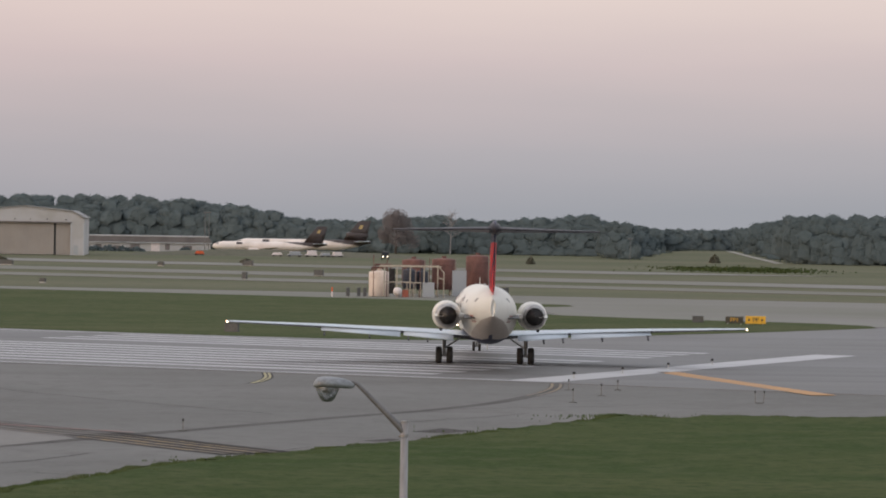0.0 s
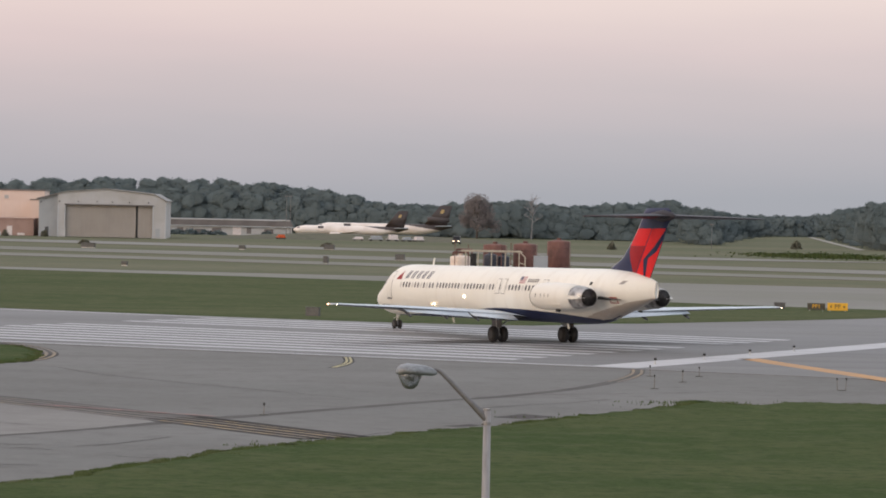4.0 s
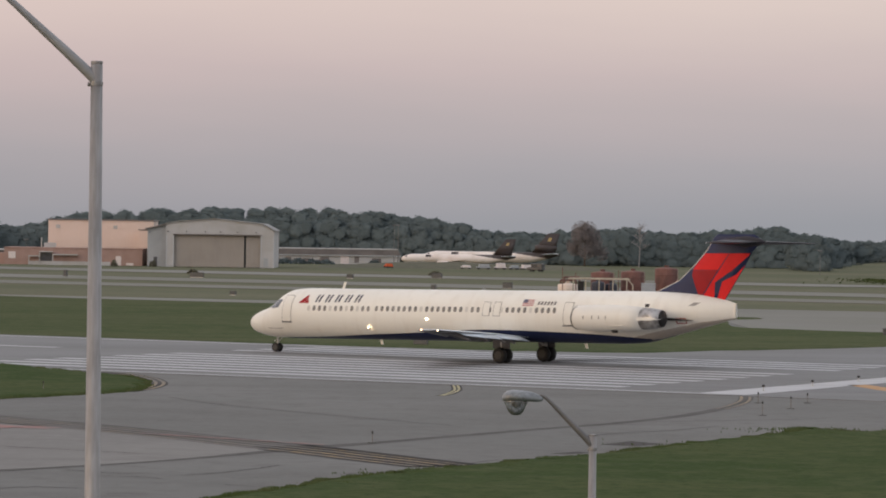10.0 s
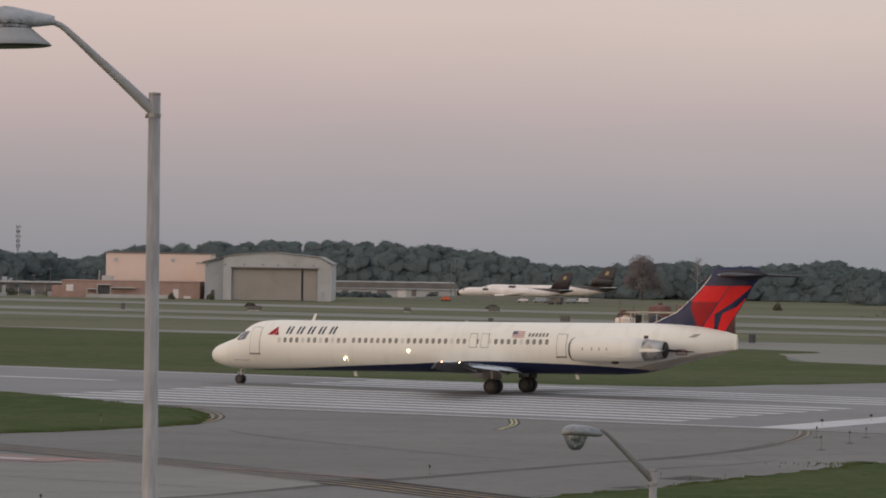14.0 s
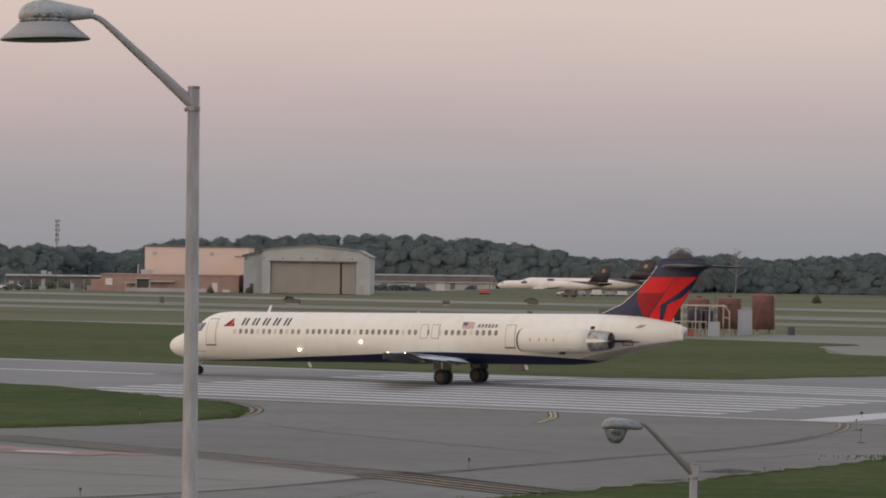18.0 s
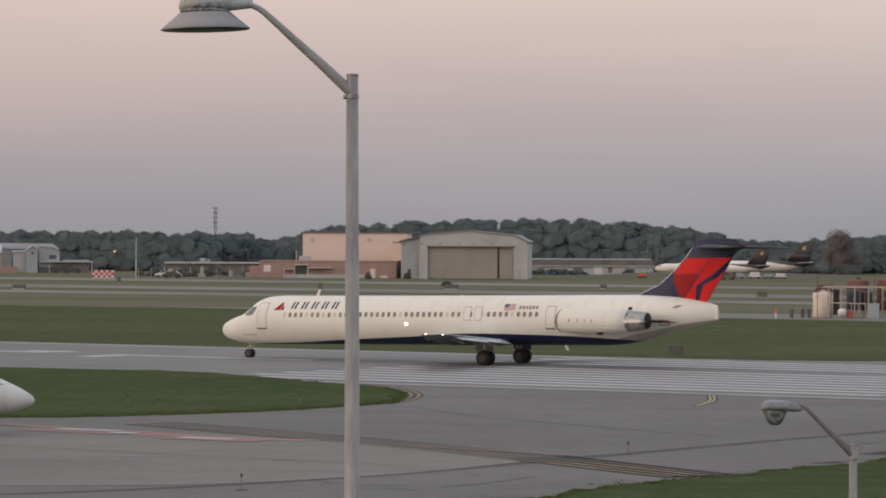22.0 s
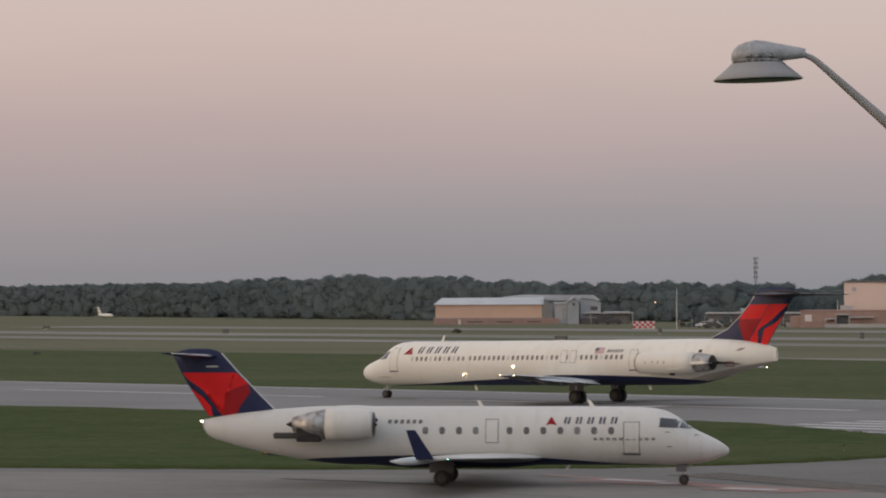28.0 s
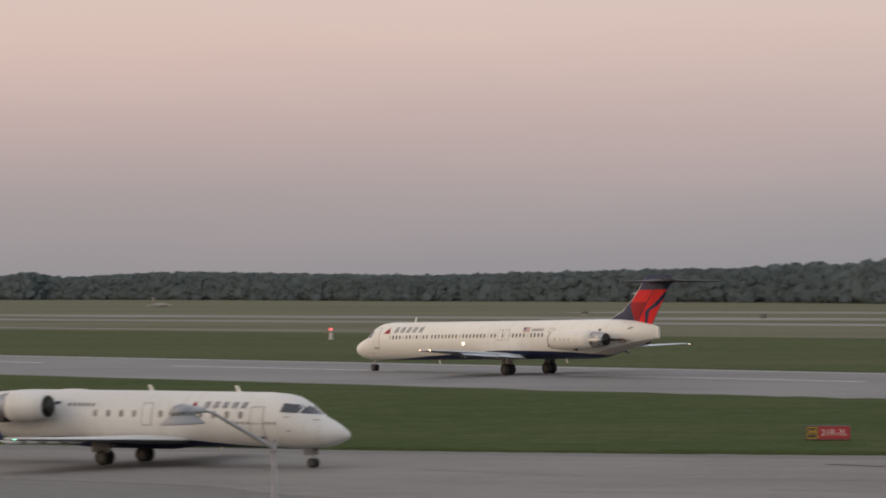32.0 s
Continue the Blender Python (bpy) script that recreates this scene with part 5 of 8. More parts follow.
def regional_jet(name, label):
    """The small white jet with winglets; its origin under the nose wheels."""
    rng = np.random.default_rng(8)
    T = thing(name, label, "airplane", group="regional jets on the taxiway")
    H = RJ_HULL
    navy = [(-17.6, 1.12), (-16.5, 1.22), (-12, 1.36), (-8.5, 1.38), (-6.0, 1.22), (-3, 1.0), (-0.6, 0.90)]
    H.skin("fuselage", slices(H.rows, 0.2), 96, [SHADED_WHITE], lambda x: (-9, -9), T, "white fuselage in a colour darkened for shade")
    H.belly("belly", [x for x in slices(H.rows, 0.35) if -17.6 <= x <= -0.6], navy, NAVY, T, "navy belly paint")
    for side in (1, -1):
        for q in ([(-1.08, 2.64), (-0.24, 2.60), (-0.12, 2.96), (-1.02, 3.06)], [(-0.17, 2.60), (0.52, 2.52), (0.16, 2.77), (-0.06, 2.92)]):
            H.decal("windshield_pane", [q], side, GLASS_DARK, T, "dark cockpit pane", 0.012, 5)
        panel_door(H, T, -2.65, -1.98, 1.5, 2.85, side, "front_door", True, SHADED_WHITE)
        panel_door(H, T, -8.89, -8.36, 1.97, 2.97, side, "exit", False, SHADED_WHITE)
        H.decal("emblem", [[(-6.19, 2.73), (-5.93, 2.78), (-5.93, 3.0), (-5.94, 3.12)], [(-5.93, 2.78), (-5.68, 2.73), (-5.94, 3.12), (-5.93, 3.0)]], side, DEEP_RED, T, "red triangular emblem", 0.014, 3)
        for k in range(5):
            x = -5.38 + 0.53 * k
            for j in range(2):
                H.decal("title_bar", [rect(x + 0.17 * j, x + 0.09 + 0.17 * j, 2.79, 3.09, 0.07)], side, LETTER, T, "dark slanted bar of the title", 0.014, 2)
        for k in range(10):
            x = -4.02 + 0.29 * k
            H.decal("title_bar", [rect(x, x + 0.07, 2.06, 2.18), rect(x + 0.1, x + 0.15, 2.06, 2.18)], side, SEAM, T, "small grey bar of the title", 0.02, 1)
        for k in range(6):
            H.decal("number_bar", [rect(-13.38 + 0.28 * k, -13.22 + 0.28 * k, 2.80, 2.97, 0.03)], side, SEAM, T, "dark bar of a registration", 0.014, 1)
        H.decal("flag", [rect(-14.2, -13.85, 2.88, 3.02)], side, DEEP_RED if name.endswith("two") else NAVY, T, "small flag mark", 0.014, 1)
        H.decal("radome_seam", [rect(0.78, 0.80, 1.1, 2.3)], side, SEAM, T, "seam of the nose cone", 0.006, 4)
        for x, z in ((-0.7, 2.4), (0.6, 2.25), (-0.6, 1.75)):
            H.decal("probe", [rect(x - 0.1, x + 0.1, z, z + 0.04)], side, SEAM, T, "small dark probe", 0.02, 1)
    window_row(H, T, [(-3.23 - 0.766 * k, 2.49) for k in range(12)], -0.165, 0.165, 0.26, rng, 0.06)
    part("wing_box", lathe([(-5.6, 0.05), (-6.6, 0.55), (-8, 0.8), (-12.5, 0.8), (-14.5, 0.5), (-15.5, 0.05)], "x", 24, (0, 0, 1.18), 0.55), NAVY, T, "navy belly fairing", True)
    for s in (1, -1):
        w = foil("wing", [(0, -6.0, -12.4, 1.24, 0.52), (s * 1.35, -6.5, -12.2, 1.25, 0.46), (s * 3.6, -7.7, -11.7, 1.36, 0.30), (s * 7, -8.7, -11.4, 1.50, 0.20), (s * 10.3, -9.75, -11.1, 1.64, 0.15)], PALE_WING, T, "pale grey swept wing with shade painted on its underside", below=UNDERWING)
        # winglet, leaning out
        a = [(-10.3, 10.3, 1.60), (-11.1, 10.3, 1.62), (-11.5, 10.5, 2.88), (-11.1, 10.5, 2.88)]
        bm = bmesh.new()
        p = [bm.verts.new((x, s * (y + 0.03), z)) for x, y, z in a]
        q = [bm.verts.new((x, s * (y - 0.03), z)) for x, y, z in a]
        bm.faces.new(p)
        bm.faces.new(q[::-1])
        for i in range(4):
            bm.faces.new((p[i], q[i], q[(i + 1) % 4], p[(i + 1) % 4]))
        bmesh.ops.recalc_face_normals(bm, faces=bm.faces)
        part("winglet", bm, NAVY, T, "navy winglet")
        for y in (3.0, 4.6, 6.2, 7.8):
            part("flap_fairing", lathe([(0, 0.02), (-0.5, 0.12), (-1.1, 0.12), (-1.6, 0.02)], "x", 8, (-10.9, s * y, 1.13 + 0.035 * y), 1.3), WING, w, "", True)
        bulb(T, "navigation_light", (-9.72, s * 10.34, 1.62), 0.022, LAMP_GREEN if s < 0 else LAMP_RED, "lit wing tip navigation light")
        nacelle(T, ([(-13.95, 0.56), (-14.1, 0.64), (-14.8, 0.72), (-15.5, 0.73), (-16.08, 0.71)], [(-16.07, 0.70), (-16.8, 0.56), (-17.6, 0.33)], 0.50, 0.3), s * 2.08, 2.80, SHADED_WHITE, 0.0, (-14.4, -17.2, 1.0), "white tail-mounted jet engine")
    fin_rows = [(3.1, -18.00, -21.80, 0, 0.3), (3.3, -18.65, -21.95, 0, 0.3), (4.3, -19.65, -22.62, 0, 0.28), (5.1, -20.45, -23.08, 0, 0.26), (5.85, -21.10, -23.45, 0, 0.24), (6.08, -21.35, -23.2, 0, 0.2), (6.2, -21.75, -22.7, 0, 0.12)]
    fin = foil("fin", fin_rows, NAVY, T, "navy fin with red panels", True)
    part("fin_leading_edge", tubes(((-18.7, 0, 3.34), (-20.43, 0, 5.1), 0.04, 0.04), ((-20.43, 0, 5.1), (-21.2, 0, 5.97), 0.04, 0.04), n=6), METAL, fin, "bare metal leading edge")
    for s in (1, -1):
        for nm, pts, m in (("red_panel", [(-23.02, 5.1), (-20.52, 5.1), (-19.98, 4.60), (-21.03, 4.17), (-21.16, 3.12), (-21.55, 3.78), (-22.07, 4.3), (-22.82, 4.82)], RED), ("deep_red_panel", [(-19.98, 4.58), (-19.85, 4.2), (-20.3, 3.6), (-20.55, 3.12), (-21.14, 3.12), (-21.03, 4.15)], DEEP_RED),
                           ("red_panel", [(-22.66, 4.4), (-22.1, 3.98), (-21.7, 3.55), (-21.62, 3.12), (-21.8, 3.12), (-22.12, 3.6)], RED)):
            sheet(nm, pts, s, m, fin, fin_rows, 0.0, "red panel of the tail design")
    st = foil("tailplane", [(-3.1, -23.0, -23.5, 6.04, 0.08), (0, -21.35, -23.2, 5.84, 0.26), (3.1, -23.0, -23.5, 6.04, 0.08)], NAVY, T, "navy tailplane on top of the fin")
    for s in (1, -1):
        part("leading_edge", tubes(((-21.65, s * 0.5, 5.88), (-22.98, s * 3.1, 6.04), 0.04, 0.025), n=6), METAL, st, "bare metal leading edge")
    part("fin_mark", boxes((-21.9, -21.35, -0.135, -0.125, 5.34, 5.42), (-21.9, -21.35, 0.125, 0.135, 5.34, 5.42)), STRUT, fin, "small pale mark")
    for s in (1, -1):
        # black boxes fill the dark area below each nozzle
        part("exhaust_panel", boxes((-17.4, -16.3, s * 2.2 - 0.3, s * 2.2 + 0.36, 2.02, 2.7), bevel=0.05), SOOT, T, "black box under the nozzle")
        part("reverser_fairing", boxes((-18.5, -17.4, s * 1.9 - 0.3, s * 1.9 + 0.3, 2.15, 2.42), bevel=0.06), HUB, T, "brownish fairing behind the engine")
    bulb(T, "tail_light", (-22.14, 0, 2.86), 0.05, LAMP_ON, "lit white tail light")
    for x in (-4.05, -9.1):
        part("antenna", blade(x + 0.05, 0.24, 0.13, 3.5, 3.84, -0.2), WHITE, T, "white blade antenna")
    part("belly_antenna", blade(-5.1, 0.2, 0.15, 0.92, 0.66, -0.14), WHITE, T, "white belly antenna")
    g = part("nose_gear", tubes(((0, 0, 0.23), (-0.05, 0, 1.1), 0.05, 0.08), ((0, -0.2, 0.23), (0, 0.2, 0.23), 0.04, 0.04), ((0, 0, 0.6), (0.45, 0, 0.98), 0.03, 0.03)), STRUT, T, "nose landing gear strut")
    for y in (-0.27, 0.27):
        part("gear_door", boxes((-0.35, 0.1, y - 0.01, y + 0.01, 0.6, 0.95)), UNDERWING, g, "dark nose gear door")
    for y in (-0.16, 0.16):
        wheel(g, 0, y, 0.23, 0.12)
    for s in (1, -1):
        g = part("main_gear", tubes(((-10.85, s * 1.68, 0.37), (-10.75, s * 1.75, 1.2), 0.07, 0.1), ((-10.85, s * 1.34, 0.37), (-10.85, s * 2.02, 0.37), 0.06, 0.06), ((-10.85, s * 1.68, 0.6), (-10.3, s * 1.6, 1.0), 0.04, 0.04)), STRUT, T, "main landing gear strut")
        part("gear_door", boxes((-11.4, -10.3, s * 1.98 - 0.015, s * 1.98 + 0.015, 0.62, 1.15), bevel=0.01), UNDERWING, g, "dark landing gear door")
        for y in (1.45, 1.91):
            wheel(g, -10.85, s * y, 0.38, 0.24)
    return T


airliner = twin_jet()
regional_one = regional_jet("regional_jet", "small white regional jet with navy winglets on the taxiway")
regional_two = regional_jet("regional_jet", "second small white regional jet following on the taxiway")

# seconds, the nose wheels' place, and the heading
AIRLINER_WAY = [
    (0, 18.38, 240.66, 87.00),
    (1, 15.92, 242.38, 93.11),
    (2, 13.16, 243.88, 99.77),
    (4.5, 6.20, 249.95, 114.78),
    (5.5, 3.35, 249.60, 120.04),
    (6.5, 0.48, 251.29, 125.44),
    (7.5, -2.39, 252.74, 130.63),
    (8.5, -5.15, 252.88, 135.54),
    (9.5, -7.60, 252.96, 139.86),
    (10.5, -9.70, 253.08, 143.52),
    (11.5, -11.48, 252.82, 146.21),
    (12.5, -13.13, 252.92, 148.78),
    (13.5, -14.73, 253.39, 150.75),
    (14.5, -16.23, 253.28, 151.15),
    (16.5, -19.18, 254.28, 151.44),
    (17.5, -20.70, 255.66, 151.11),
    (18.5, -22.65, 256.62, 151.34),
    (19.5, -24.61, 257.54, 151.48),
    (20.5, -26.53, 258.29, 151.62),
    (21.5, -28.73, 259.46, 151.62),
    (22.5, -31.31, 261.09, 151.48),
    (23.5, -34.37, 262.82, 151.45),
    (24.5, -38.38, 265.06, 151.45),
    (25.5, -43.97, 268.20, 151.45),
    (26.5, -51.21, 272.43, 151.42),
    (28.5, -71.62, 284.07, 151.19),
    (29, -78.18, 287.84, 151.06),
    (29.5, -85.10, 291.82, 151.02),
    (30, -92.54, 295.87, 151.07),
    (30.5, -100.60, 300.18, 151.25),
    (31, -108.95, 304.0, 151.45),
    (31.5, -117.95, 308.4, 151.56),
    (32, -127.35, 312.9, 151.64),
]
RJ_ONE_WAY = [
    (0, -50.94, 155.85, 1.20),
    (22.5, -29.34, 156.55, 2.00),
    (23, -28.86, 156.55, 2.20),
    (24, -27.87, 156.62, 2.80),
    (25, -26.92, 156.72, 3.60),
    (26, -25.87, 156.90, 4.60),
    (26.5, -25.25, 157.10, 5.00),
    (28.5, -22.40, 158.50, 7.00),
    (29, -21.50, 158.95, 7.70),
    (30, -19.15, 159.50, 8.90),
    (31, -15.95, 159.00, 9.30),
    (31.5, -14.25, 159.25, 9.60),
    (32, -12.45, 159.55, 9.90),
]
RJ_TWO_WAY = [
    (0, -124.10, 165.60, -9.99),
    (31, -67.70, 153.20, -9.10),
    (31.5, -66.70, 152.85, -9.20),
    (32, -65.45, 152.45, -9.30),
]


def spin_wheels(plane, way):
    """Every wheel rolls by the way that its plane has gone, under a quarter turn from row to row."""
    ts = np.array([r[0] for r in way])
    gone = np.concatenate([[0], np.cumsum([math.hypot(b[1] - a[1], b[2] - a[2]) for a, b in zip(way, way[1:])])])
    for gear in plane.children:
        for wh in gear.children:
            if not wh.name.startswith("wheel"):
                continue
            x, y, r = wh.location
            rows, turn, last = [], 0.0, 0.0
            for i in range(0, 961):
                t = i / 30
                s = float(np.interp(t, ts, gone)) / r
                step = min(s - last, radians(75))
                if i and step < radians(0.2) and i < 960:
                    continue
                turn, last = turn + step, s
                rows.append((t, pose(x, y, r, 0, math.degrees(turn) % 360, 0)))
            if len(rows) > 2:
                walk(wh, rows)


# the service van with its headlamps on, far across the field
VAN_WAY = [(0, 39.0, 785, -93), (2, 37.6, 785, -95), (5, 35.9, 785, -98), (6, 34.6, 785, -120), (7, 33.2, 785.5, -190), (8, 32.0, 786.2, -205), (12, 25, 789.5, -208), (18, 15, 794, -206), (32, 15, 794, -206)]


def motions():
    for ob, way in ((airliner, AIRLINER_WAY), (regional_one, RJ_ONE_WAY), (regional_two, RJ_TWO_WAY)):
        walk(ob, [(t, pose(x, y, 0, 0, 0, a)) for t, x, y, a in way])
        spin_wheels(ob, way)
    walk(van, [(t, pose(x, y, 0, 0, 0, a)) for t, x, y, a in VAN_WAY])


# ---------------------------------------------------------------- lamps, signs, markers on the field
def street_lamp(base, top, arm, head, hood, label, r0=0.062, r1=0.042, lean=0.0):
    """A tapered steel pole with a clamp, a bent arm to one side and a lamp head; with an open hood or a clear globe."""
    x, y = base
    T = thing("street_lamp", label, "street lamp", pose(x, y, 0), group="lamps along the airport road")
    part("pole", tubes(((lean, 0, 0), (0, 0, top), r0 * 1.25, r1), ((lean, 0, 0), (lean, 0, 0.4), 0.14, 0.12), n=20), GALV, T, "tall galvanised pole", True)
    part("cap", lathe([(top - 0.01, r1), (top + 0.004, r1 * 1.03), (top + 0.012, r1 * 0.99), (top + 0.016, 0.004)], "z", 20), GALV, T)
    part("clamp", tubes(((0, 0, top - 0.17), (0, 0, top - 0.14), r1 * 1.1, r1 * 1.1), ((-r1 * 1.1, 0, top - 0.16), (-r1 * 1.5, 0, top - 0.16), 0.016, 0.016), n=16), GALV, T, "steel clamp")
    bm = bmesh.new()
    d = arm[1]          # where the head begins, from the pole's top
    prof = [(0.0, -0.25), (0.3, 0.145), (0.6, 0.525), (0.78, 0.758), (0.84, 0.832), (0.89, 0.895), (0.94, 0.945), (1.0, 0.98), (1.08, 1.0), (1.2, 1.01)]
    if not hood:
        prof = prof[:8] + [(1.03, 0.972)]
    rings = []
    for i, (fx, fz) in enumerate(prof):
        p, q = prof[max(i - 1, 0)], prof[min(i + 1, len(prof) - 1)]
        tang = Vector((d[0] * (q[0] - p[0]), d[1] * (q[0] - p[0]), d[2] * (q[1] - p[1]))).normalized()
        side = tang.cross(Vector((0, 0, 1))).normalized()
        up = side.cross(tang)
        rad = r1 * (0.98 - 0.5 * min(fx, 1.0))
        c = Vector((d[0] * fx, d[1] * fx, top + d[2] * fz))
        rings.append([bm.verts.new(c + side * rad * math.cos(a) + up * rad * math.sin(a)) for a in [2 * math.pi * j / 14 for j in range(14)]])
    for p, q in zip(rings, rings[1:]):
        for j in range(14):
            bm.faces.new((p[j], p[(j + 1) % 14], q[(j + 1) % 14], q[j]))
    bmesh.ops.recalc_face_normals(bm, faces=bm.faces)
    part("arm", bm, HOOD_PAINT if hood else DARK_GALV, T, "bent tapering arm", True)
    # the head points along the arm
    a = math.atan2(d[1], d[0])
    reach = 1.0 if hood else 0.97
    hx = Matrix.Translation((d[0] * reach, d[1] * reach, top + d[2] - (0.0 if hood else 0.05))) @ Matrix.Rotation(a, 4, "Z") @ Matrix.Rotation(radians(1.6 if hood else 0), 4, "Y")
    L = head
    bm = bmesh.new()
    rows = [(0.0, 0.024, 0.026, 0.0), (0.03, 0.05, 0.05, -0.008), (0.14, 0.075, 0.078, -0.004), (0.28, 0.11, 0.094, 0.01), (0.40, 0.17, 0.10, 0.016), (0.55, 0.20, 0.104, 0.02), (0.74, 0.205, 0.108, 0.026), (0.9, 0.16, 0.092, 0.016), (0.97, 0.10, 0.065, 0.0), (1.0, 0.05, 0.03, -0.01)]
    if hood:
        rows = [(0.0, 0.03, 0.046, 0.0), (0.05, 0.06, 0.055, 0.0), (0.2, 0.08, 0.074, 0.002), (0.4, 0.135, 0.098, 0.006), (0.54, 0.19, 0.113, 0.010), (0.66, 0.212, 0.120, 0.014), (0.80, 0.20, 0.110, 0.010), (0.90, 0.165, 0.092, 0.004), (0.97, 0.10, 0.062, -0.004), (1.0, 0.05, 0.03, -0.01)]
    rings = []
    for s, w, h, up in rows:
        k = L / 0.62
        rings.append([bm.verts.new(hx @ Vector((s * L, math.cos(t) * w * k, up * k + max(math.sin(t), -0.55) * h * k))) for t in [2 * math.pi * j / 16 for j in range(16)]])
    for p, q in zip(rings, rings[1:]):
        for j in range(16):
            bm.faces.new((p[j], p[(j + 1) % 16], q[(j + 1) % 16], q[j]))
    bm.faces.new(rings[0][::-1])
    bm.faces.new(rings[-1])
    bmesh.ops.recalc_face_normals(bm, faces=bm.faces)
    hd = part("lamp_head", bm, ALU_PAINT if hood else SLATE, T, "weathered aluminium lamp head", True)
    k = L / 0.62
    c = hx @ Vector((L * (0.65 if hood else 0.66), 0, 0))
    turn = Matrix.Rotation(radians(1.6), 3, hx.col[1].to_3d())

    def tilted(bm):
        bmesh.ops.rotate(bm, verts=bm.verts, cent=c, matrix=turn)
        return bm
    if hood:
        bm = lathe([(-0.204 * k, 0.372 * k), (-0.196 * k, 0.376 * k), (-0.14 * k, 0.31 * k), (-0.078 * k, 0.236 * k), (-0.062 * k, 0.222 * k), (-0.058 * k, 0.20 * k)], "z", 40, c)
        part("hood", tilted(bm), HOOD_PAINT, hd, "flared metal hood", True)
        part("reflector", tilted(lathe([(-0.206 * k, 0.368 * k), (-0.2061 * k, 0.15 * k), (-0.2062 * k, 0.02 * k)], "z", 40, c)), REFLECTOR, hd, "dark underside of the hood", True)
        part("collar", lathe([(-0.06 * k, 0.204 * k), (-0.055 * k, 0.212 * k), (-0.036 * k, 0.212 * k), (-0.031 * k, 0.204 * k), (-0.026 * k, 0.212 * k), (0.0, 0.212 * k), (0.03 * k, 0.185 * k)], "z", 30, c), COLLAR, hd, "mottled glassy collar", True)
    else:
        part("globe", lathe([(-0.255 * k, 0.02 * k), (-0.245 * k, 0.07 * k), (-0.20 * k, 0.115 * k), (-0.12 * k, 0.15 * k), (-0.05, 0.175 * k), (0.0, 0.175 * k)], "z", 30, c), GLOBE, hd, "clear ribbed refractor globe", True)
        part("socket", lathe([(-0.11 * k, 0.02), (-0.10 * k, 0.045 * k), (0.01 * k, 0.05 * k)], "z", 14, c), STRUT, hd, "lamp inside the globe", True)
    return T


HOOD_PAINT = material("matt_grey_hood_paint", (0.30, 0.30, 0.305), 0.7, 0.1, vary=[(5, 5, (0.25, 0.25, 0.255), 0.6, 0.42, 0.65), (40, 3, (0.36, 0.36, 0.36), 0.4, 0.5, 0.7)])
COLLAR = material("mottled_collar_glass", (0.20, 0.21, 0.215), 0.3, 0.1, vary=[(18, 3, (0.07, 0.07, 0.072), 0.9, 0.46, 0.58), (45, 3, (0.42, 0.43, 0.44), 0.7, 0.52, 0.64)])
DARK_GALV = material("dulled_galvanised_steel", (0.17, 0.165, 0.165), 0.6, 0.35, vary=[(6, 5, (0.11, 0.108, 0.11), 0.6, 0.4, 0.65), (40, 3, (0.24, 0.24, 0.24), 0.4, 0.5, 0.7)])
SLATE = material("blue_grey_lamp_paint", (0.22, 0.235, 0.245), 0.4, 0.3, vary=[(9, 5, (0.10, 0.106, 0.112), 0.7, 0.42, 0.62), (50, 3, (0.36, 0.36, 0.36), 0.4, 0.55, 0.7)])
GLOBE = material("cloudy_glass", (0.27, 0.285, 0.295), 0.25, 0.0, vary=[(25, 3, (0.11, 0.118, 0.122), 0.7, 0.42, 0.62)], spec=0.9)
GLOBE.node_tree.nodes["Principled BSDF"].inputs["Transmission Weight"].default_value = 0.55

street_lamp((-2.219, 25.86), 10.10, [None, (-0.735, -0.075, 0.52)], 0.545, True, "tall grey steel street lamp with a flared hood", 0.074, 0.0436, 0.035)
street_lamp((2.29, 40.05), 6.57, [None, (-0.595, 0.033, 0.46)], 0.47, False, "grey steel street lamp with a clear globe", 0.055, 0.042)
street_lamp((-21.36, 47.585), 6.52, [None, (-0.90, -0.40, 0.45)], 0.56, True, "grey steel street lamp with a flared hood beside the taxiway", 0.05, 0.04)


def letters(name, text, size, mat, parent, x, z, y):
    """Built-in letters as a thin mesh facing -y."""
    cu = bpy.data.curves.new(name, "FONT")
    cu.body, cu.size, cu.extrude, cu.align_x, cu.align_y = text, size, 0.006, "CENTER", "CENTER"
    tmp = new(name + "_curve", cu)
    me = bpy.data.meshes.new_from_object(tmp.evaluated_get(bpy.context.evaluated_depsgraph_get()))
    bpy.data.objects.remove(tmp)
    bpy.data.curves.remove(cu)
    me.transform(pose(x, y, z, 90, 0, 0))
    me.materials.clear()
    me.materials.append(mat)
    ob = new(name, me)
    ob.parent = parent
    return ob


SIGN_RED = material("sign_red", (0.42, 0.04, 0.04), 0.45, vary=[(3, 4, (0.3, 0.04, 0.04), 0.6, 0.4, 0.65)])
SIGN_BLACK = material("sign_black", (0.05, 0.045, 0.03), 0.5, vary=[(4, 4, (0.1, 0.09, 0.07), 0.6, 0.4, 0.65)])
SIGN_YELLOW = material("sign_yellow", (0.75, 0.42, 0.03), 0.45, vary=[(3, 4, (0.6, 0.33, 0.03), 0.6, 0.4, 0.65)])
SIGN_WHITE = material("sign_white", (0.75, 0.68, 0.66), 0.45, vary=[(6, 4, (0.5, 0.45, 0.44), 0.6, 0.4, 0.65)])
BOX_GREY = material("sign_back_grey", (0.10, 0.098, 0.095), 0.6, vary=[(5, 4, (0.06, 0.06, 0.058), 0.7, 0.4, 0.65)])
ORANGE = material("safety_orange", (0.75, 0.13, 0.03), 0.6, vary=[(6, 4, (0.55, 0.1, 0.03), 0.6, 0.4, 0.65)])


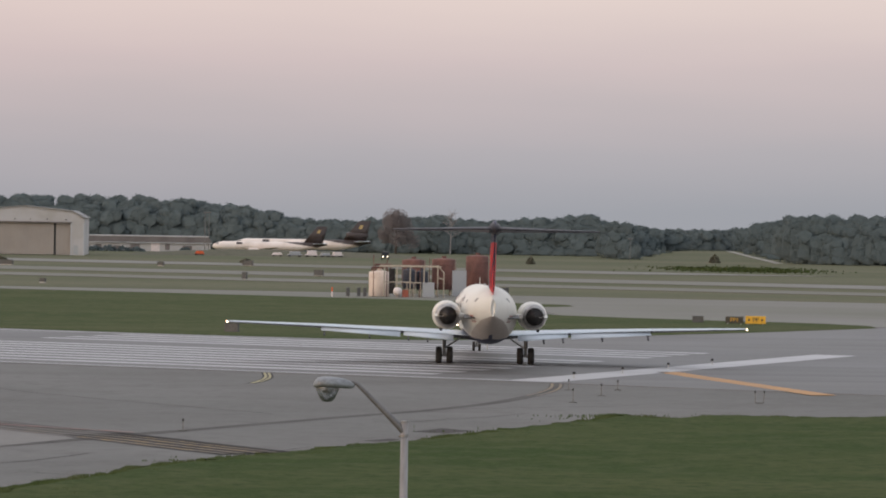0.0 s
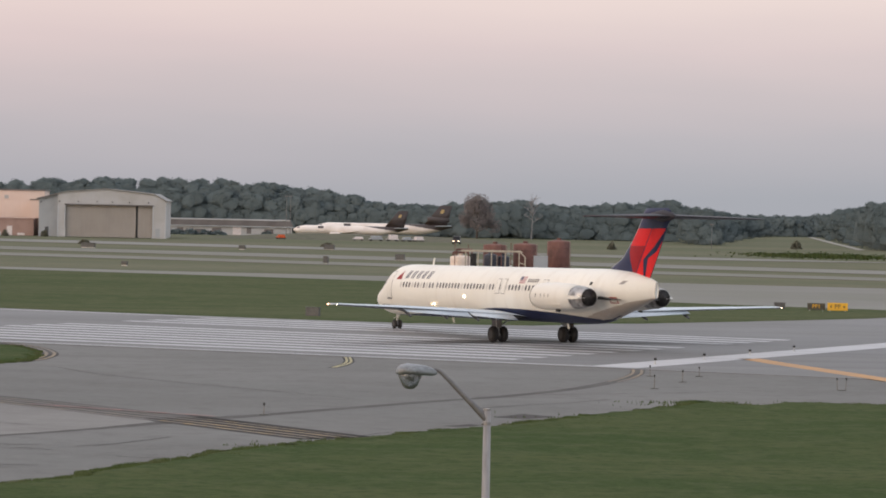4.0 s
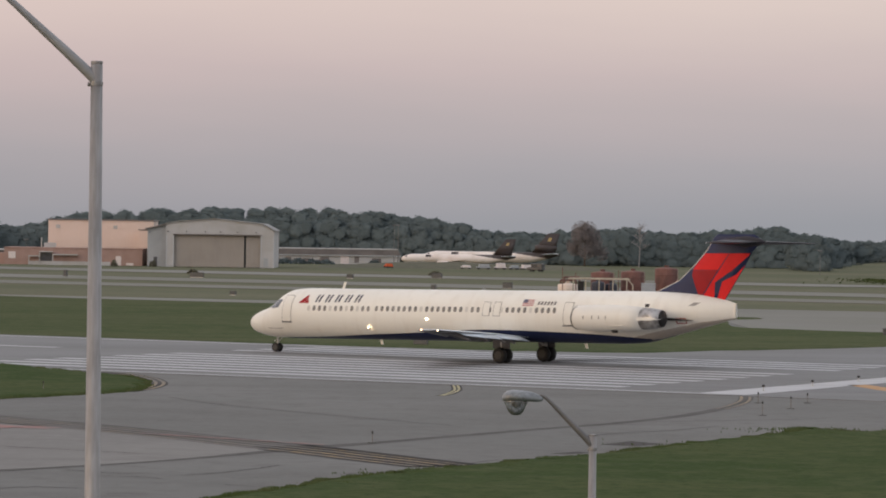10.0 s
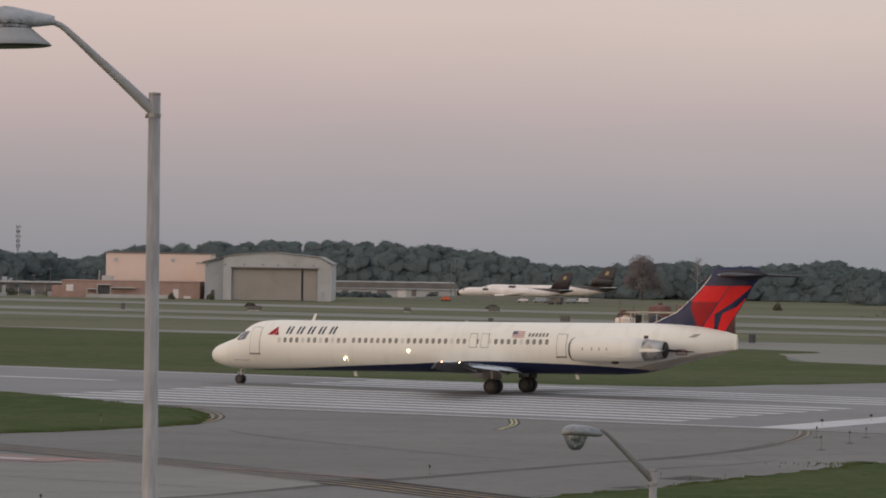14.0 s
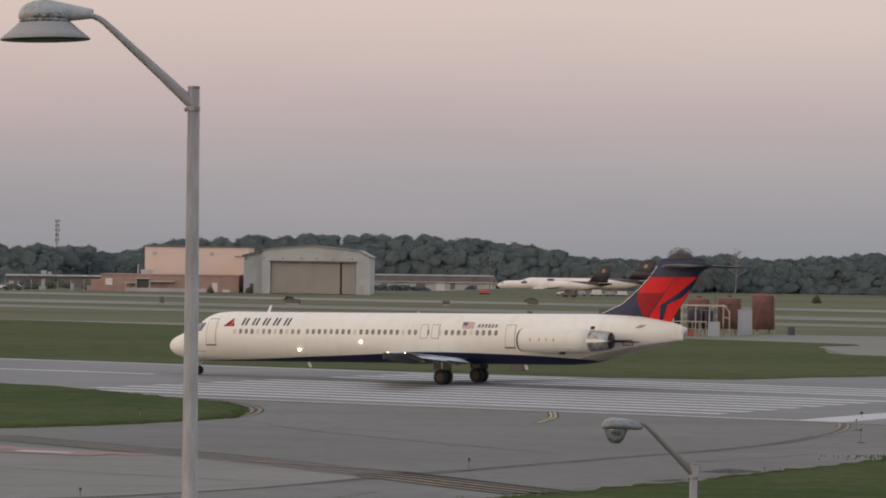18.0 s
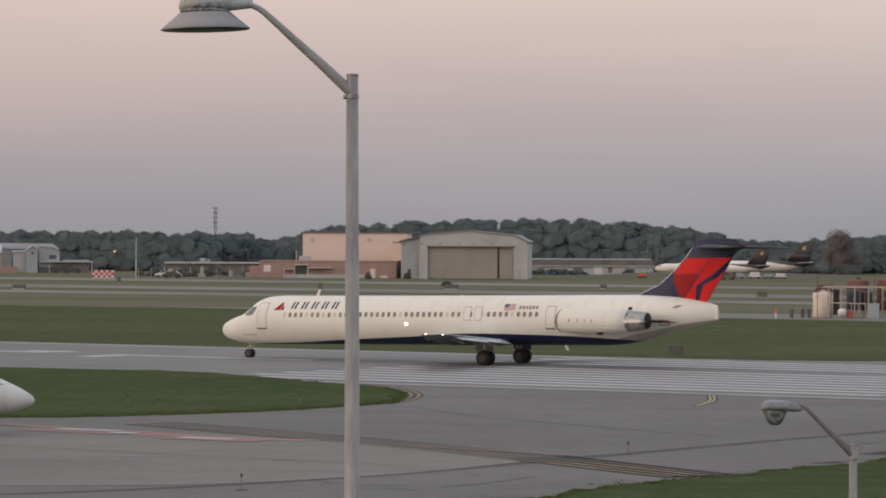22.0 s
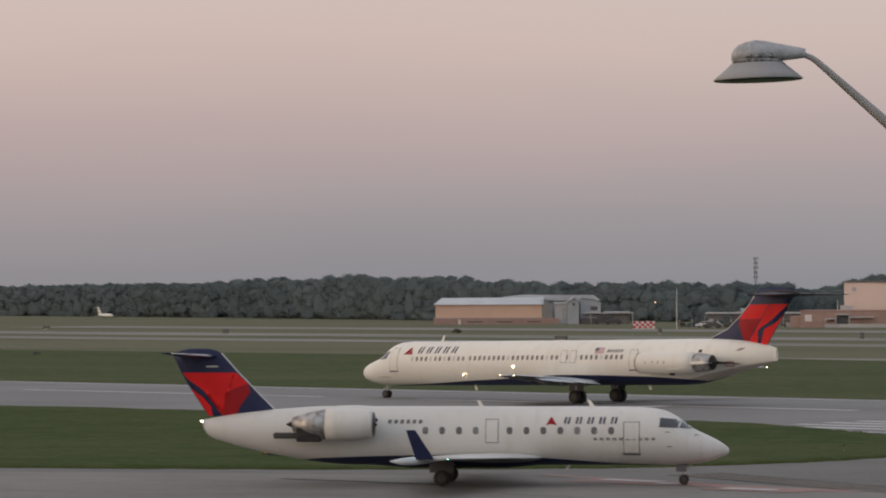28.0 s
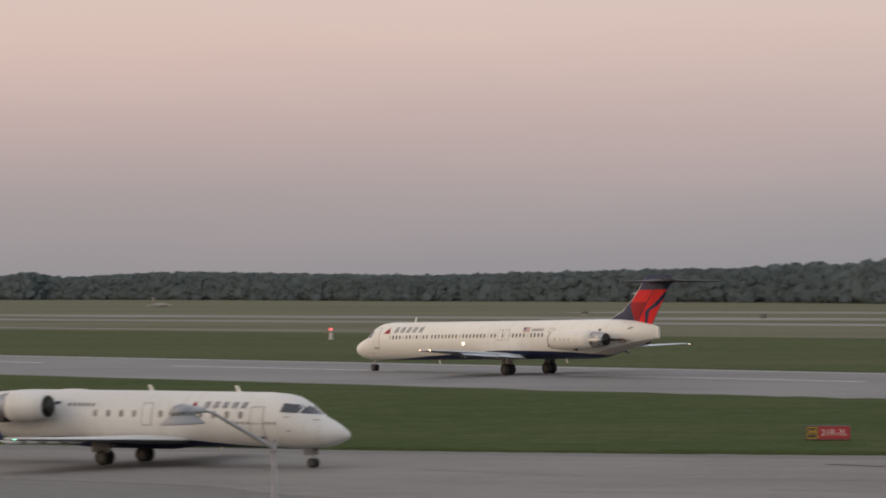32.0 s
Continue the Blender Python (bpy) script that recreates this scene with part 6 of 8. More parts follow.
def runway_sign():
    T = thing("runway_sign", "red and black runway holding sign on short legs in the grass", "sign", pose(-47.7, 179.88, 0.08, 0, 0, 14.5))
    part("cabinet", boxes((-1.17, 1.17, 0.0, 0.22, 0.10, 0.86), bevel=0.015), BOX_GREY, T, "dark sign cabinet")
    part("location_panel", boxes((-1.14, -0.52, -0.012, 0.0, 0.14, 0.82)), SIGN_BLACK, T, "black panel with a yellow frame")
    part("panel_frame", boxes((-1.10, -0.56, -0.018, -0.012, 0.74, 0.78), (-1.10, -0.56, -0.018, -0.012, 0.18, 0.22), (-1.10, -1.06, -0.018, -0.012, 0.22, 0.74), (-0.60, -0.56, -0.018, -0.012, 0.22, 0.74)), SIGN_YELLOW, T)
    part("runway_panel", boxes((-0.51, 1.14, -0.012, 0.0, 0.14, 0.82)), SIGN_RED, T, "red panel")
    letters("letter", "M", 0.42, SIGN_YELLOW, T, -0.83, 0.48, -0.02)
    letters("lettering", "21R-3L", 0.46, SIGN_WHITE, T, 0.31, 0.48, -0.02)
    for x in (-0.95, -0.3, 0.35, 0.95):
        part("leg", boxes((x - 0.03, x + 0.03, 0.08, 0.14, -0.1, 0.1)), STRUT, T)


runway_sign()


def guidance_sign():
    T = thing("taxiway_sign", "yellow taxiway sign with dark writing in the grass", "sign", pose(48.6, 310.5, 0.05, 0, 0, -9))
    part("cabinet", boxes((-0.9, 0.9, 0.0, 0.2, 0.12, 0.80), bevel=0.015), SIGN_YELLOW, T, "yellow sign face")
    letters("lettering", "PP", 0.52, SIGN_BLACK, T, 0.0, 0.46, -0.012)
    for k in (-1, 1):
        part("arrow", prism_bm([(k * 0.72, 0.46), (k * 0.52, 0.58), (k * 0.52, 0.34)], -0.012, 0.0), SIGN_BLACK, T, "dark arrow")
    part("leg", boxes((-0.7, -0.64, 0.06, 0.12, -0.1, 0.12), (0.64, 0.7, 0.06, 0.12, -0.1, 0.12)), STRUT, T)
    T = thing("taxiway_sign", "black taxiway sign with yellow letters in the grass", "sign", pose(46.85, 311.5, 0.05, 0, 0, -9))
    part("cabinet", boxes((-0.8, 0.8, 0.0, 0.2, 0.12, 0.72), bevel=0.015), SIGN_BLACK, T, "dark sign face")
    letters("lettering", "PP1", 0.5, SIGN_YELLOW, T, 0.0, 0.42, -0.012)
    part("leg", boxes((-0.62, -0.56, 0.06, 0.12, -0.14, 0.12), (0.56, 0.62, 0.06, 0.12, -0.14, 0.12)), STRUT, T)


guidance_sign()


def grey_box(at, w, h, d, label, name="equipment_box", turn=0, mat=None):
    T = thing(name, label, name.replace("_", " "), pose(at[0], at[1], 0.0, 0, 0, turn))
    part("cabinet", boxes((-w / 2, w / 2, -d / 2, d / 2, 0.05, h), bevel=0.02), mat or BOX_GREY, T)
    part("lid", boxes((-w / 2 - 0.03, w / 2 + 0.03, -d / 2 - 0.03, d / 2 + 0.03, h, h + 0.04), bevel=0.01), mat or BOX_GREY, T)
    part("foot", boxes((-w / 2 + 0.05, w / 2 - 0.05, -d / 2 + 0.05, d / 2 - 0.05, -0.1, 0.05)), STRUT, T)
    return T


grey_box((1.75, 271.5), 1.15, 0.72, 0.3, "dark back of a runway sign in the grass", "sign_back", -25)
grey_box((44.2, 316), 1.0, 0.62, 0.3, "dark back of a taxiway sign in the grass", "sign_back", -10)
for p, w, h in (((-36, 624), 2.6, 0.8), ((5, 511), 0.7, 1.0), ((17, 551), 1.5, 0.9), ((7, 657), 2.0, 0.9), ((-109, 599), 2.4, 0.7), ((-58, 610), 0.6, 1.1), ((-9, 639), 1.2, 0.7), ((-105, 686), 0.6, 1.0), ((-22, 465), 0.8, 0.5), ((-195, 690), 1.2, 0.9), ((-262, 775), 1.6, 0.7)):
    grey_box(p, w, h, 0.5, "small dark equipment box in the field", "equipment_box", -20)
grey_box((-181.5, 460), 1.15, 0.5, 0.6, "low white equipment box in the grass", "equipment_box", 20, SIGN_WHITE)
grey_box((-158, 463), 1.0, 0.4, 0.5, "low dark equipment box in the grass", "equipment_box", 20)


def edge_light(x, y, h=0.38, label="low runway edge light on a short stem"):
    T = thing("edge_light", label, "airfield light", pose(x, y, 0.0), group="lights along the threshold")
    part("stem", tubes(((0, 0, 0), (0, 0, h - 0.14), 0.035, 0.03), ((0, 0, 0), (0, 0, 0.03), 0.13, 0.12), n=10), STRUT, T)
    part("lens", lathe([(h - 0.14, 0.05), (h - 0.12, 0.09), (h - 0.03, 0.085), (h, 0.03)], "z", 12), SOOT, T, "dark glass lens")
    return T


for p in ((20.9, 200), (24.6, 207.6), (28.3, 215), (32.1, 222.5)):
    edge_light(*p)


WORN_STEM = material("worn_grey_stem", (0.20, 0.18, 0.16), 0.7, vary=[(6, 4, (0.10, 0.09, 0.08), 0.7, 0.42, 0.62)])


def stem_light(x, y, h, heads, label):
    """A frangible approach light: thin stem, base plate, one or two lamp heads."""
    T = thing("approach_light", label, "airfield light", pose(x, y, -0.02), group="approach lights on the pavement")
    part("base_plate", boxes((-0.2, 0.2, -0.12, 0.12, 0, 0.03), bevel=0.01), ASPHALT, T, "flat base plate")
    for k in range(heads):
        o = (k - (heads - 1) / 2) * 0.42
        part("stem", tubes(((o, 0, 0), (o * 1.1, 0, h), 0.022, 0.016), n=8), WORN_STEM, T)
        part("lamp", lathe([(h - 0.05, 0.02), (h, 0.042), (h + 0.07, 0.045), (h + 0.085, 0.025)], "z", 12, (o * 1.1, 0, 0)), HUB, T, "small lamp head")
    return T


for x, y, h, n in ((18.1, 173.4, 0.62, 1), (20.3, 180.5, 0.55, 1), (19.2, 186.3, 0.5, 1), (21.9, 186.9, 0.45, 1), (27.7, 175.1, 0.55, 2)):
    stem_light(x, y, h, n, "thin approach light on a short stem")
stem_light(-1.0, 146.6, 0.42, 1, "thin taxiway marker on a short stem")
for p in ((-14.5, 123.5), (-25, 120.5), (-18.9, 187.5), (-25.5, 180.5), (-27.8, 185), (-36, 178)):
    stem_light(p[0], p[1], 0.5, 1, "thin taxiway light on a short stem")


def marker_post():
    T = thing("marker_post", "white marker post with a lit red lamp in the grass", "marker", pose(-197.5, 469, 0))
    part("post", tubes(((0, 0, -0.1), (0, 0, 1.0), 0.22, 0.2), n=12), SIGN_WHITE, T, "white post")
    part("top", lathe([(1.42, 0.1), (1.46, 0.16), (1.58, 0.17), (1.74, 0.11), (1.8, 0.03)], "z", 14), LAMP_RED, T, "lit red lamp")
    part("neck", tubes(((0, 0, 1.0), (0, 0, 1.44), 0.1, 0.1)), STRUT, T)


marker_post()


# ---------------------------------------------------------------- buildings beyond the field
TAN = material("tan_metal_siding", (0.70, 0.56, 0.48), 0.6, vary=[(0.25, 4, (0.65, 0.51, 0.43), 0.6, 0.42, 0.65), (1.2, 4, (0.74, 0.60, 0.51), 0.4, 0.45, 0.7, (4, 4, 0.2))], bump=0.1)
PALE_TAN = material("pale_hangar_siding", (0.45, 0.45, 0.455), 0.6, vary=[(0.2, 4, (0.34, 0.325, 0.30), 0.6, 0.42, 0.65), (1.5, 4, (0.43, 0.41, 0.385), 0.5, 0.45, 0.7, (4, 4, 0.2))], bump=0.1)
DOORPANEL = material("hangar_door_panel", (0.335, 0.305, 0.275), 0.6, vary=[(0.3, 4, (0.29, 0.262, 0.235), 0.6, 0.42, 0.65), (1.5, 4, (0.36, 0.33, 0.3), 0.5, 0.45, 0.7, (4, 4, 0.15))])
SALMON = material("orange_tan_siding", (0.66, 0.44, 0.33), 0.6, vary=[(0.25, 4, (0.60, 0.39, 0.29), 0.6, 0.42, 0.65), (1.5, 4, (0.70, 0.48, 0.37), 0.4, 0.45, 0.7, (4, 1, 0.3))])
ROOF = material("pale_metal_roof", (0.48, 0.50, 0.52), 0.45, 0.2, vary=[(0.2, 4, (0.38, 0.40, 0.42), 0.6, 0.42, 0.65), (1.5, 3, (0.52, 0.53, 0.55), 0.5, 0.45, 0.7, (5, 0.2, 1))])
DARKROOF = material("brown_grey_roof", (0.17, 0.155, 0.15), 0.8, vary=[(0.3, 4, (0.12, 0.11, 0.105), 0.7, 0.42, 0.65)])
BRICKM = material("red_brown_brick", (0.36, 0.245, 0.21), 0.85, vary=[(0.6, 4, (0.29, 0.19, 0.16), 0.6, 0.42, 0.65), (6, 4, (0.39, 0.26, 0.22), 0.5, 0.45, 0.7, (1, 1, 4))], bump=0.2)
DULL_GREY = material("dull_grey_siding", (0.24, 0.235, 0.225), 0.7, vary=[(0.4, 4, (0.18, 0.175, 0.17), 0.6, 0.42, 0.65)])
GREYWALL = material("blue_grey_siding", (0.36, 0.38, 0.40), 0.6, vary=[(0.3, 4, (0.27, 0.29, 0.31), 0.6, 0.42, 0.65)])
DARKGLASS = material("dark_opening", (0.085, 0.085, 0.088), 0.3, vary=[(1, 3, (0.09, 0.09, 0.09), 0.6, 0.4, 0.6)])


def prism(name, outline, y0, y1, mat, parent, label=""):
    """A body with an outline in x and z, running from y0 to y1."""
    bm = bmesh.new()
    a = [bm.verts.new((x, y0, z)) for x, z in outline]
    b = [bm.verts.new((x, y1, z)) for x, z in outline]
    bm.faces.new(a)
    bm.faces.new(b[::-1])
    n = len(a)
    for i in range(n):
        bm.faces.new((a[i], b[i], b[(i + 1) % n], a[(i + 1) % n]))
    bmesh.ops.recalc_face_normals(bm, faces=bm.faces)
    return part(name, bm, mat, parent, label)


def hangar():
    # local x along the front, local y backwards
    T = thing("hangar", "pale grey metal aircraft hangar with tall sliding doors", "hangar", pose(-52.5, 788.5, 0, 0, 0, 0))
    W, H = 24.2, ((0, 9.55), (2.2, 10.05), (10.9, 10.72), (21.6, 9.7), (24.2, 8.15))
    d0, d1 = 1.75, 21.2
    prof = [(0, -0.1), (d0, -0.1), (d0, 7.1), (d1, 7.1), (d1, -0.1), (W, -0.1)] + [p for p in H[::-1]]
    prism("front_wall", prof, 0, 0.5, PALE_TAN, T, "pale ribbed metal front")
    prism("body", [(0.1, -0.1), (W - 0.1, -0.1)] + [(min(max(x, 0.1), W - 0.1), z - 0.02) for x, z in H[::-1]], 1.6, 34, PALE_TAN, T, "pale ribbed metal walls")
    bm = bmesh.new()
    for (x0, z0), (x1, z1) in zip(H, H[1:]):
        x0, x1 = (x0 - 0.25 if x0 == 0 else x0), (x1 + 0.25 if x1 == W else x1)
        v = [bm.verts.new(p) for p in ((x0, -0.3, z0), (x1, -0.3, z1), (x1, 34.3, z1), (x0, 34.3, z0))]
        u = [bm.verts.new(p) for p in ((x0, -0.3, z0 + 0.2), (x1, -0.3, z1 + 0.2), (x1, 34.3, z1 + 0.2), (x0, 34.3, z0 + 0.2))]
        bm.faces.new(v)
        bm.faces.new(u[::-1])
        for i in range(4):
            bm.faces.new((v[i], v[(i + 1) % 4], u[(i + 1) % 4], u[i]))
    bmesh.ops.recalc_face_normals(bm, faces=bm.faces)
    part("roof", bm, DULL_GREY, T, "dull grey metal roof")
    # dark bar paints the shadow line that the header casts over the doors
    part("door_head", boxes((d0 - 0.2, d1 + 0.2, -0.28, 0.0, 7.1, 7.36), bevel=0.02), DARKROOF, T, "dark bar for the shadow line above the doors")
    for k in range(6):
        x = d0 + 3.24 * k
        y = 0.55 + 0.08 * (k % 2)
        leaf = part("door_leaf", boxes((x, x + (3.24 if k != 4 else 2.75), y, y + 0.18, 0.0, 7.08), bevel=0.01), DOORPANEL, T, "sliding hangar door leaf")
        for j in range(4):
            part("rib", boxes((x + 0.5 + 0.72 * j, x + 0.56 + 0.72 * j, y - 0.05, y, 0.1, 7.0)), DOORPANEL, leaf)
    # dark sheet behind the slot stands for the shade inside it
    part("door_gap", boxes((d0 + 15.7, d0 + 16.25, 1.35, 1.5, 0.0, 7.05)), DARKGLASS, T, "dark sheet for the shade in the gap between door leaves")
    # row of small dark vents along the front
    for x in (0.4, 4.6, 8.8, 12.2, 16.0, 20.2):
        part("wall_lamp", boxes((x - 0.16, x + 0.16, -0.25, 0.0, 7.75, 8.0), bevel=0.02), DARKGLASS, T, "small dark vent in the front wall")
    for k in range(9):
        x = 2.2 + 2.5 * k
        part("seam", boxes((x - 0.03, x + 0.03, -0.02, 0.0, 7.4, np.interp(x, [p[0] for p in H], [p[1] for p in H]) - 0.1)), PALE_TAN, T)
    for x0, x1 in ((0.0, 0.22), (1.5, 1.75), (d1, d1 + 0.25), (W - 0.22, W)):
        part("corner_trim", boxes((x0, x1, -0.08, 0.0, -0.1, 7.1)), ROOF, T)
    part("wall_panel", boxes((21.9, 22.9, -0.03, 0.0, 0.1, 2.1)), GREYWALL, T, "grey door in the front wall")
    # lower side bay that runs back on one side, with a roof sloping outwards
    bay = prism("side_bay", [(-4.3, -0.1), (-0.02, -0.1), (-0.02, 9.4), (-4.3, 8.25)], 2.0, 30, GREYWALL, T, "pale grey side bay")
    part("bay_roof", prism_bm([(-4.8, 8.15), (0.15, 9.45), (0.15, 9.75), (-4.8, 8.5)], 1.4, 30.4), DARKROOF, bay, "dark sloping roof edge")
    part("bay_door", boxes((-2.9, -2.1, 1.94, 2.0, 0, 2.1)), DARKGLASS, bay, "dark side door")
    part("bay_lamp", boxes((-4.0, -3.7, 1.85, 2.0, 7.5, 7.75)), DARKGLASS, bay)
    for k in range(3):
        part("bay_rib", boxes((-3.6 + 1.2 * k, -3.54 + 1.2 * k, 1.96, 2.0, 0.0, 8.1 + 0.3 * k)), GREYWALL, bay)


hangar()


def tall_shed():
    T = thing("warehouse", "tall tan metal-clad warehouse behind a brick annex", "building", pose(-81.3, 812, 0, 0, 0, 1.5))
    part("wall", boxes((0, 24.2, 0, 26, -0.1, 10.1)), TAN, T, "tan ribbed siding")
    part("roof_edge", boxes((-0.2, 24.4, -0.2, 26.2, 10.1, 10.4)), DARKROOF, T, "dark roof edge")
    for k in range(11):
        part("rib", boxes((0.4 + 2.08 * k, 0.46 + 2.08 * k, -0.025, 0.0, 0.0, 10.05)), TAN, T)
    part("vent", boxes((1.8, 2.7, -0.15, 0.0, 8.2, 9.0)), PALE_TAN, T, "small wall vent")
    part("vent", boxes((15.0, 15.9, -0.15, 0.0, 8.2, 9.0)), PALE_TAN, T, "small wall vent")
    T = thing("brick_annex", "low flat-roofed red brick annex with white doors", "building", pose(-89.4, 794, 0, 0, 0, 0.5))
    part("wall", boxes((0, 31.2, 0, 16, -0.1, 3.65)), BRICKM, T, "red-brown brick walls")
    part("roof_edge", boxes((-0.15, 31.35, -0.15, 16.1, 3.65, 3.85)), BRICKM, T)
    part("end_wall", boxes((-2.4, 0.0, 1, 10, -0.1, 2.5)), BRICKM, T, "lower brick end wall")
    for x, w, h in ((25.2, 1.2, 2.1), (27.6, 1.6, 0.55)):
        part("door", boxes((x, x + w, -0.05, 0.02, 0.0, h)), SIGN_WHITE, T, "white door")
    part("wall_panel", boxes((1.0, 2.6, -0.08, 0.02, 1.3, 2.8)), SIGN_WHITE, T, "white panel on the wall")
    # stepped entrance canopy on a pale frame
    for x0, x1, z in ((5.6, 8.0, 1.75), (8.0, 11.0, 2.75), (11.0, 16.6, 2.1)):
        c = part("canopy", boxes((x0, x1, -1.4, 0.05, z, z + 0.24), bevel=0.02), PALE_TAN, T, "pale flat canopy")
        part("recess", boxes((x0 + 0.2, x1 - 0.2, -0.06, 0.02, 0.1, z - 0.05)), DARKGLASS if x0 == 8.0 else BRICKM, c, "recess under the canopy")
        part("post", boxes((x0, x0 + 0.22, -1.3, -1.1, -0.1, z)), PALE_TAN, c)
    part("kerb_wall", boxes((5.6, 24.0, -1.2, -0.9, -0.1, 0.75)), PALE_TAN, T, "low pale wall before the annex")
    part("roof_unit", boxes((8.6, 11.2, 4, 6, 3.75, 4.9), bevel=0.03), PALE_TAN, T, "pale roof unit")
    part("vent_pipe", tubes(((8.0, 4.5, 3.7), (8.0, 4.5, 6.1), 0.12, 0.1), n=8), STRUT, T, "thin vent pipe")
    part("roof_hatch", boxes((20.0, 21.2, 3, 4, 3.8, 4.1)), DARKROOF, T)
    # separate block stands in for the end wall of the warehouse
    T = thing("outbuilding", "narrow tan block for the warehouse's end wall beside the hangar", "building", pose(-59.0, 812, 0))
    part("wall", boxes((-1.1, 1.4, -3, 0, -0.1, 8.0)), TAN, T, "tan siding")
    part("roof", boxes((-1.3, 1.5, -3.2, 0.1, 8.0, 8.2)), DARKROOF, T, "dark roof edge")


def blob_bush(x, y, r, h, n=160, seed=4, leaf=None):
    rng = np.random.default_rng(seed)
    bm = bmesh.new()
    for k in range(n):
        v = rng.normal(0, 1, 3)
        v /= np.linalg.norm(v)
        p = Vector((x + v[0] * r * rng.uniform(0.5, 1.05), y + v[1] * r * rng.uniform(0.5, 1.05), 0.1 + abs(v[2]) * h * rng.uniform(0.35, 1.0)))
        s = rng.uniform(0.12, 0.3) * (leaf or r)
        a, b = Vector(rng.normal(0, 1, 3)).normalized() * s, Vector(rng.normal(0, 1, 3)).normalized() * s
        bm.faces.new([bm.verts.new(p - a - b), bm.verts.new(p + a - b), bm.verts.new(p + a + b), bm.verts.new(p - a + b)])
    return bm


tall_shed()


def long_terminal():
    T = thing("low_terminal", "long low building with a brown roof and a white door", "building", pose(-33.2, 905, 0, 0, 0, 3))
    part("wall", boxes((0, 33.2, 0, 14, -0.1, 2.3)), PALE_TAN, T, "pale weathered wall")
    prism("roof", [(-0.4, 2.2), (33.6, 2.2), (32.8, 3.7), (1.6, 3.9)], -0.4, 14.4, DARKROOF, T, "low brown-grey roof")
    part("ridge_cap", boxes((1.6, 32.8, -0.5, 14.4, 3.7, 3.95)), PALE_TAN, T, "pale roof ridge")
    part("fascia", boxes((-0.4, 33.6, -0.5, -0.4, 2.05, 2.25)), ROOF, T, "pale roof edge")
    for x, w, h in ((1.2, 1.0, 1.1), (3.6, 1.6, 1.3), (8.2, 2.0, 1.0), (12.6, 2.4, 1.4), (21.5, 1.2, 1.6), (26.0, 2.4, 1.2)):
        part("opening", boxes((x, x + w, -0.05, 0.02, 0.3, 0.3 + h)), DARKROOF, T, "dull dark opening")
    part("white_door", boxes((17.9, 20.1, -0.08, 0.02, -0.05, 2.1)), SIGN_WHITE, T, "white roller door")
    for k, (x, y, r, h) in enumerate(((-29.5, 893, 2.2, 1.3), (-25.8, 893, 2.4, 1.5), (-22.0, 893, 2.2, 1.25), (-18.6, 893, 2.0, 1.1), (-6.5, 896, 1.6, 1.2))):
        B = thing("hedge", "dark clipped hedge before the low building", "hedge", pose(x, y, -0.05), group="hedges before the low building")
        part("foliage", blob_bush(0, 0, r, h, 260, 50 + k, 0.9), LEAVES, B)


long_terminal()


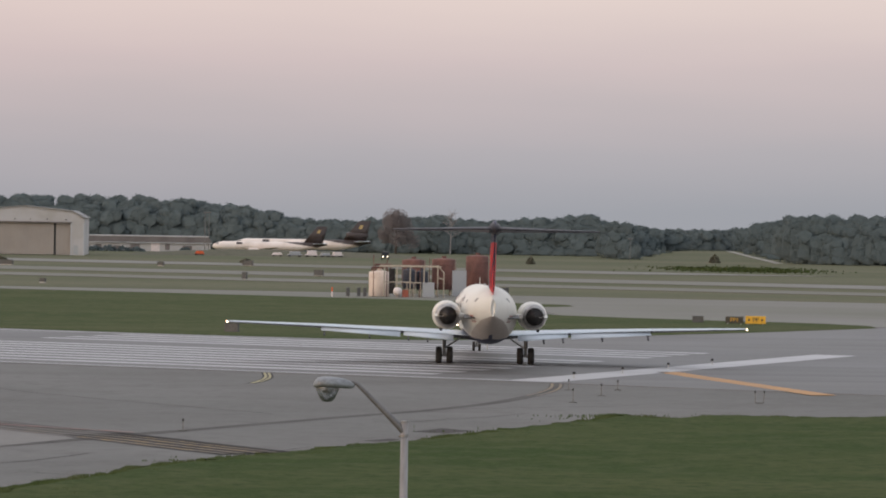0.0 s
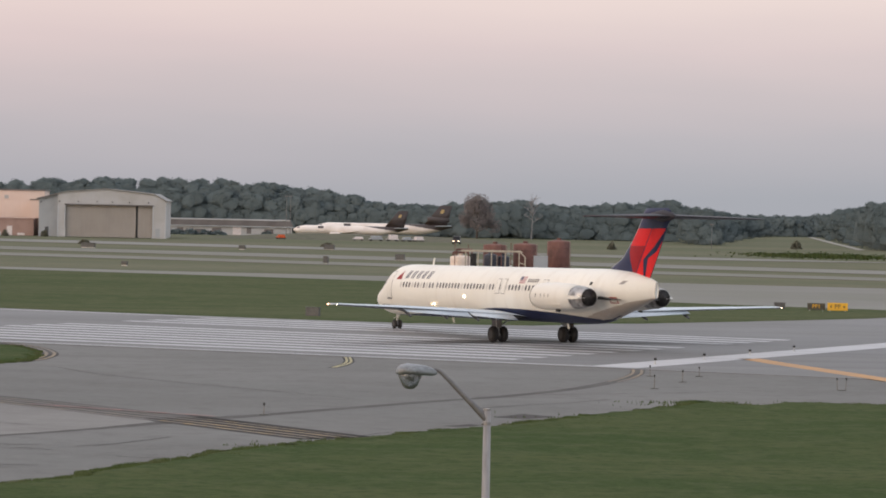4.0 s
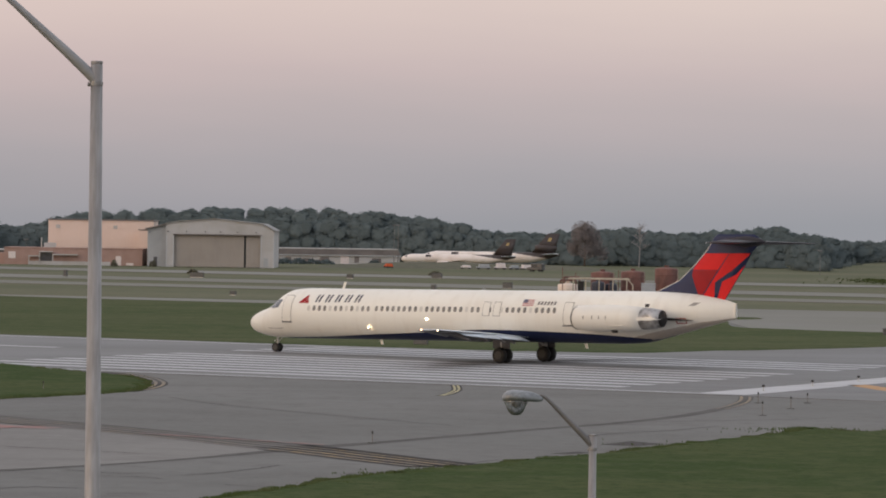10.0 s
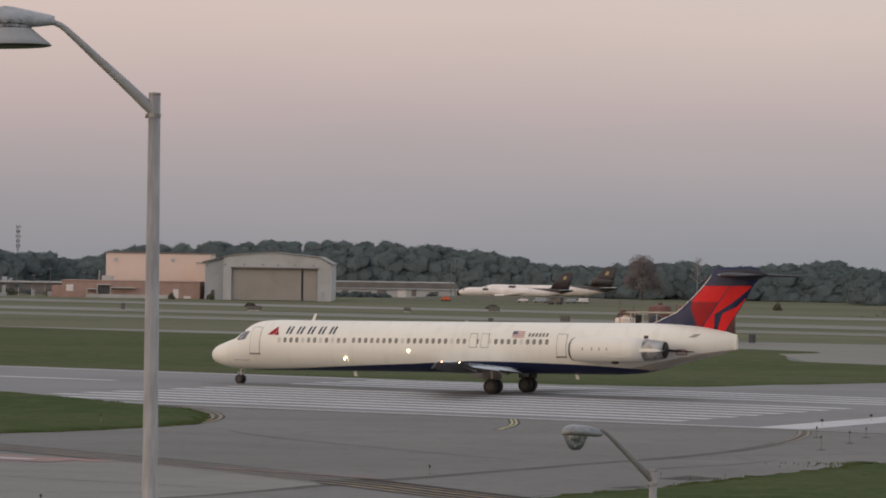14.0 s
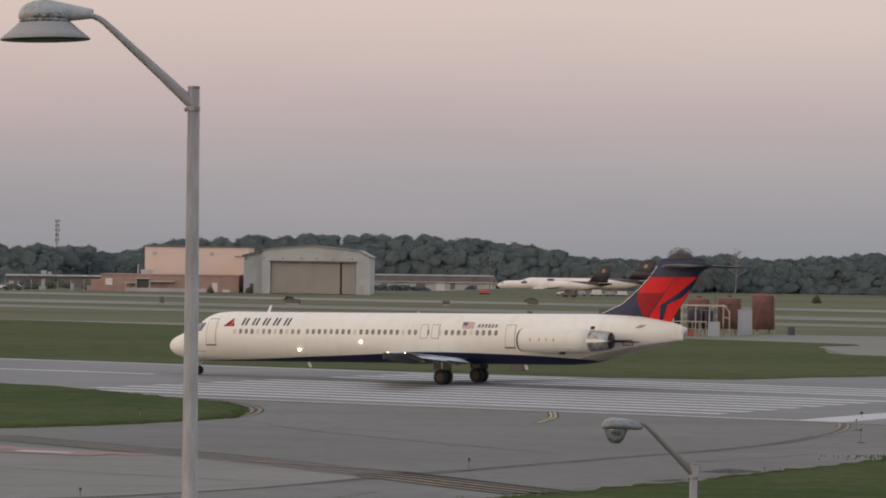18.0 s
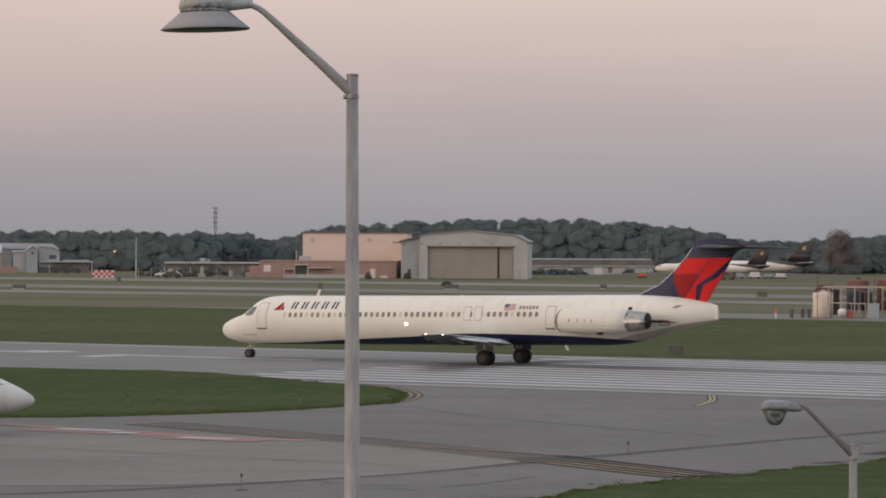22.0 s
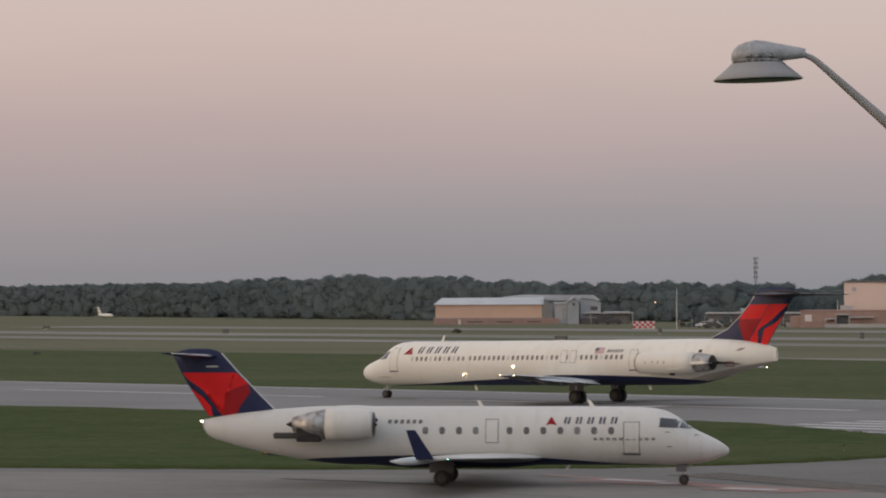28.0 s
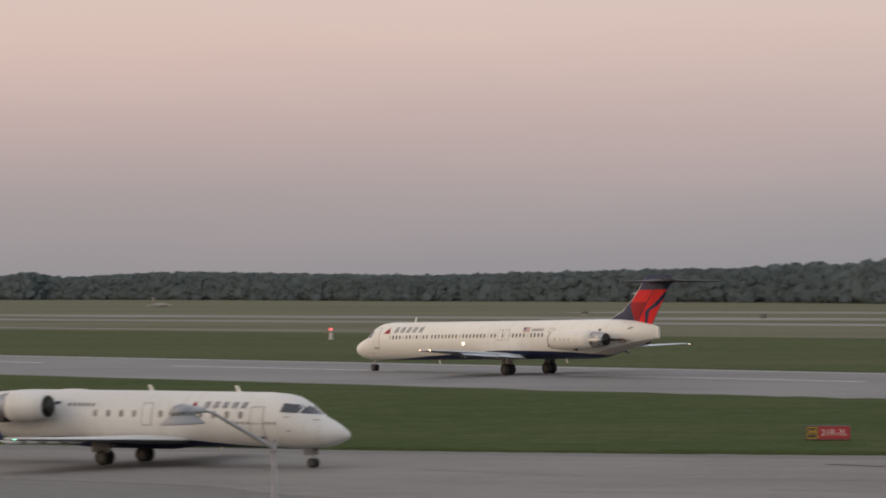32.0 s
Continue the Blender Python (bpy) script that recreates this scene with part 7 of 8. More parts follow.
def left_hangar():
    T = thing("storage_hangar", "long tan hangar with a pale metal roof on a brick base", "hangar", pose(-190.5, 869.5, 0, 0, 0, 11))
    part("brick_base", boxes((-0.5, 27.6, -0.3, 22, -0.1, 1.55)), BRICKM, T, "red brick base")
    part("wall", boxes((0, 27.0, 0, 22, 1.5, 5.1)), SALMON, T, "orange-tan upper wall")
    part("ledge", boxes((-0.3, 27.4, -0.25, 0.0, 1.5, 1.66)), PALE_TAN, T, "pale ledge")
    prism("gable", [(27.0, 5.0), (27.01, 5.0), (27.01, 6.4), (27.0, 6.4)], 0, 22, GREYWALL, T)
    bm = bmesh.new()
    rows = [[(-0.5, -0.5, 4.95), (1.4, 5.5, 6.6), (1.4, 16, 6.6), (-0.5, 22.5, 4.95)], [(27.5, -0.5, 4.95), (27.5, 5.5, 6.75), (27.5, 16, 6.75), (27.5, 22.5, 4.95)]]
    a = [bm.verts.new(p) for p in rows[0]]
    b = [bm.verts.new(p) for p in rows[1]]
    for i in range(3):
        bm.faces.new((a[i], a[i + 1], b[i + 1], b[i]))
    bm.faces.new(a[::-1])
    bm.faces.new(b)
    bmesh.ops.recalc_face_normals(bm, faces=bm.faces)
    part("roof", bm, ROOF, T, "pale metal roof")
    part("gable_wall", boxes((27.0, 27.4, 1.0, 20, -0.1, 5.4)), DULL_GREY, T, "grey gable end")
    for k in range(3):
        part("window_band", boxes((8 + 7.6 * k, 12 + 7.6 * k, -0.34, -0.28, 0.45, 0.75)), DARKGLASS, T, "dark low window band")
    part("door", boxes((5.8, 6.4, -0.36, -0.28, -0.05, 1.2)), SIGN_WHITE, T, "small white door")
    T = thing("gabled_shed", "narrow grey gabled shed at the end of the tan hangar", "shed", pose(-164.0, 874.5, 0, 0, 0, 11))
    prism("wall", [(0, -0.1), (2.7, -0.1), (2.7, 4.6), (1.35, 6.2), (0, 4.6)], 0, 9, DULL_GREY, T, "dull grey gable wall")
    part("brick_base", boxes((-0.2, 4.2, -0.35, 0.0, -0.1, 1.5)), BRICKM, T, "red brick base")
    T = thing("storage_block", "low beige storage block beside the hangars", "building", pose(-160.9, 875.5, 0, 0, 0, 11))
    part("wall", boxes((0, 3.6, 0, 6, -0.1, 5.0)), PALE_TAN, T, "beige wall")
    part("roof", boxes((-0.2, 3.8, -0.3, 6.3, 5.0, 5.5), bevel=0.04), ROOF, T, "pale flat roof")
    part("door", boxes((1.9, 3.2, -0.05, 0.02, 0.0, 4.0)), GREYWALL, T, "tall grey door")
    T = thing("gabled_house", "pale blue-grey gabled building with a dark vent", "building", pose(-157.4, 875, 0, 0, 0, 11))
    prism("wall", [(0, -0.1), (2.8, -0.1), (2.8, 5.5), (1.5, 6.5), (0, 5.5)], 0, 12, GREYWALL, T, "blue-grey metal walls")
    part("roof", prism_bm([(-0.2, 5.4), (1.5, 6.6), (3.0, 5.4), (3.0, 5.6), (1.5, 6.8), (-0.2, 5.6)], -0.3, 12.3), ROOF, T, "pale metal roof")
    part("vent", boxes((1.2, 1.8, -0.06, 0.0, 4.6, 5.3)), DARKGLASS, T, "dark gable vent")
    T = thing("grey_hangar", "pale blue-grey storage building with a sloping roof", "hangar", pose(-154.6, 877, 0, 0, 0, 11))
    prism("wall", [(0, -0.1), (5.2, -0.1), (5.2, 5.0), (3.6, 6.2), (0, 6.6)], 0, 14, GREYWALL, T, "blue-grey metal walls")
    part("roof", prism_bm([(-0.2, 6.6), (3.6, 6.25), (5.45, 4.9), (5.45, 5.1), (3.7, 6.5), (-0.2, 6.85)], -0.3, 14.3), ROOF, T, "pale metal roof")
    part("awning", boxes((0.6, 5.4, -1.2, 0.0, 2.6, 2.8)), ROOF, T, "pale awning")
    part("opening", boxes((2.6, 4.4, -0.05, 0.02, 3.4, 4.4)), DARKGLASS, T, "dark opening")
    part("dark_base", boxes((0.0, 5.2, -0.08, 0.0, -0.05, 1.4)), DARKROOF, T, "dark base")
    T = thing("open_shed", "small open shed beside the storage building", "shed", pose(-149.3, 882, 0, 0, 0, 11))
    part("roof", boxes((0, 6.5, -2, 4, 2.9, 3.1)), ROOF, T, "flat metal roof")
    for x in (0.3, 3.2, 6.2):
        part("post", boxes((x, x + 0.3, -1.8, -1.5, -0.1, 2.9)), PALE_TAN, T)
    part("back_wall", boxes((2.6, 4.6, 2, 2.3, -0.1, 2.9)), PALE_TAN, T)


left_hangar()


def rear_hangar():
    T = thing("rear_hangar", "long pale-roofed storage building behind the tan hangar", "hangar", pose(-178.2, 890, 0, 0, 0, 10.5))
    part("wall", boxes((0, 25.0, 0, 16, -0.1, 5.9)), GREYWALL, T, "blue-grey walls")
    prism("roof", [(-0.4, 5.85), (26.4, 5.85), (24.6, 7.2), (6.0, 7.35), (1.2, 6.9)], -0.5, 16.5, ROOF, T, "pale metal roof")
    T = thing("flat_shed", "low brown shed with a flat roof by the woods", "shed", pose(-151.8, 876, 0, 0, 0, 10))
    part("wall", boxes((1.5, 9.6, 0, 5, -0.1, 2.6)), DARKROOF, T, "brown wall")
    part("roof", boxes((-0.2, 11.0, -0.8, 5.4, 2.6, 2.85), bevel=0.03), PALE_TAN, T, "pale flat roof")
    for x in (0.0, 10.6):
        part("post", boxes((x, x + 0.2, -0.6, -0.4, -0.1, 2.6)), PALE_TAN, T)


rear_hangar()


def low_shop():
    T = thing("low_shop", "low flat building behind bushes and fences", "building", pose(-118.6, 851.5, 0, 0, 0, 4))
    part("wall", boxes((0, 29.5, 0, 8, -0.1, 2.6)), DARKROOF, T, "dull brown-grey wall")
    part("roof", boxes((-0.5, 30, -0.6, 8.4, 2.6, 3.0), bevel=0.04), PALE_TAN, T, "pale flat roof")
    for x, w in ((1.5, 2.0), (6.0, 1.5), (11.0, 3.0), (17.0, 2.0), (22.5, 3.2)):
        part("opening", boxes((x, x + w, -0.05, 0.02, 0.2, 1.9)), DARKROOF, T, "dull dark opening")
    part("roof_unit", boxes((8.0, 9.2, 2, 3.5, 3.0, 4.0), bevel=0.03), GREYWALL, T, "small roof unit")
    part("roof_unit", boxes((9.6, 10.4, 2, 3.5, 3.0, 3.7), bevel=0.03), GREYWALL, T, "small roof unit")
    rng = np.random.default_rng(77)
    for k in range(26):
        x, y = rng.uniform(-121, -86), rng.uniform(806, 846)
        big = k in (3, 9, 17)
        B = thing("bush", "dusty grey-green bush on rough ground", "bush", pose(x, y, -0.06), group="bushes on the rough ground")
        part("foliage", blob_bush(0, 0, rng.uniform(1.6, 2.6) if big else rng.uniform(0.8, 1.7), 3.0 if big else rng.uniform(0.7, 1.6), 200, 100 + k, 0.8), LEAVES if big or k % 3 == 0 else BRUSH, B)
    F = thing("fence", "thin wire fence with pale posts on rough ground", "fence", pose(-118, 800, 0, 0, 0, 2))
    for k in range(11):
        part("post", tubes(((3.0 * k, 0, -0.1), (3.0 * k, 0, 1.9 + 0.3 * (k % 3)), 0.06, 0.05), n=6), STRUT, F)
    for z in (0.5, 1.1, 1.7):
        part("wire", tubes(((0, 0, z), (30, 0, z), 0.018, 0.018), n=4), GALV, F)
    for x, y, w, h in ((-109.5, 795, 0.9, 0.9), (-103, 797, 1.6, 0.7), (-97, 803, 0.8, 1.4), (-92.5, 799, 1.4, 1.0), (-113, 818, 1.0, 1.7), (-106.2, 822, 0.7, 2.1)):
        grey_box((x, y), w, h, 0.7, "pale equipment cabinet on rough ground", "utility_cabinet", 5, GREYWALL)


BRUSH = per_island(material("dusty_brush", (0.135, 0.13, 0.098), 0.95, vary=[(0.6, 4, (0.105, 0.108, 0.08), 0.7, 0.42, 0.65)], spec=0.03), 0.2)
low_shop()


def lattice_tower():
    T = thing("radio_tower", "tall slim grey lattice radio tower behind the woods", "tower", pose(-130.6, 1041.8, 0))
    h = 18.2
    for k in range(3):
        a = 2 * math.pi * k / 3
        part("leg", tubes(((0.42 * math.cos(a), 0.42 * math.sin(a), -0.1), (0.3 * math.cos(a), 0.3 * math.sin(a), h), 0.07, 0.05), n=6), DARK_GALV, T)
    for j in range(14):
        z = 0.6 + j * 1.26
        bm = bmesh.new()
        for k in range(3):
            a, b = 2 * math.pi * k / 3, 2 * math.pi * (k + 1) / 3
            tube(bm, (0.4 * math.cos(a), 0.4 * math.sin(a), z), (0.4 * math.cos(b), 0.4 * math.sin(b), z + 1.2), 0.035, 0.035, 5)
            tube(bm, (0.4 * math.cos(a), 0.4 * math.sin(a), z), (0.4 * math.cos(b), 0.4 * math.sin(b), z), 0.035, 0.035, 5)
        part("brace", bm, DARK_GALV, T)
    for z, r in ((h - 0.4, 0.7), (h - 1.8, 0.55), (h - 3.2, 0.75), (h - 4.7, 0.5), (h - 6.0, 0.6)):
        bm = bmesh.new()
        for k in range(3):
            a = 2 * math.pi * k / 3 + 0.4
            box(bm, r * math.cos(a) - 0.1, r * math.cos(a) + 0.1, r * math.sin(a) - 0.1, r * math.sin(a) + 0.1, z - 0.4, z + 0.35)
            tube(bm, (0, 0, z), (r * math.cos(a), r * math.sin(a), z), 0.04, 0.04, 5)
        part("antenna_ring", bm, DARK_GALV, T, "ring of antennas")


lattice_tower()


def mast(x, y, h, label, r=0.14, lamp=True, mat=None):
    T = thing("light_mast", label, "mast", pose(x, y, 0))
    part("pole", tubes(((0, 0, -0.1), (0, 0, h), r * 0.75, r * 0.45), n=8), mat or DARK_GALV, T)
    if lamp:
        part("head", boxes((-0.5, 0.5, -0.2, 0.2, h, h + 0.25), bevel=0.03), DARK_GALV, T, "lamp head")
    return T


PALE_MAST = material("pale_mast_paint", (0.62, 0.62, 0.62), 0.5, vary=[(3, 4, (0.5, 0.49, 0.47), 0.5, 0.45, 0.65)])
mast(-114.3, 771.5, 8.9, "thin pale mast at the edge of the field", 0.14, False, PALE_MAST)
red = mast(-137.3, 889.4, 5.2, "thin mast with a lit amber lamp by the woods", 0.09, False)
bulb(red, "obstruction_lamp", (0, 0, 5.35), 0.13, LAMP_AMBER, "lit amber lamp")
mast(-1.5, 884, 10.0, "thin grey light mast behind the terminal")
mast(-0.5, 886, 10.0, "thin grey light mast behind the terminal")
mast(96.5, 805, 5.4, "thin pale post in the field", 0.1)
for x, y, h in ((-112, 845, 5.5), (-106.5, 848, 6.0), (-98.5, 850, 6.0), (-90, 846, 5.2), (-101, 838, 4.4)):
    mast(x, y, h, "thin utility pole beside the low buildings", 0.1)


CHECK_RED = material("checker_red_paint", (0.55, 0.06, 0.05), 0.6, vary=[(3, 4, (0.42, 0.05, 0.045), 0.6, 0.42, 0.65)])


def checker_shed():
    T = thing("checkered_shed", "small equipment shed in red and white checks", "shed", pose(-124.0, 771, 0, 0, 0, 9))
    part("body", boxes((0, 4.8, 0, 2.4, -0.1, 1.62)), SIGN_WHITE, T, "white walls")
    for i in range(8):
        for j in range(3):
            if (i + j) % 2 == 0:
                part("check", boxes((0.6 * i, 0.6 * i + 0.6, -0.03, 0.0, 0.06 + 0.52 * j, 0.58 + 0.52 * j)), CHECK_RED, T)


checker_shed()


def parked_car(x, y, turn, mat, label, van=False):
    T = thing("parked_car", label, "car", pose(x, y, 0, 0, 0, turn))
    prof = [(0, 0.35), (0.1, 0.75), (1.0, 0.95), (1.6, 1.42), (3.2, 1.45), (3.9, 1.0), (4.4, 0.9), (4.5, 0.35)] if not van else [(0, 0.35), (0.05, 1.0), (0.7, 1.25), (1.1, 2.0), (4.9, 2.05), (5.0, 0.35)]
    prism("body", prof, -0.85, 0.85, mat, T)
    prism("windows", [(1.15, 0.98), (1.68, 1.36), (3.1, 1.38), (3.6, 1.0)] if not van else [(0.8, 1.3), (1.15, 1.85), (2.0, 1.85), (2.0, 1.3)], -0.87, 0.87, DARKGLASS, T, "dark windows")
    for wx in (0.85, 3.6):
        for wy in (-0.75, 0.75):
            wheel(T, wx, wy, 0.33, 0.2)


CAR_WHITE = material("car_white", (0.7, 0.7, 0.7), 0.35, coat=0.3)
CAR_DARK = material("car_dark", (0.06, 0.06, 0.065), 0.35, coat=0.3)
parked_car(-112.8, 790, 5, CAR_WHITE, "white car parked by the field")
parked_car(-109.5, 779, -8, CAR_DARK, "dark car parked by the field")
parked_car(-149.5, 868, 10, CAR_DARK, "dark van parked by the shed", True)
parked_car(-146, 863, 10, CAR_DARK, "dark car parked by the shed")


# ---------------------------------------------------------------- tanks beside the far taxiway
RUST = material("rusty_red_steel", (0.165, 0.075, 0.06), 0.75, 0.1, vary=[(0.6, 5, (0.09, 0.045, 0.038), 0.8, 0.4, 0.62), (3, 5, (0.22, 0.11, 0.085), 0.5, 0.48, 0.7, (1, 1, 0.3))], bump=0.15)
BLUETANK = material("dark_blue_steel", (0.032, 0.036, 0.052), 0.5, 0.1, vary=[(0.7, 5, (0.022, 0.024, 0.034), 0.7, 0.4, 0.65)])
TANKWHITE = material("cream_tank_paint", (0.72, 0.62, 0.54), 0.55, vary=[(0.8, 5, (0.52, 0.40, 0.32), 0.6, 0.45, 0.7), (2, 5, (0.6, 0.48, 0.4), 0.4, 0.5, 0.7, (3, 3, 0.3))])
PIPE = material("pale_yellow_pipe", (0.44, 0.39, 0.31), 0.6, vary=[(2, 4, (0.3, 0.25, 0.19), 0.6, 0.42, 0.65)])
PUMP_RED = material("dull_red_pump_paint", (0.36, 0.10, 0.06), 0.6, vary=[(3, 4, (0.26, 0.08, 0.05), 0.6, 0.42, 0.65)])
SLAB = material("dusty_concrete", (0.30, 0.27, 0.25), 0.85, vary=[(0.3, 4, (0.2, 0.18, 0.17), 0.6, 0.42, 0.65)])


def tank(x, y, r, h, z0, mat, label, legs=False, dome=0.15):
    T = thing("storage_tank", label, "tank", pose(x, y, 0), group="tanks beside the taxiway")
    part("shell", lathe([(z0, r * 0.97), (z0 + 0.05, r), (z0 + h - 0.05, r), (z0 + h, r * 0.97), (z0 + h + dome, r * 0.4), (z0 + h + dome * 1.1, 0.02)], "z", 32), mat, T, "", True)
    for k in range(3):
        part("hoop", lathe([(z0 + h * (0.2 + 0.3 * k), r + 0.005), (z0 + h * (0.2 + 0.3 * k) + 0.02, r + 0.03), (z0 + h * (0.2 + 0.3 * k) + 0.06, r + 0.03), (z0 + h * (0.2 + 0.3 * k) + 0.08, r + 0.005)], "z", 32), mat, T, "", True)
    if legs:
        for k in range(4):
            a = math.pi / 4 + k * math.pi / 2
            part("leg", tubes(((0.75 * r * math.cos(a), 0.75 * r * math.sin(a), -0.1), (0.75 * r * math.cos(a), 0.75 * r * math.sin(a), z0 + 0.2), 0.1, 0.1), n=8), PIPE, T)
    part("manhole", tubes(((0, 0, z0 + h), (0, 0, z0 + h + dome + 0.25), 0.28, 0.28), n=12), mat, T)
    for s in (-0.2, 0.2):
        part("ladder_rail", tubes(((r * 0.9, -r * 0.5 + s, -0.1), (r * 0.9, -r * 0.5 + s, z0 + h), 0.025, 0.025), n=5), PIPE, T)
    return T


tank(19.7, 409, 1.22, 2.85, 0.0, TANKWHITE, "short cream-white storage tank")
C = bpy.data.objects["storage_tank"]
for x0, x1, z in ((-0.9, 0.9, 3.35), (-0.5, 1.3, 3.7)):
    part("top_pipe", tubes(((x0, -0.3, z), (x1, -0.3, z), 0.11, 0.11), ((x1, -0.3, z), (x1, -0.3, 2.9), 0.09, 0.09), ((x0, -0.3, z), (x0, -0.3, 2.9), 0.09, 0.09), n=8), RUST, C, "rusty pipes on top of the tank")
tank(24.1, 416, 1.40, 3.1, 1.1, RUST, "rusty red storage tank on legs", True)
tank(23.3, 411, 0.78, 2.2, 0.9, BLUETANK, "dark blue storage tank on legs", True)
tank(24.9, 411.5, 0.72, 2.1, 0.8, BLUETANK, "small dark blue storage tank on legs", True)
tank(27.9, 419, 1.45, 3.6, 0.7, RUST, "rusty red storage tank on legs", True)
tank(32.3, 424, 1.42, 4.1, 0.6, RUST, "tall rusty red storage tank on a stand", True)


def pipe_rack():
    T = thing("pipe_rack", "pale yellow pipe rack among the tanks", "pipework", pose(20.1, 405.5, 0))
    for x, h in ((0.0, 3.5), (1.45, 3.4), (3.0, 3.6), (4.6, 3.6), (6.2, 3.7), (6.9, 3.0)):
        part("post", tubes(((x, 0, -0.1), (x, 0, h), 0.07, 0.07), n=8), PIPE, T)
    for x0, x1, z in ((-0.6, 6.6, 3.55), (0, 3.2, 1.75), (2.5, 4.3, 1.7)):
        part("pipe", tubes(((x0, 0, z), (x1, 0, z), 0.07, 0.07), n=8), PIPE, T)
    for x in (2.6, 3.4, 4.2):
        part("rail_post", tubes(((x, -0.6, -0.1), (x, -0.6, 1.7), 0.05, 0.05), n=6), PIPE, T)
    part("cable_tray", boxes((-0.5, 6.4, 0.05, 0.3, 3.62, 3.72)), PIPE, T)
    part("panel", boxes((0.55, 1.25, 0.1, 0.25, 0.4, 3.3), bevel=0.02), SOOT, T, "tall black panel")
    for x, h in ((-1.2, 4.9), (0.35, 4.3), (4.2, 4.4), (5.3, 4.6)):
        part("riser", tubes(((x, 1.0, -0.1), (x, 1.0, h), 0.05, 0.05), n=6), RUST, T, "thin rusty riser pipe")
    for x0, z0, x1, z1 in ((6.2, 3.7, 6.9, 2.9), (6.3, 2.3, 6.9, 2.1)):
        part("pipe", tubes(((x0, 0, z0), (x1, 0, z1), 0.06, 0.06), n=8), PIPE, T)
    V = thing("small_vessel", "small white round vessel beside the cream tank", "tank", pose(21.6, 404.2, 0))
    part("shell", lathe([(0.25, 0.05), (0.3, 0.35), (0.55, 0.5), (0.85, 0.5), (1.1, 0.35), (1.15, 0.05)], "z", 20), SIGN_WHITE, V, "", True)
    part("foot", tubes(((0, 0, -0.1), (0, 0, 0.3), 0.3, 0.25), n=10), SLAB, V)
    grey_box((22.5, 404.5), 0.7, 0.85, 0.6, "small red pump box beside the tanks", "pump_box", 0, PUMP_RED)
    grey_box((25.2, 405), 1.3, 1.7, 1.2, "pale grey pump cabinet among the tanks", "pump_cabinet", 0, GREYWALL)
    grey_box((29.4, 414), 1.6, 3.0, 1.4, "tall pale grey cabinet between the tanks", "pump_cabinet", 0, GREYWALL)
    for x, y in ((15.9, 405), (17.2, 406), (17.9, 406), (35.0, 418), (35.5, 419)):
        grey_box((x, y), 0.4, 1.0, 0.4, "small dark box beside the tanks", "valve_box", 0)
    T = thing("marker_post", "thin orange and white post beside the tanks", "marker", pose(14.0, 403, 0))
    part("post", tubes(((0, 0, -0.1), (0, 0, 0.6), 0.09, 0.09), n=8), SIGN_WHITE, T)
    part("top", tubes(((0, 0, 0.6), (0, 0, 1.1), 0.08, 0.08), n=8), ORANGE, T, "orange top")


def service_van():
    T = thing("service_van", "small dark service van with lit headlamps far across the field", "van", pose(39.0, 785, 0, 0, 0, -93))
    part("body", boxes((-3.6, 0.0, -0.85, 0.85, 0.35, 1.0), (-3.6, -0.9, -0.8, 0.8, 1.0, 1.85), bevel=0.08), CAR_DARK, T, "dark body")
    part("windshield", boxes((-0.93, -0.86, -0.7, 0.7, 1.1, 1.7)), GLASS_DARK, T, "dark windshield")
    for s in (1, -1):
        part("headlamp", boxes((0.0, 0.03, s * 0.55 - 0.09, s * 0.55 + 0.09, 0.62, 0.78)), LAMP_ON, T, "lit headlamp")
        part("side_window", boxes((-2.4, -1.1, s * 0.8 - 0.02, s * 0.8 + 0.02, 1.2, 1.65)), GLASS_DARK, T, "dark side window")
        for x in (-0.8, -2.9):
            wheel(T, x, s * 0.75, 0.33, 0.2)
    return T


van = service_van()
pipe_rack()


# ---------------------------------------------------------------- parked aircraft and a berm before them
BROWN = material("dark_brown_paint", (0.045, 0.032, 0.028), 0.45, vary=[(0.5, 4, (0.06, 0.045, 0.04), 0.6, 0.42, 0.65)])
GOLD = material("golden_paint", (0.45, 0.33, 0.14), 0.45)
CREAM = material("cream_white_paint", (0.80, 0.72, 0.66), 0.4, vary=[(0.3, 4, (0.6, 0.5, 0.42), 0.6, 0.45, 0.68)])


def berm():
    vs, fs = [], []
    nx, ny = 40, 12
    for i in range(nx + 1):
        for j in range(ny + 1):
            x, y = -20 + 72 * i / nx, 826 + 18 * j / ny
            e = math.sin(math.pi * i / nx) ** 0.6 * math.sin(math.pi * j / ny)
            vs.append((x, y, -0.12 + e * (1.5 + 0.4 * noise.noise(Vector((x * 0.12, y * 0.12, 0))))))
    for i in range(nx):
        for j in range(ny):
            a = i * (ny + 1) + j
            fs.append((a, a + ny + 1, a + ny + 2, a + 1))
    tagged(mesh_ob("berm", vs, fs, BRUSH, None, True), "low green grassy berm before the parked aircraft", "berm", "", "structure")


berm()


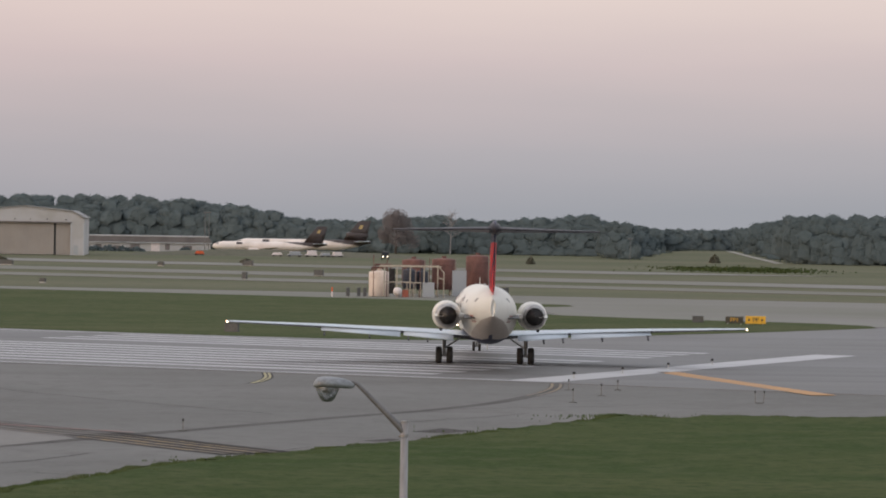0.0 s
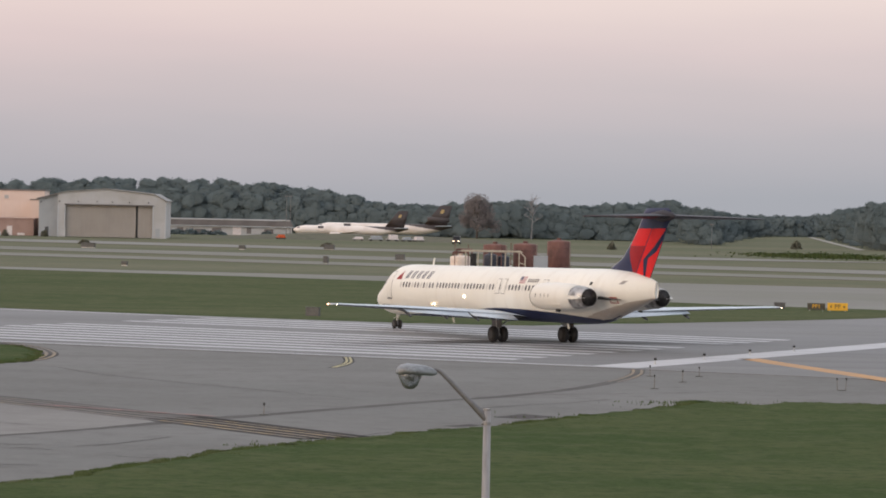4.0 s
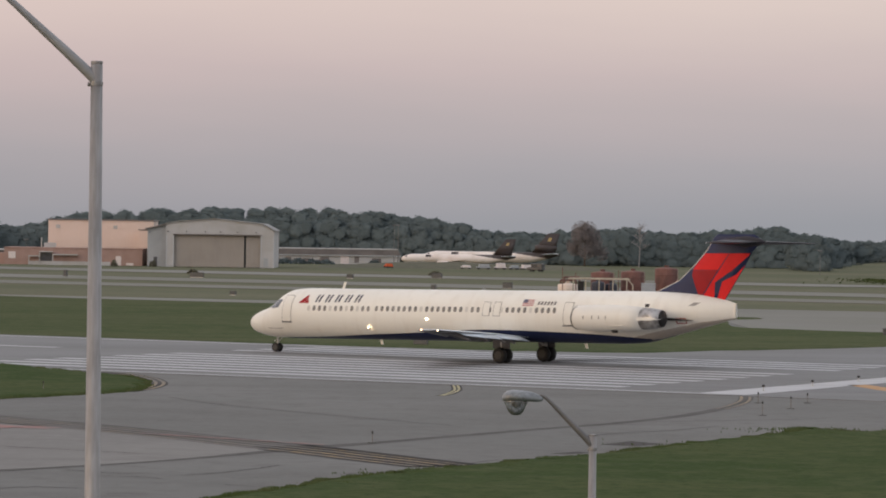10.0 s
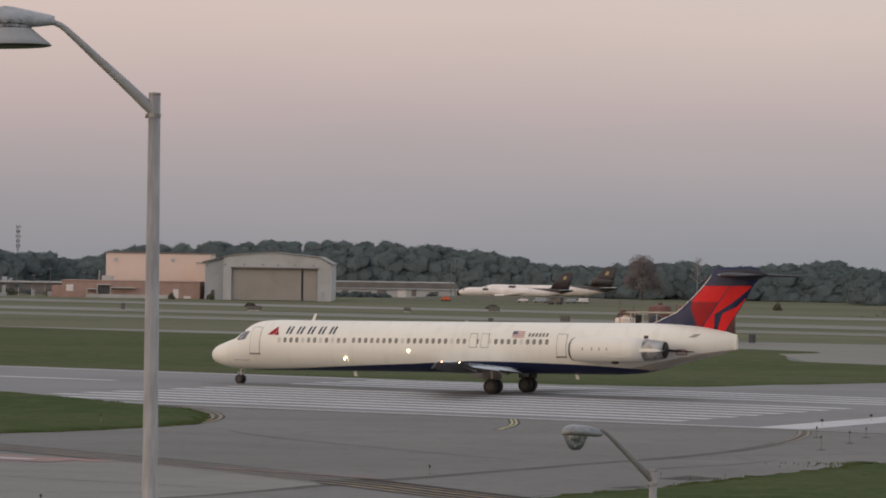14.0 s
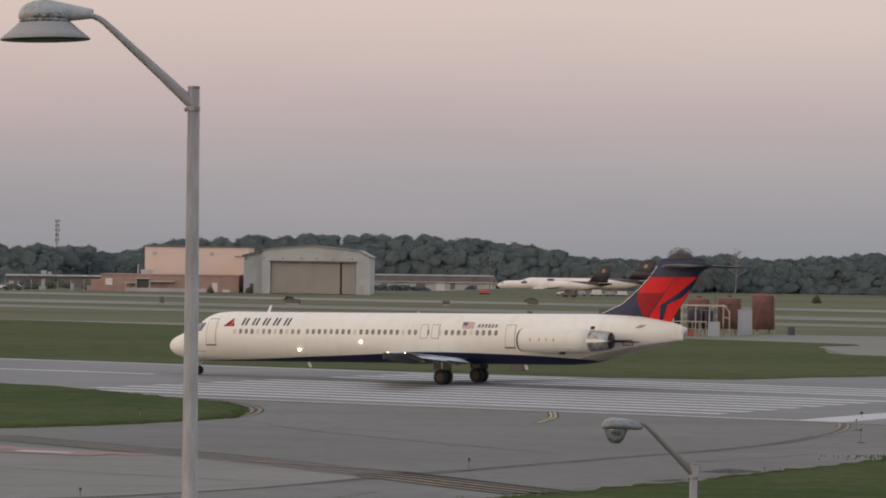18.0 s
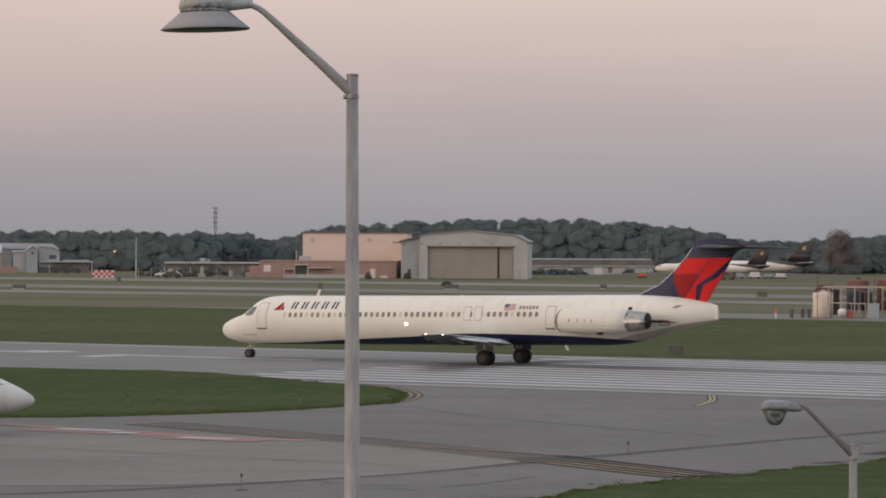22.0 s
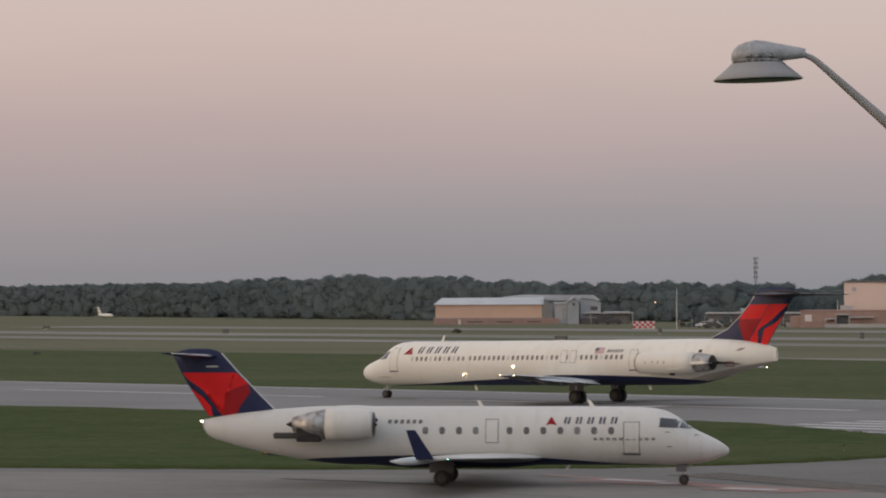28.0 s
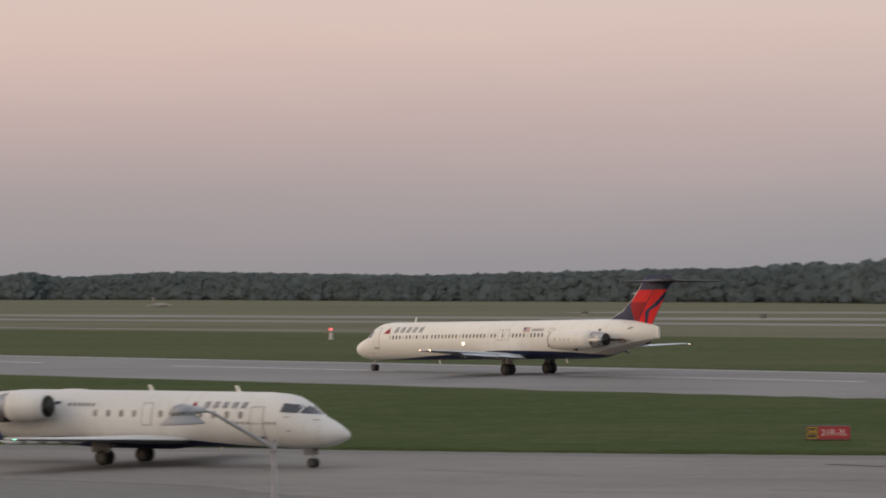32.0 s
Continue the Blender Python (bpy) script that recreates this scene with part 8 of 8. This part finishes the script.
def cargo_jet(x, y, turn, k, label, tri=False):
    """A parked freighter, white in front and dark brown behind; k scales it."""
    T = thing("cargo_jet", label, "airplane", pose(x, y, 0, 0, 0, turn), group="parked cargo jets")
    L = 30 * k
    Hh = Hull([(0, 2.0 * k, 1.9 * k, 0.02), (-0.4 * k, 2.45 * k, 1.4 * k, 0.5 * k), (-1.6 * k, 2.95 * k, 1.0 * k, 0.95 * k), (-3.2 * k, 3.25 * k, 0.9 * k, 1.15 * k), (-22 * k, 3.25 * k, 0.9 * k, 1.15 * k), (-26 * k, 3.2 * k, 1.5 * k, 0.8 * k), (-29 * k, 3.0 * k, 2.3 * k, 0.35 * k), (-L, 2.9 * k, 2.6 * k, 0.08)])
    Hh.skin("fuselage", slices(Hh.rows, 0.4), 48, [BROWN, CREAM], lambda xx: ((3.4 + (xx / k + 17.5) * 0.15) * k if xx < -17.5 * k else 99, -9), T, "white fuselage turning dark brown aft")
    for s in (1, -1):
        Hh.decal("windshield", [[(-0.9 * k, 2.45 * k), (-1.6 * k, 2.45 * k), (-1.7 * k, 2.75 * k), (-1.3 * k, 2.75 * k)]], s, GLASS_DARK, T, "dark cockpit pane", 0.02, 3)
        foil("wing", [(0, -9.5 * k, -15.5 * k, 1.15 * k, 0.6 * k), (s * 5 * k, -12.5 * k, -16 * k, 1.45 * k, 0.35 * k), (s * 12 * k, -17 * k, -18.2 * k, 2.0 * k, 0.12 * k)], CREAM, T, "pale wing")
        part("engine", lathe([(-9.6 * k, 0.62 * k), (-10.2 * k, 0.74 * k), (-12 * k, 0.68 * k), (-13.4 * k, 0.42 * k)], "x", 18, (0, s * 4.2 * k, 0.85 * k)), CREAM, T, "underwing engine", True)
        for yy in (0.9,):
            wheel(T, -14.5 * k, s * yy * k, 0.42 * k, 0.3 * k)
    wheel(T, -3.2 * k, 0, 0.35 * k, 0.25 * k)
    part("gear_strut", tubes(((-3.2 * k, 0, 0.3 * k), (-3.2 * k, 0, 1.1 * k), 0.1 * k, 0.1 * k), ((-14.5 * k, 0.9 * k, 0.4 * k), (-14.5 * k, 0.9 * k, 1.2 * k), 0.12 * k, 0.12 * k), ((-14.5 * k, -0.9 * k, 0.4 * k), (-14.5 * k, -0.9 * k, 1.2 * k), 0.12 * k, 0.12 * k)), STRUT, T)
    fin_rows = [(2.6 * k, -23.4 * k, -28.8 * k, 0, 0.3 * k), (7.4 * k, -27.4 * k, -30.0 * k, 0, 0.14 * k)]
    f = foil("fin", fin_rows, BROWN, T, "dark brown fin", True)
    for s in (1, -1):
        sheet("fin_mark", [(-27.3 * k, 5.7 * k), (-28.0 * k, 5.6 * k), (-28.35 * k, 6.4 * k), (-27.7 * k, 6.5 * k)], s, GOLD, f, fin_rows, 0.0, "golden shield shape")
    foil("tailplane", [(-4.6 * k, -28.6 * k, -30 * k, 3.0 * k, 0.1 * k), (0, -25.8 * k, -29.4 * k, 2.8 * k, 0.3 * k), (4.6 * k, -28.6 * k, -30 * k, 3.0 * k, 0.1 * k)], WING, T, "pale tailplane")
    if tri:
        part("tail_engine", lathe([(-24.6 * k, 0.6 * k), (-25.2 * k, 0.75 * k), (-27.6 * k, 0.7 * k), (-29.4 * k, 0.45 * k)], "x", 18, (0, 0, 4.2 * k)), BROWN, T, "engine through the fin", True)
    Hh.decal("cargo_mark", [rect(-6.4 * k, -7.9 * k, 2.5 * k, 3.05 * k)], 1, BROWN, T, "dark square mark", 0.03, 2)
    Hh.decal("cargo_mark", [rect(-6.4 * k, -7.9 * k, 2.5 * k, 3.05 * k)], -1, BROWN, T, "dark square mark", 0.03, 2)


cargo_jet(0.3, 872, 180 - 3, 0.95, "parked white and brown cargo jet beyond the berm")
cargo_jet(5.6, 889, 180 - 2, 1.16, "parked white and brown three-engine cargo jet beyond the berm", True)


def small_jet(x, y, turn, k, label, paint=None):
    T = thing("small_jet", label, "airplane", pose(x, y, 0, 0, 0, turn))
    Hh = Hull([(0, 1.0 * k, 0.9 * k, 0.02), (-0.8 * k, 1.4 * k, 0.6 * k, 0.4 * k), (-3 * k, 1.6 * k, 0.5 * k, 0.55 * k), (-7 * k, 1.6 * k, 0.5 * k, 0.55 * k), (-10 * k, 1.5 * k, 1.1 * k, 0.1 * k)])
    Hh.skin("fuselage", slices(Hh.rows, 0.8), 20, [paint or WHITE], lambda xx: (-9, -9), T, "pale fuselage")
    foil("fin", [(1.3 * k, -7.4 * k, -9.8 * k, 0, 0.15 * k), (3.9 * k, -9.3 * k, -10.4 * k, 0, 0.1 * k)], paint or WHITE, T, "pale fin", True)
    foil("tailplane", [(-2 * k, -9.4 * k, -10.3 * k, 3.6 * k, 0.06), (0, -9 * k, -10.3 * k, 3.6 * k, 0.12), (2 * k, -9.4 * k, -10.3 * k, 3.6 * k, 0.06)], paint or WHITE, T)
    foil("wing", [(-5 * k, -5.2 * k, -6.2 * k, 0.9 * k, 0.08), (0, -3.6 * k, -6.2 * k, 0.7 * k, 0.25), (5 * k, -5.2 * k, -6.2 * k, 0.9 * k, 0.08)], WING, T, "grey wing")
    for xx, yy in ((-1.2, 0), (-5.4, 0.7), (-5.4, -0.7)):
        wheel(T, xx * k, yy * k, 0.25 * k, 0.15 * k)


small_jet(-341.0, 1075, -40, 0.9, "small white jet taxiing far across the field")
small_jet(-489, 1027, -30, 0.9, "small grey jet parked far across the field", DULL_GREY)


def ground_equipment():
    """Pale loaders and carts that stand beside the cargo jets."""
    for k, (x, y, w, h, d, m) in enumerate(((15.5, 823, 2.4, 0.9, 1.8, SIGN_WHITE), (19.6, 822, 3.2, 1.2, 2.0, GREYWALL), (23.6, 824, 2.6, 1.5, 1.8, SIGN_WHITE), (26.8, 823, 2.2, 1.0, 1.6, GREYWALL), (29.6, 824, 2.4, 1.2, 1.6, SIGN_WHITE), (-2.6, 823, 1.8, 1.0, 1.4, ORANGE))):
        T = thing("loader_cart", "pale ground equipment cart beside the cargo jets" if m is not ORANGE else "orange ground equipment cart beside the cargo jets", "cart", pose(x, y, 0, 0, 0, 6 * k), group="ground equipment")
        part("deck", boxes((-w / 2, w / 2, -d / 2, d / 2, 0.35, 0.6), bevel=0.03), m, T)
        part("box", boxes((-w * 0.35, w * 0.42, -d * 0.4, d * 0.4, 0.6, h), bevel=0.05), m, T)
        for sx in (-1, 1):
            for sy in (-1, 1):
                wheel(T, sx * w * 0.36, sy * d * 0.42, 0.24, 0.15)


ground_equipment()


# scattered shrubs and pale specks in the field
def shrub(x, y, r, h, seed):
    T = thing("shrub", "dusty round shrub in the dry field", "shrub", pose(x, y, -0.05), group="shrubs in the field")
    part("foliage", blob_bush(0, 0, r, h, 420, seed, r * 0.55), BRUSH, T)
    part("stem", tubes(((0, 0, 0), (0, 0, h * 0.5), 0.08, 0.05), n=5), BARK, T)


for k, (x, y, r, h) in enumerate(((68, 745, 1.0, 1.7), (119, 825, 1.3, 2.2), (-39.5, 672, 1.1, 0.8), (7, 695, 1.2, 0.8), (-63, 775, 0.8, 1.5), (-55, 783, 0.9, 1.4), (-150, 705, 1.0, 0.7))):
    shrub(x, y, r, h, k)


def weed_strip():
    T = thing("weed_strip", "long low strip of dark weeds in the dry field", "weeds", pose(106, 701, -0.05, 0, 0, -4), kind="stuff")
    bm = bmesh.new()
    rng = np.random.default_rng(21)
    for k in range(5200):
        x = rng.normal(0, 6.5)
        p = Vector((x, rng.normal(0, 15.0), abs(rng.normal(0, 0.16)) * (1 + 0.5 * math.sin(x))))
        a, b = Vector(rng.normal(0, 1, 3)).normalized() * 0.16, Vector(rng.normal(0, 1, 3)).normalized() * 0.16
        bm.faces.new([bm.verts.new(p - a - b), bm.verts.new(p + a - b), bm.verts.new(p + a + b), bm.verts.new(p - a + b)])
    part("foliage", bm, GRASS, T)


weed_strip()
GRAVEL = material("pale_gravel", (0.25, 0.24, 0.215), 0.95, vary=[(0.1, 4, (0.22, 0.21, 0.18), 0.7, 0.42, 0.65), (2, 5, (0.36, 0.34, 0.31), 0.5, 0.45, 0.7)])
ribbon("dirt_road", smooth_line([(190, 1290), (182, 1226), (157, 1014), (148, 935), (140, 866), (137, 840)], 4), 2.0, -0.05, GRAVEL, bpy.data.objects["ground"], "pale dirt road between the woods")


def dead_trees():
    """A bare tree that stands out of the woods behind the tanks."""
    rng = np.random.default_rng(31)
    for x, y, h in ((64.5, 946, 11.4),):
        T = thing("bare_tree", "pale leafless tree at the edge of the woods", "tree", pose(x, y, -0.1))
        part("trunk", tubes(((0, 0, 0), (0.2, 0, h * 0.5), 0.2, 0.13), ((0.2, 0, h * 0.5), (0.1, 0, h * 0.96), 0.13, 0.03), n=7), DEADWOOD, T)
        for k in range(9):
            z = h * (0.4 + 0.055 * k)
            a = k * 2.4
            tip = Vector((math.cos(a) * (2.9 - 0.22 * k), math.sin(a) * (2.9 - 0.22 * k), z + 1.6))
            bm = tubes(((0.18, 0, z), tip, 0.1, 0.03), n=5)
            for j in range(12):
                f = 0.35 + 0.055 * j
                s = Vector((0.18, 0, z)).lerp(tip, f)
                tube(bm, s, s + Vector(rng.normal(0, 0.75, 3)) + Vector((0, 0, 0.8)), 0.045, 0.02, 4)
            part("limb", bm, DEADWOOD, T)


DEADWOOD = material("grey_dead_wood", (0.27, 0.255, 0.25), 0.9, vary=[(1.5, 4, (0.18, 0.168, 0.165), 0.7, 0.42, 0.65)])
dead_trees()


def copper_tree(x, y, h, w):
    """A broad tree with thin reddish-brown foliage at the edge of the woods."""
    rng = np.random.default_rng(41)
    T = thing("copper_tree", "broad tree with thin reddish-brown leaves before the woods", "tree", pose(x, y, -0.1))
    part("trunk", tubes(((0, 0, 0), (0.2, 0, h * 0.45), 0.3, 0.2), ((0.2, 0, h * 0.45), (0, 0.2, h * 0.9), 0.2, 0.05), n=8), BARK, T)
    lobes = []
    for k in range(13):
        a, z = k * 2.4, h * (0.16 + 0.058 * k)
        reach = w * 0.5 * (1 - 0.05 * k) * rng.uniform(0.5, 0.85)
        end = Vector((math.cos(a) * reach, math.sin(a) * reach, min(z + rng.uniform(1.0, 2.2), h * 0.93)))
        bm = tubes(((0.1, 0, z), end, 0.12, 0.03), n=5)
        for j in range(4):
            s0 = Vector((0.1, 0, z)).lerp(end, 0.4 + 0.15 * j)
            tube(bm, s0, s0 + Vector(rng.normal(0, 0.7, 3)) + Vector((0, 0, 0.7)), 0.035, 0.01, 4)
        part("limb", bm, BARK, T)
        lobes.append(end)
    vs, fs = [], []
    for c in lobes:
        size = rng.uniform(1.6, 2.7)
        for _ in range(800):
            way = Vector(rng.normal(0, 1, 3))
            p = c + way * min(1.0, 1.9 / way.length) * size * 0.52
            if p.z < 1.2:
                continue
            e1 = Vector(rng.normal(0, 1, 3)).normalized() * rng.uniform(0.10, 0.2)
            e2 = e1.cross(Vector(rng.normal(0, 1, 3))).normalized() * rng.uniform(0.08, 0.18)
            n = len(vs)
            if (e1 + e2).cross(e1).y > 0:
                e2 = -e2
            vs += [tuple(p - e1), tuple(p + e2), tuple(p + e1), tuple(p - e2)]
            fs.append((n, n + 1, n + 2, n + 3))
    crown = mesh_ob("crown", vs, fs, COPPER, None, True)
    # one bent normal for every leaf evens and brightens the crown's shading
    soft = Vector((-0.25, -0.55, 0.5)).normalized()
    crown.data.normals_split_custom_set_from_vertices([soft] * len(vs))
    crown.parent = T
    tagged(crown, "thin reddish-brown crown")


# reddish-brown leaf colour, greyed and lightened to carry the haze
COPPER = per_island(material("hazed_copper_leaves", (0.185, 0.166, 0.162), 0.85, vary=[(0.3, 4, (0.165, 0.15, 0.147), 0.7, 0.42, 0.62)], spec=0.05), 0.12)
copper_tree(49.5, 941, 10.6, 10.5)
motions()
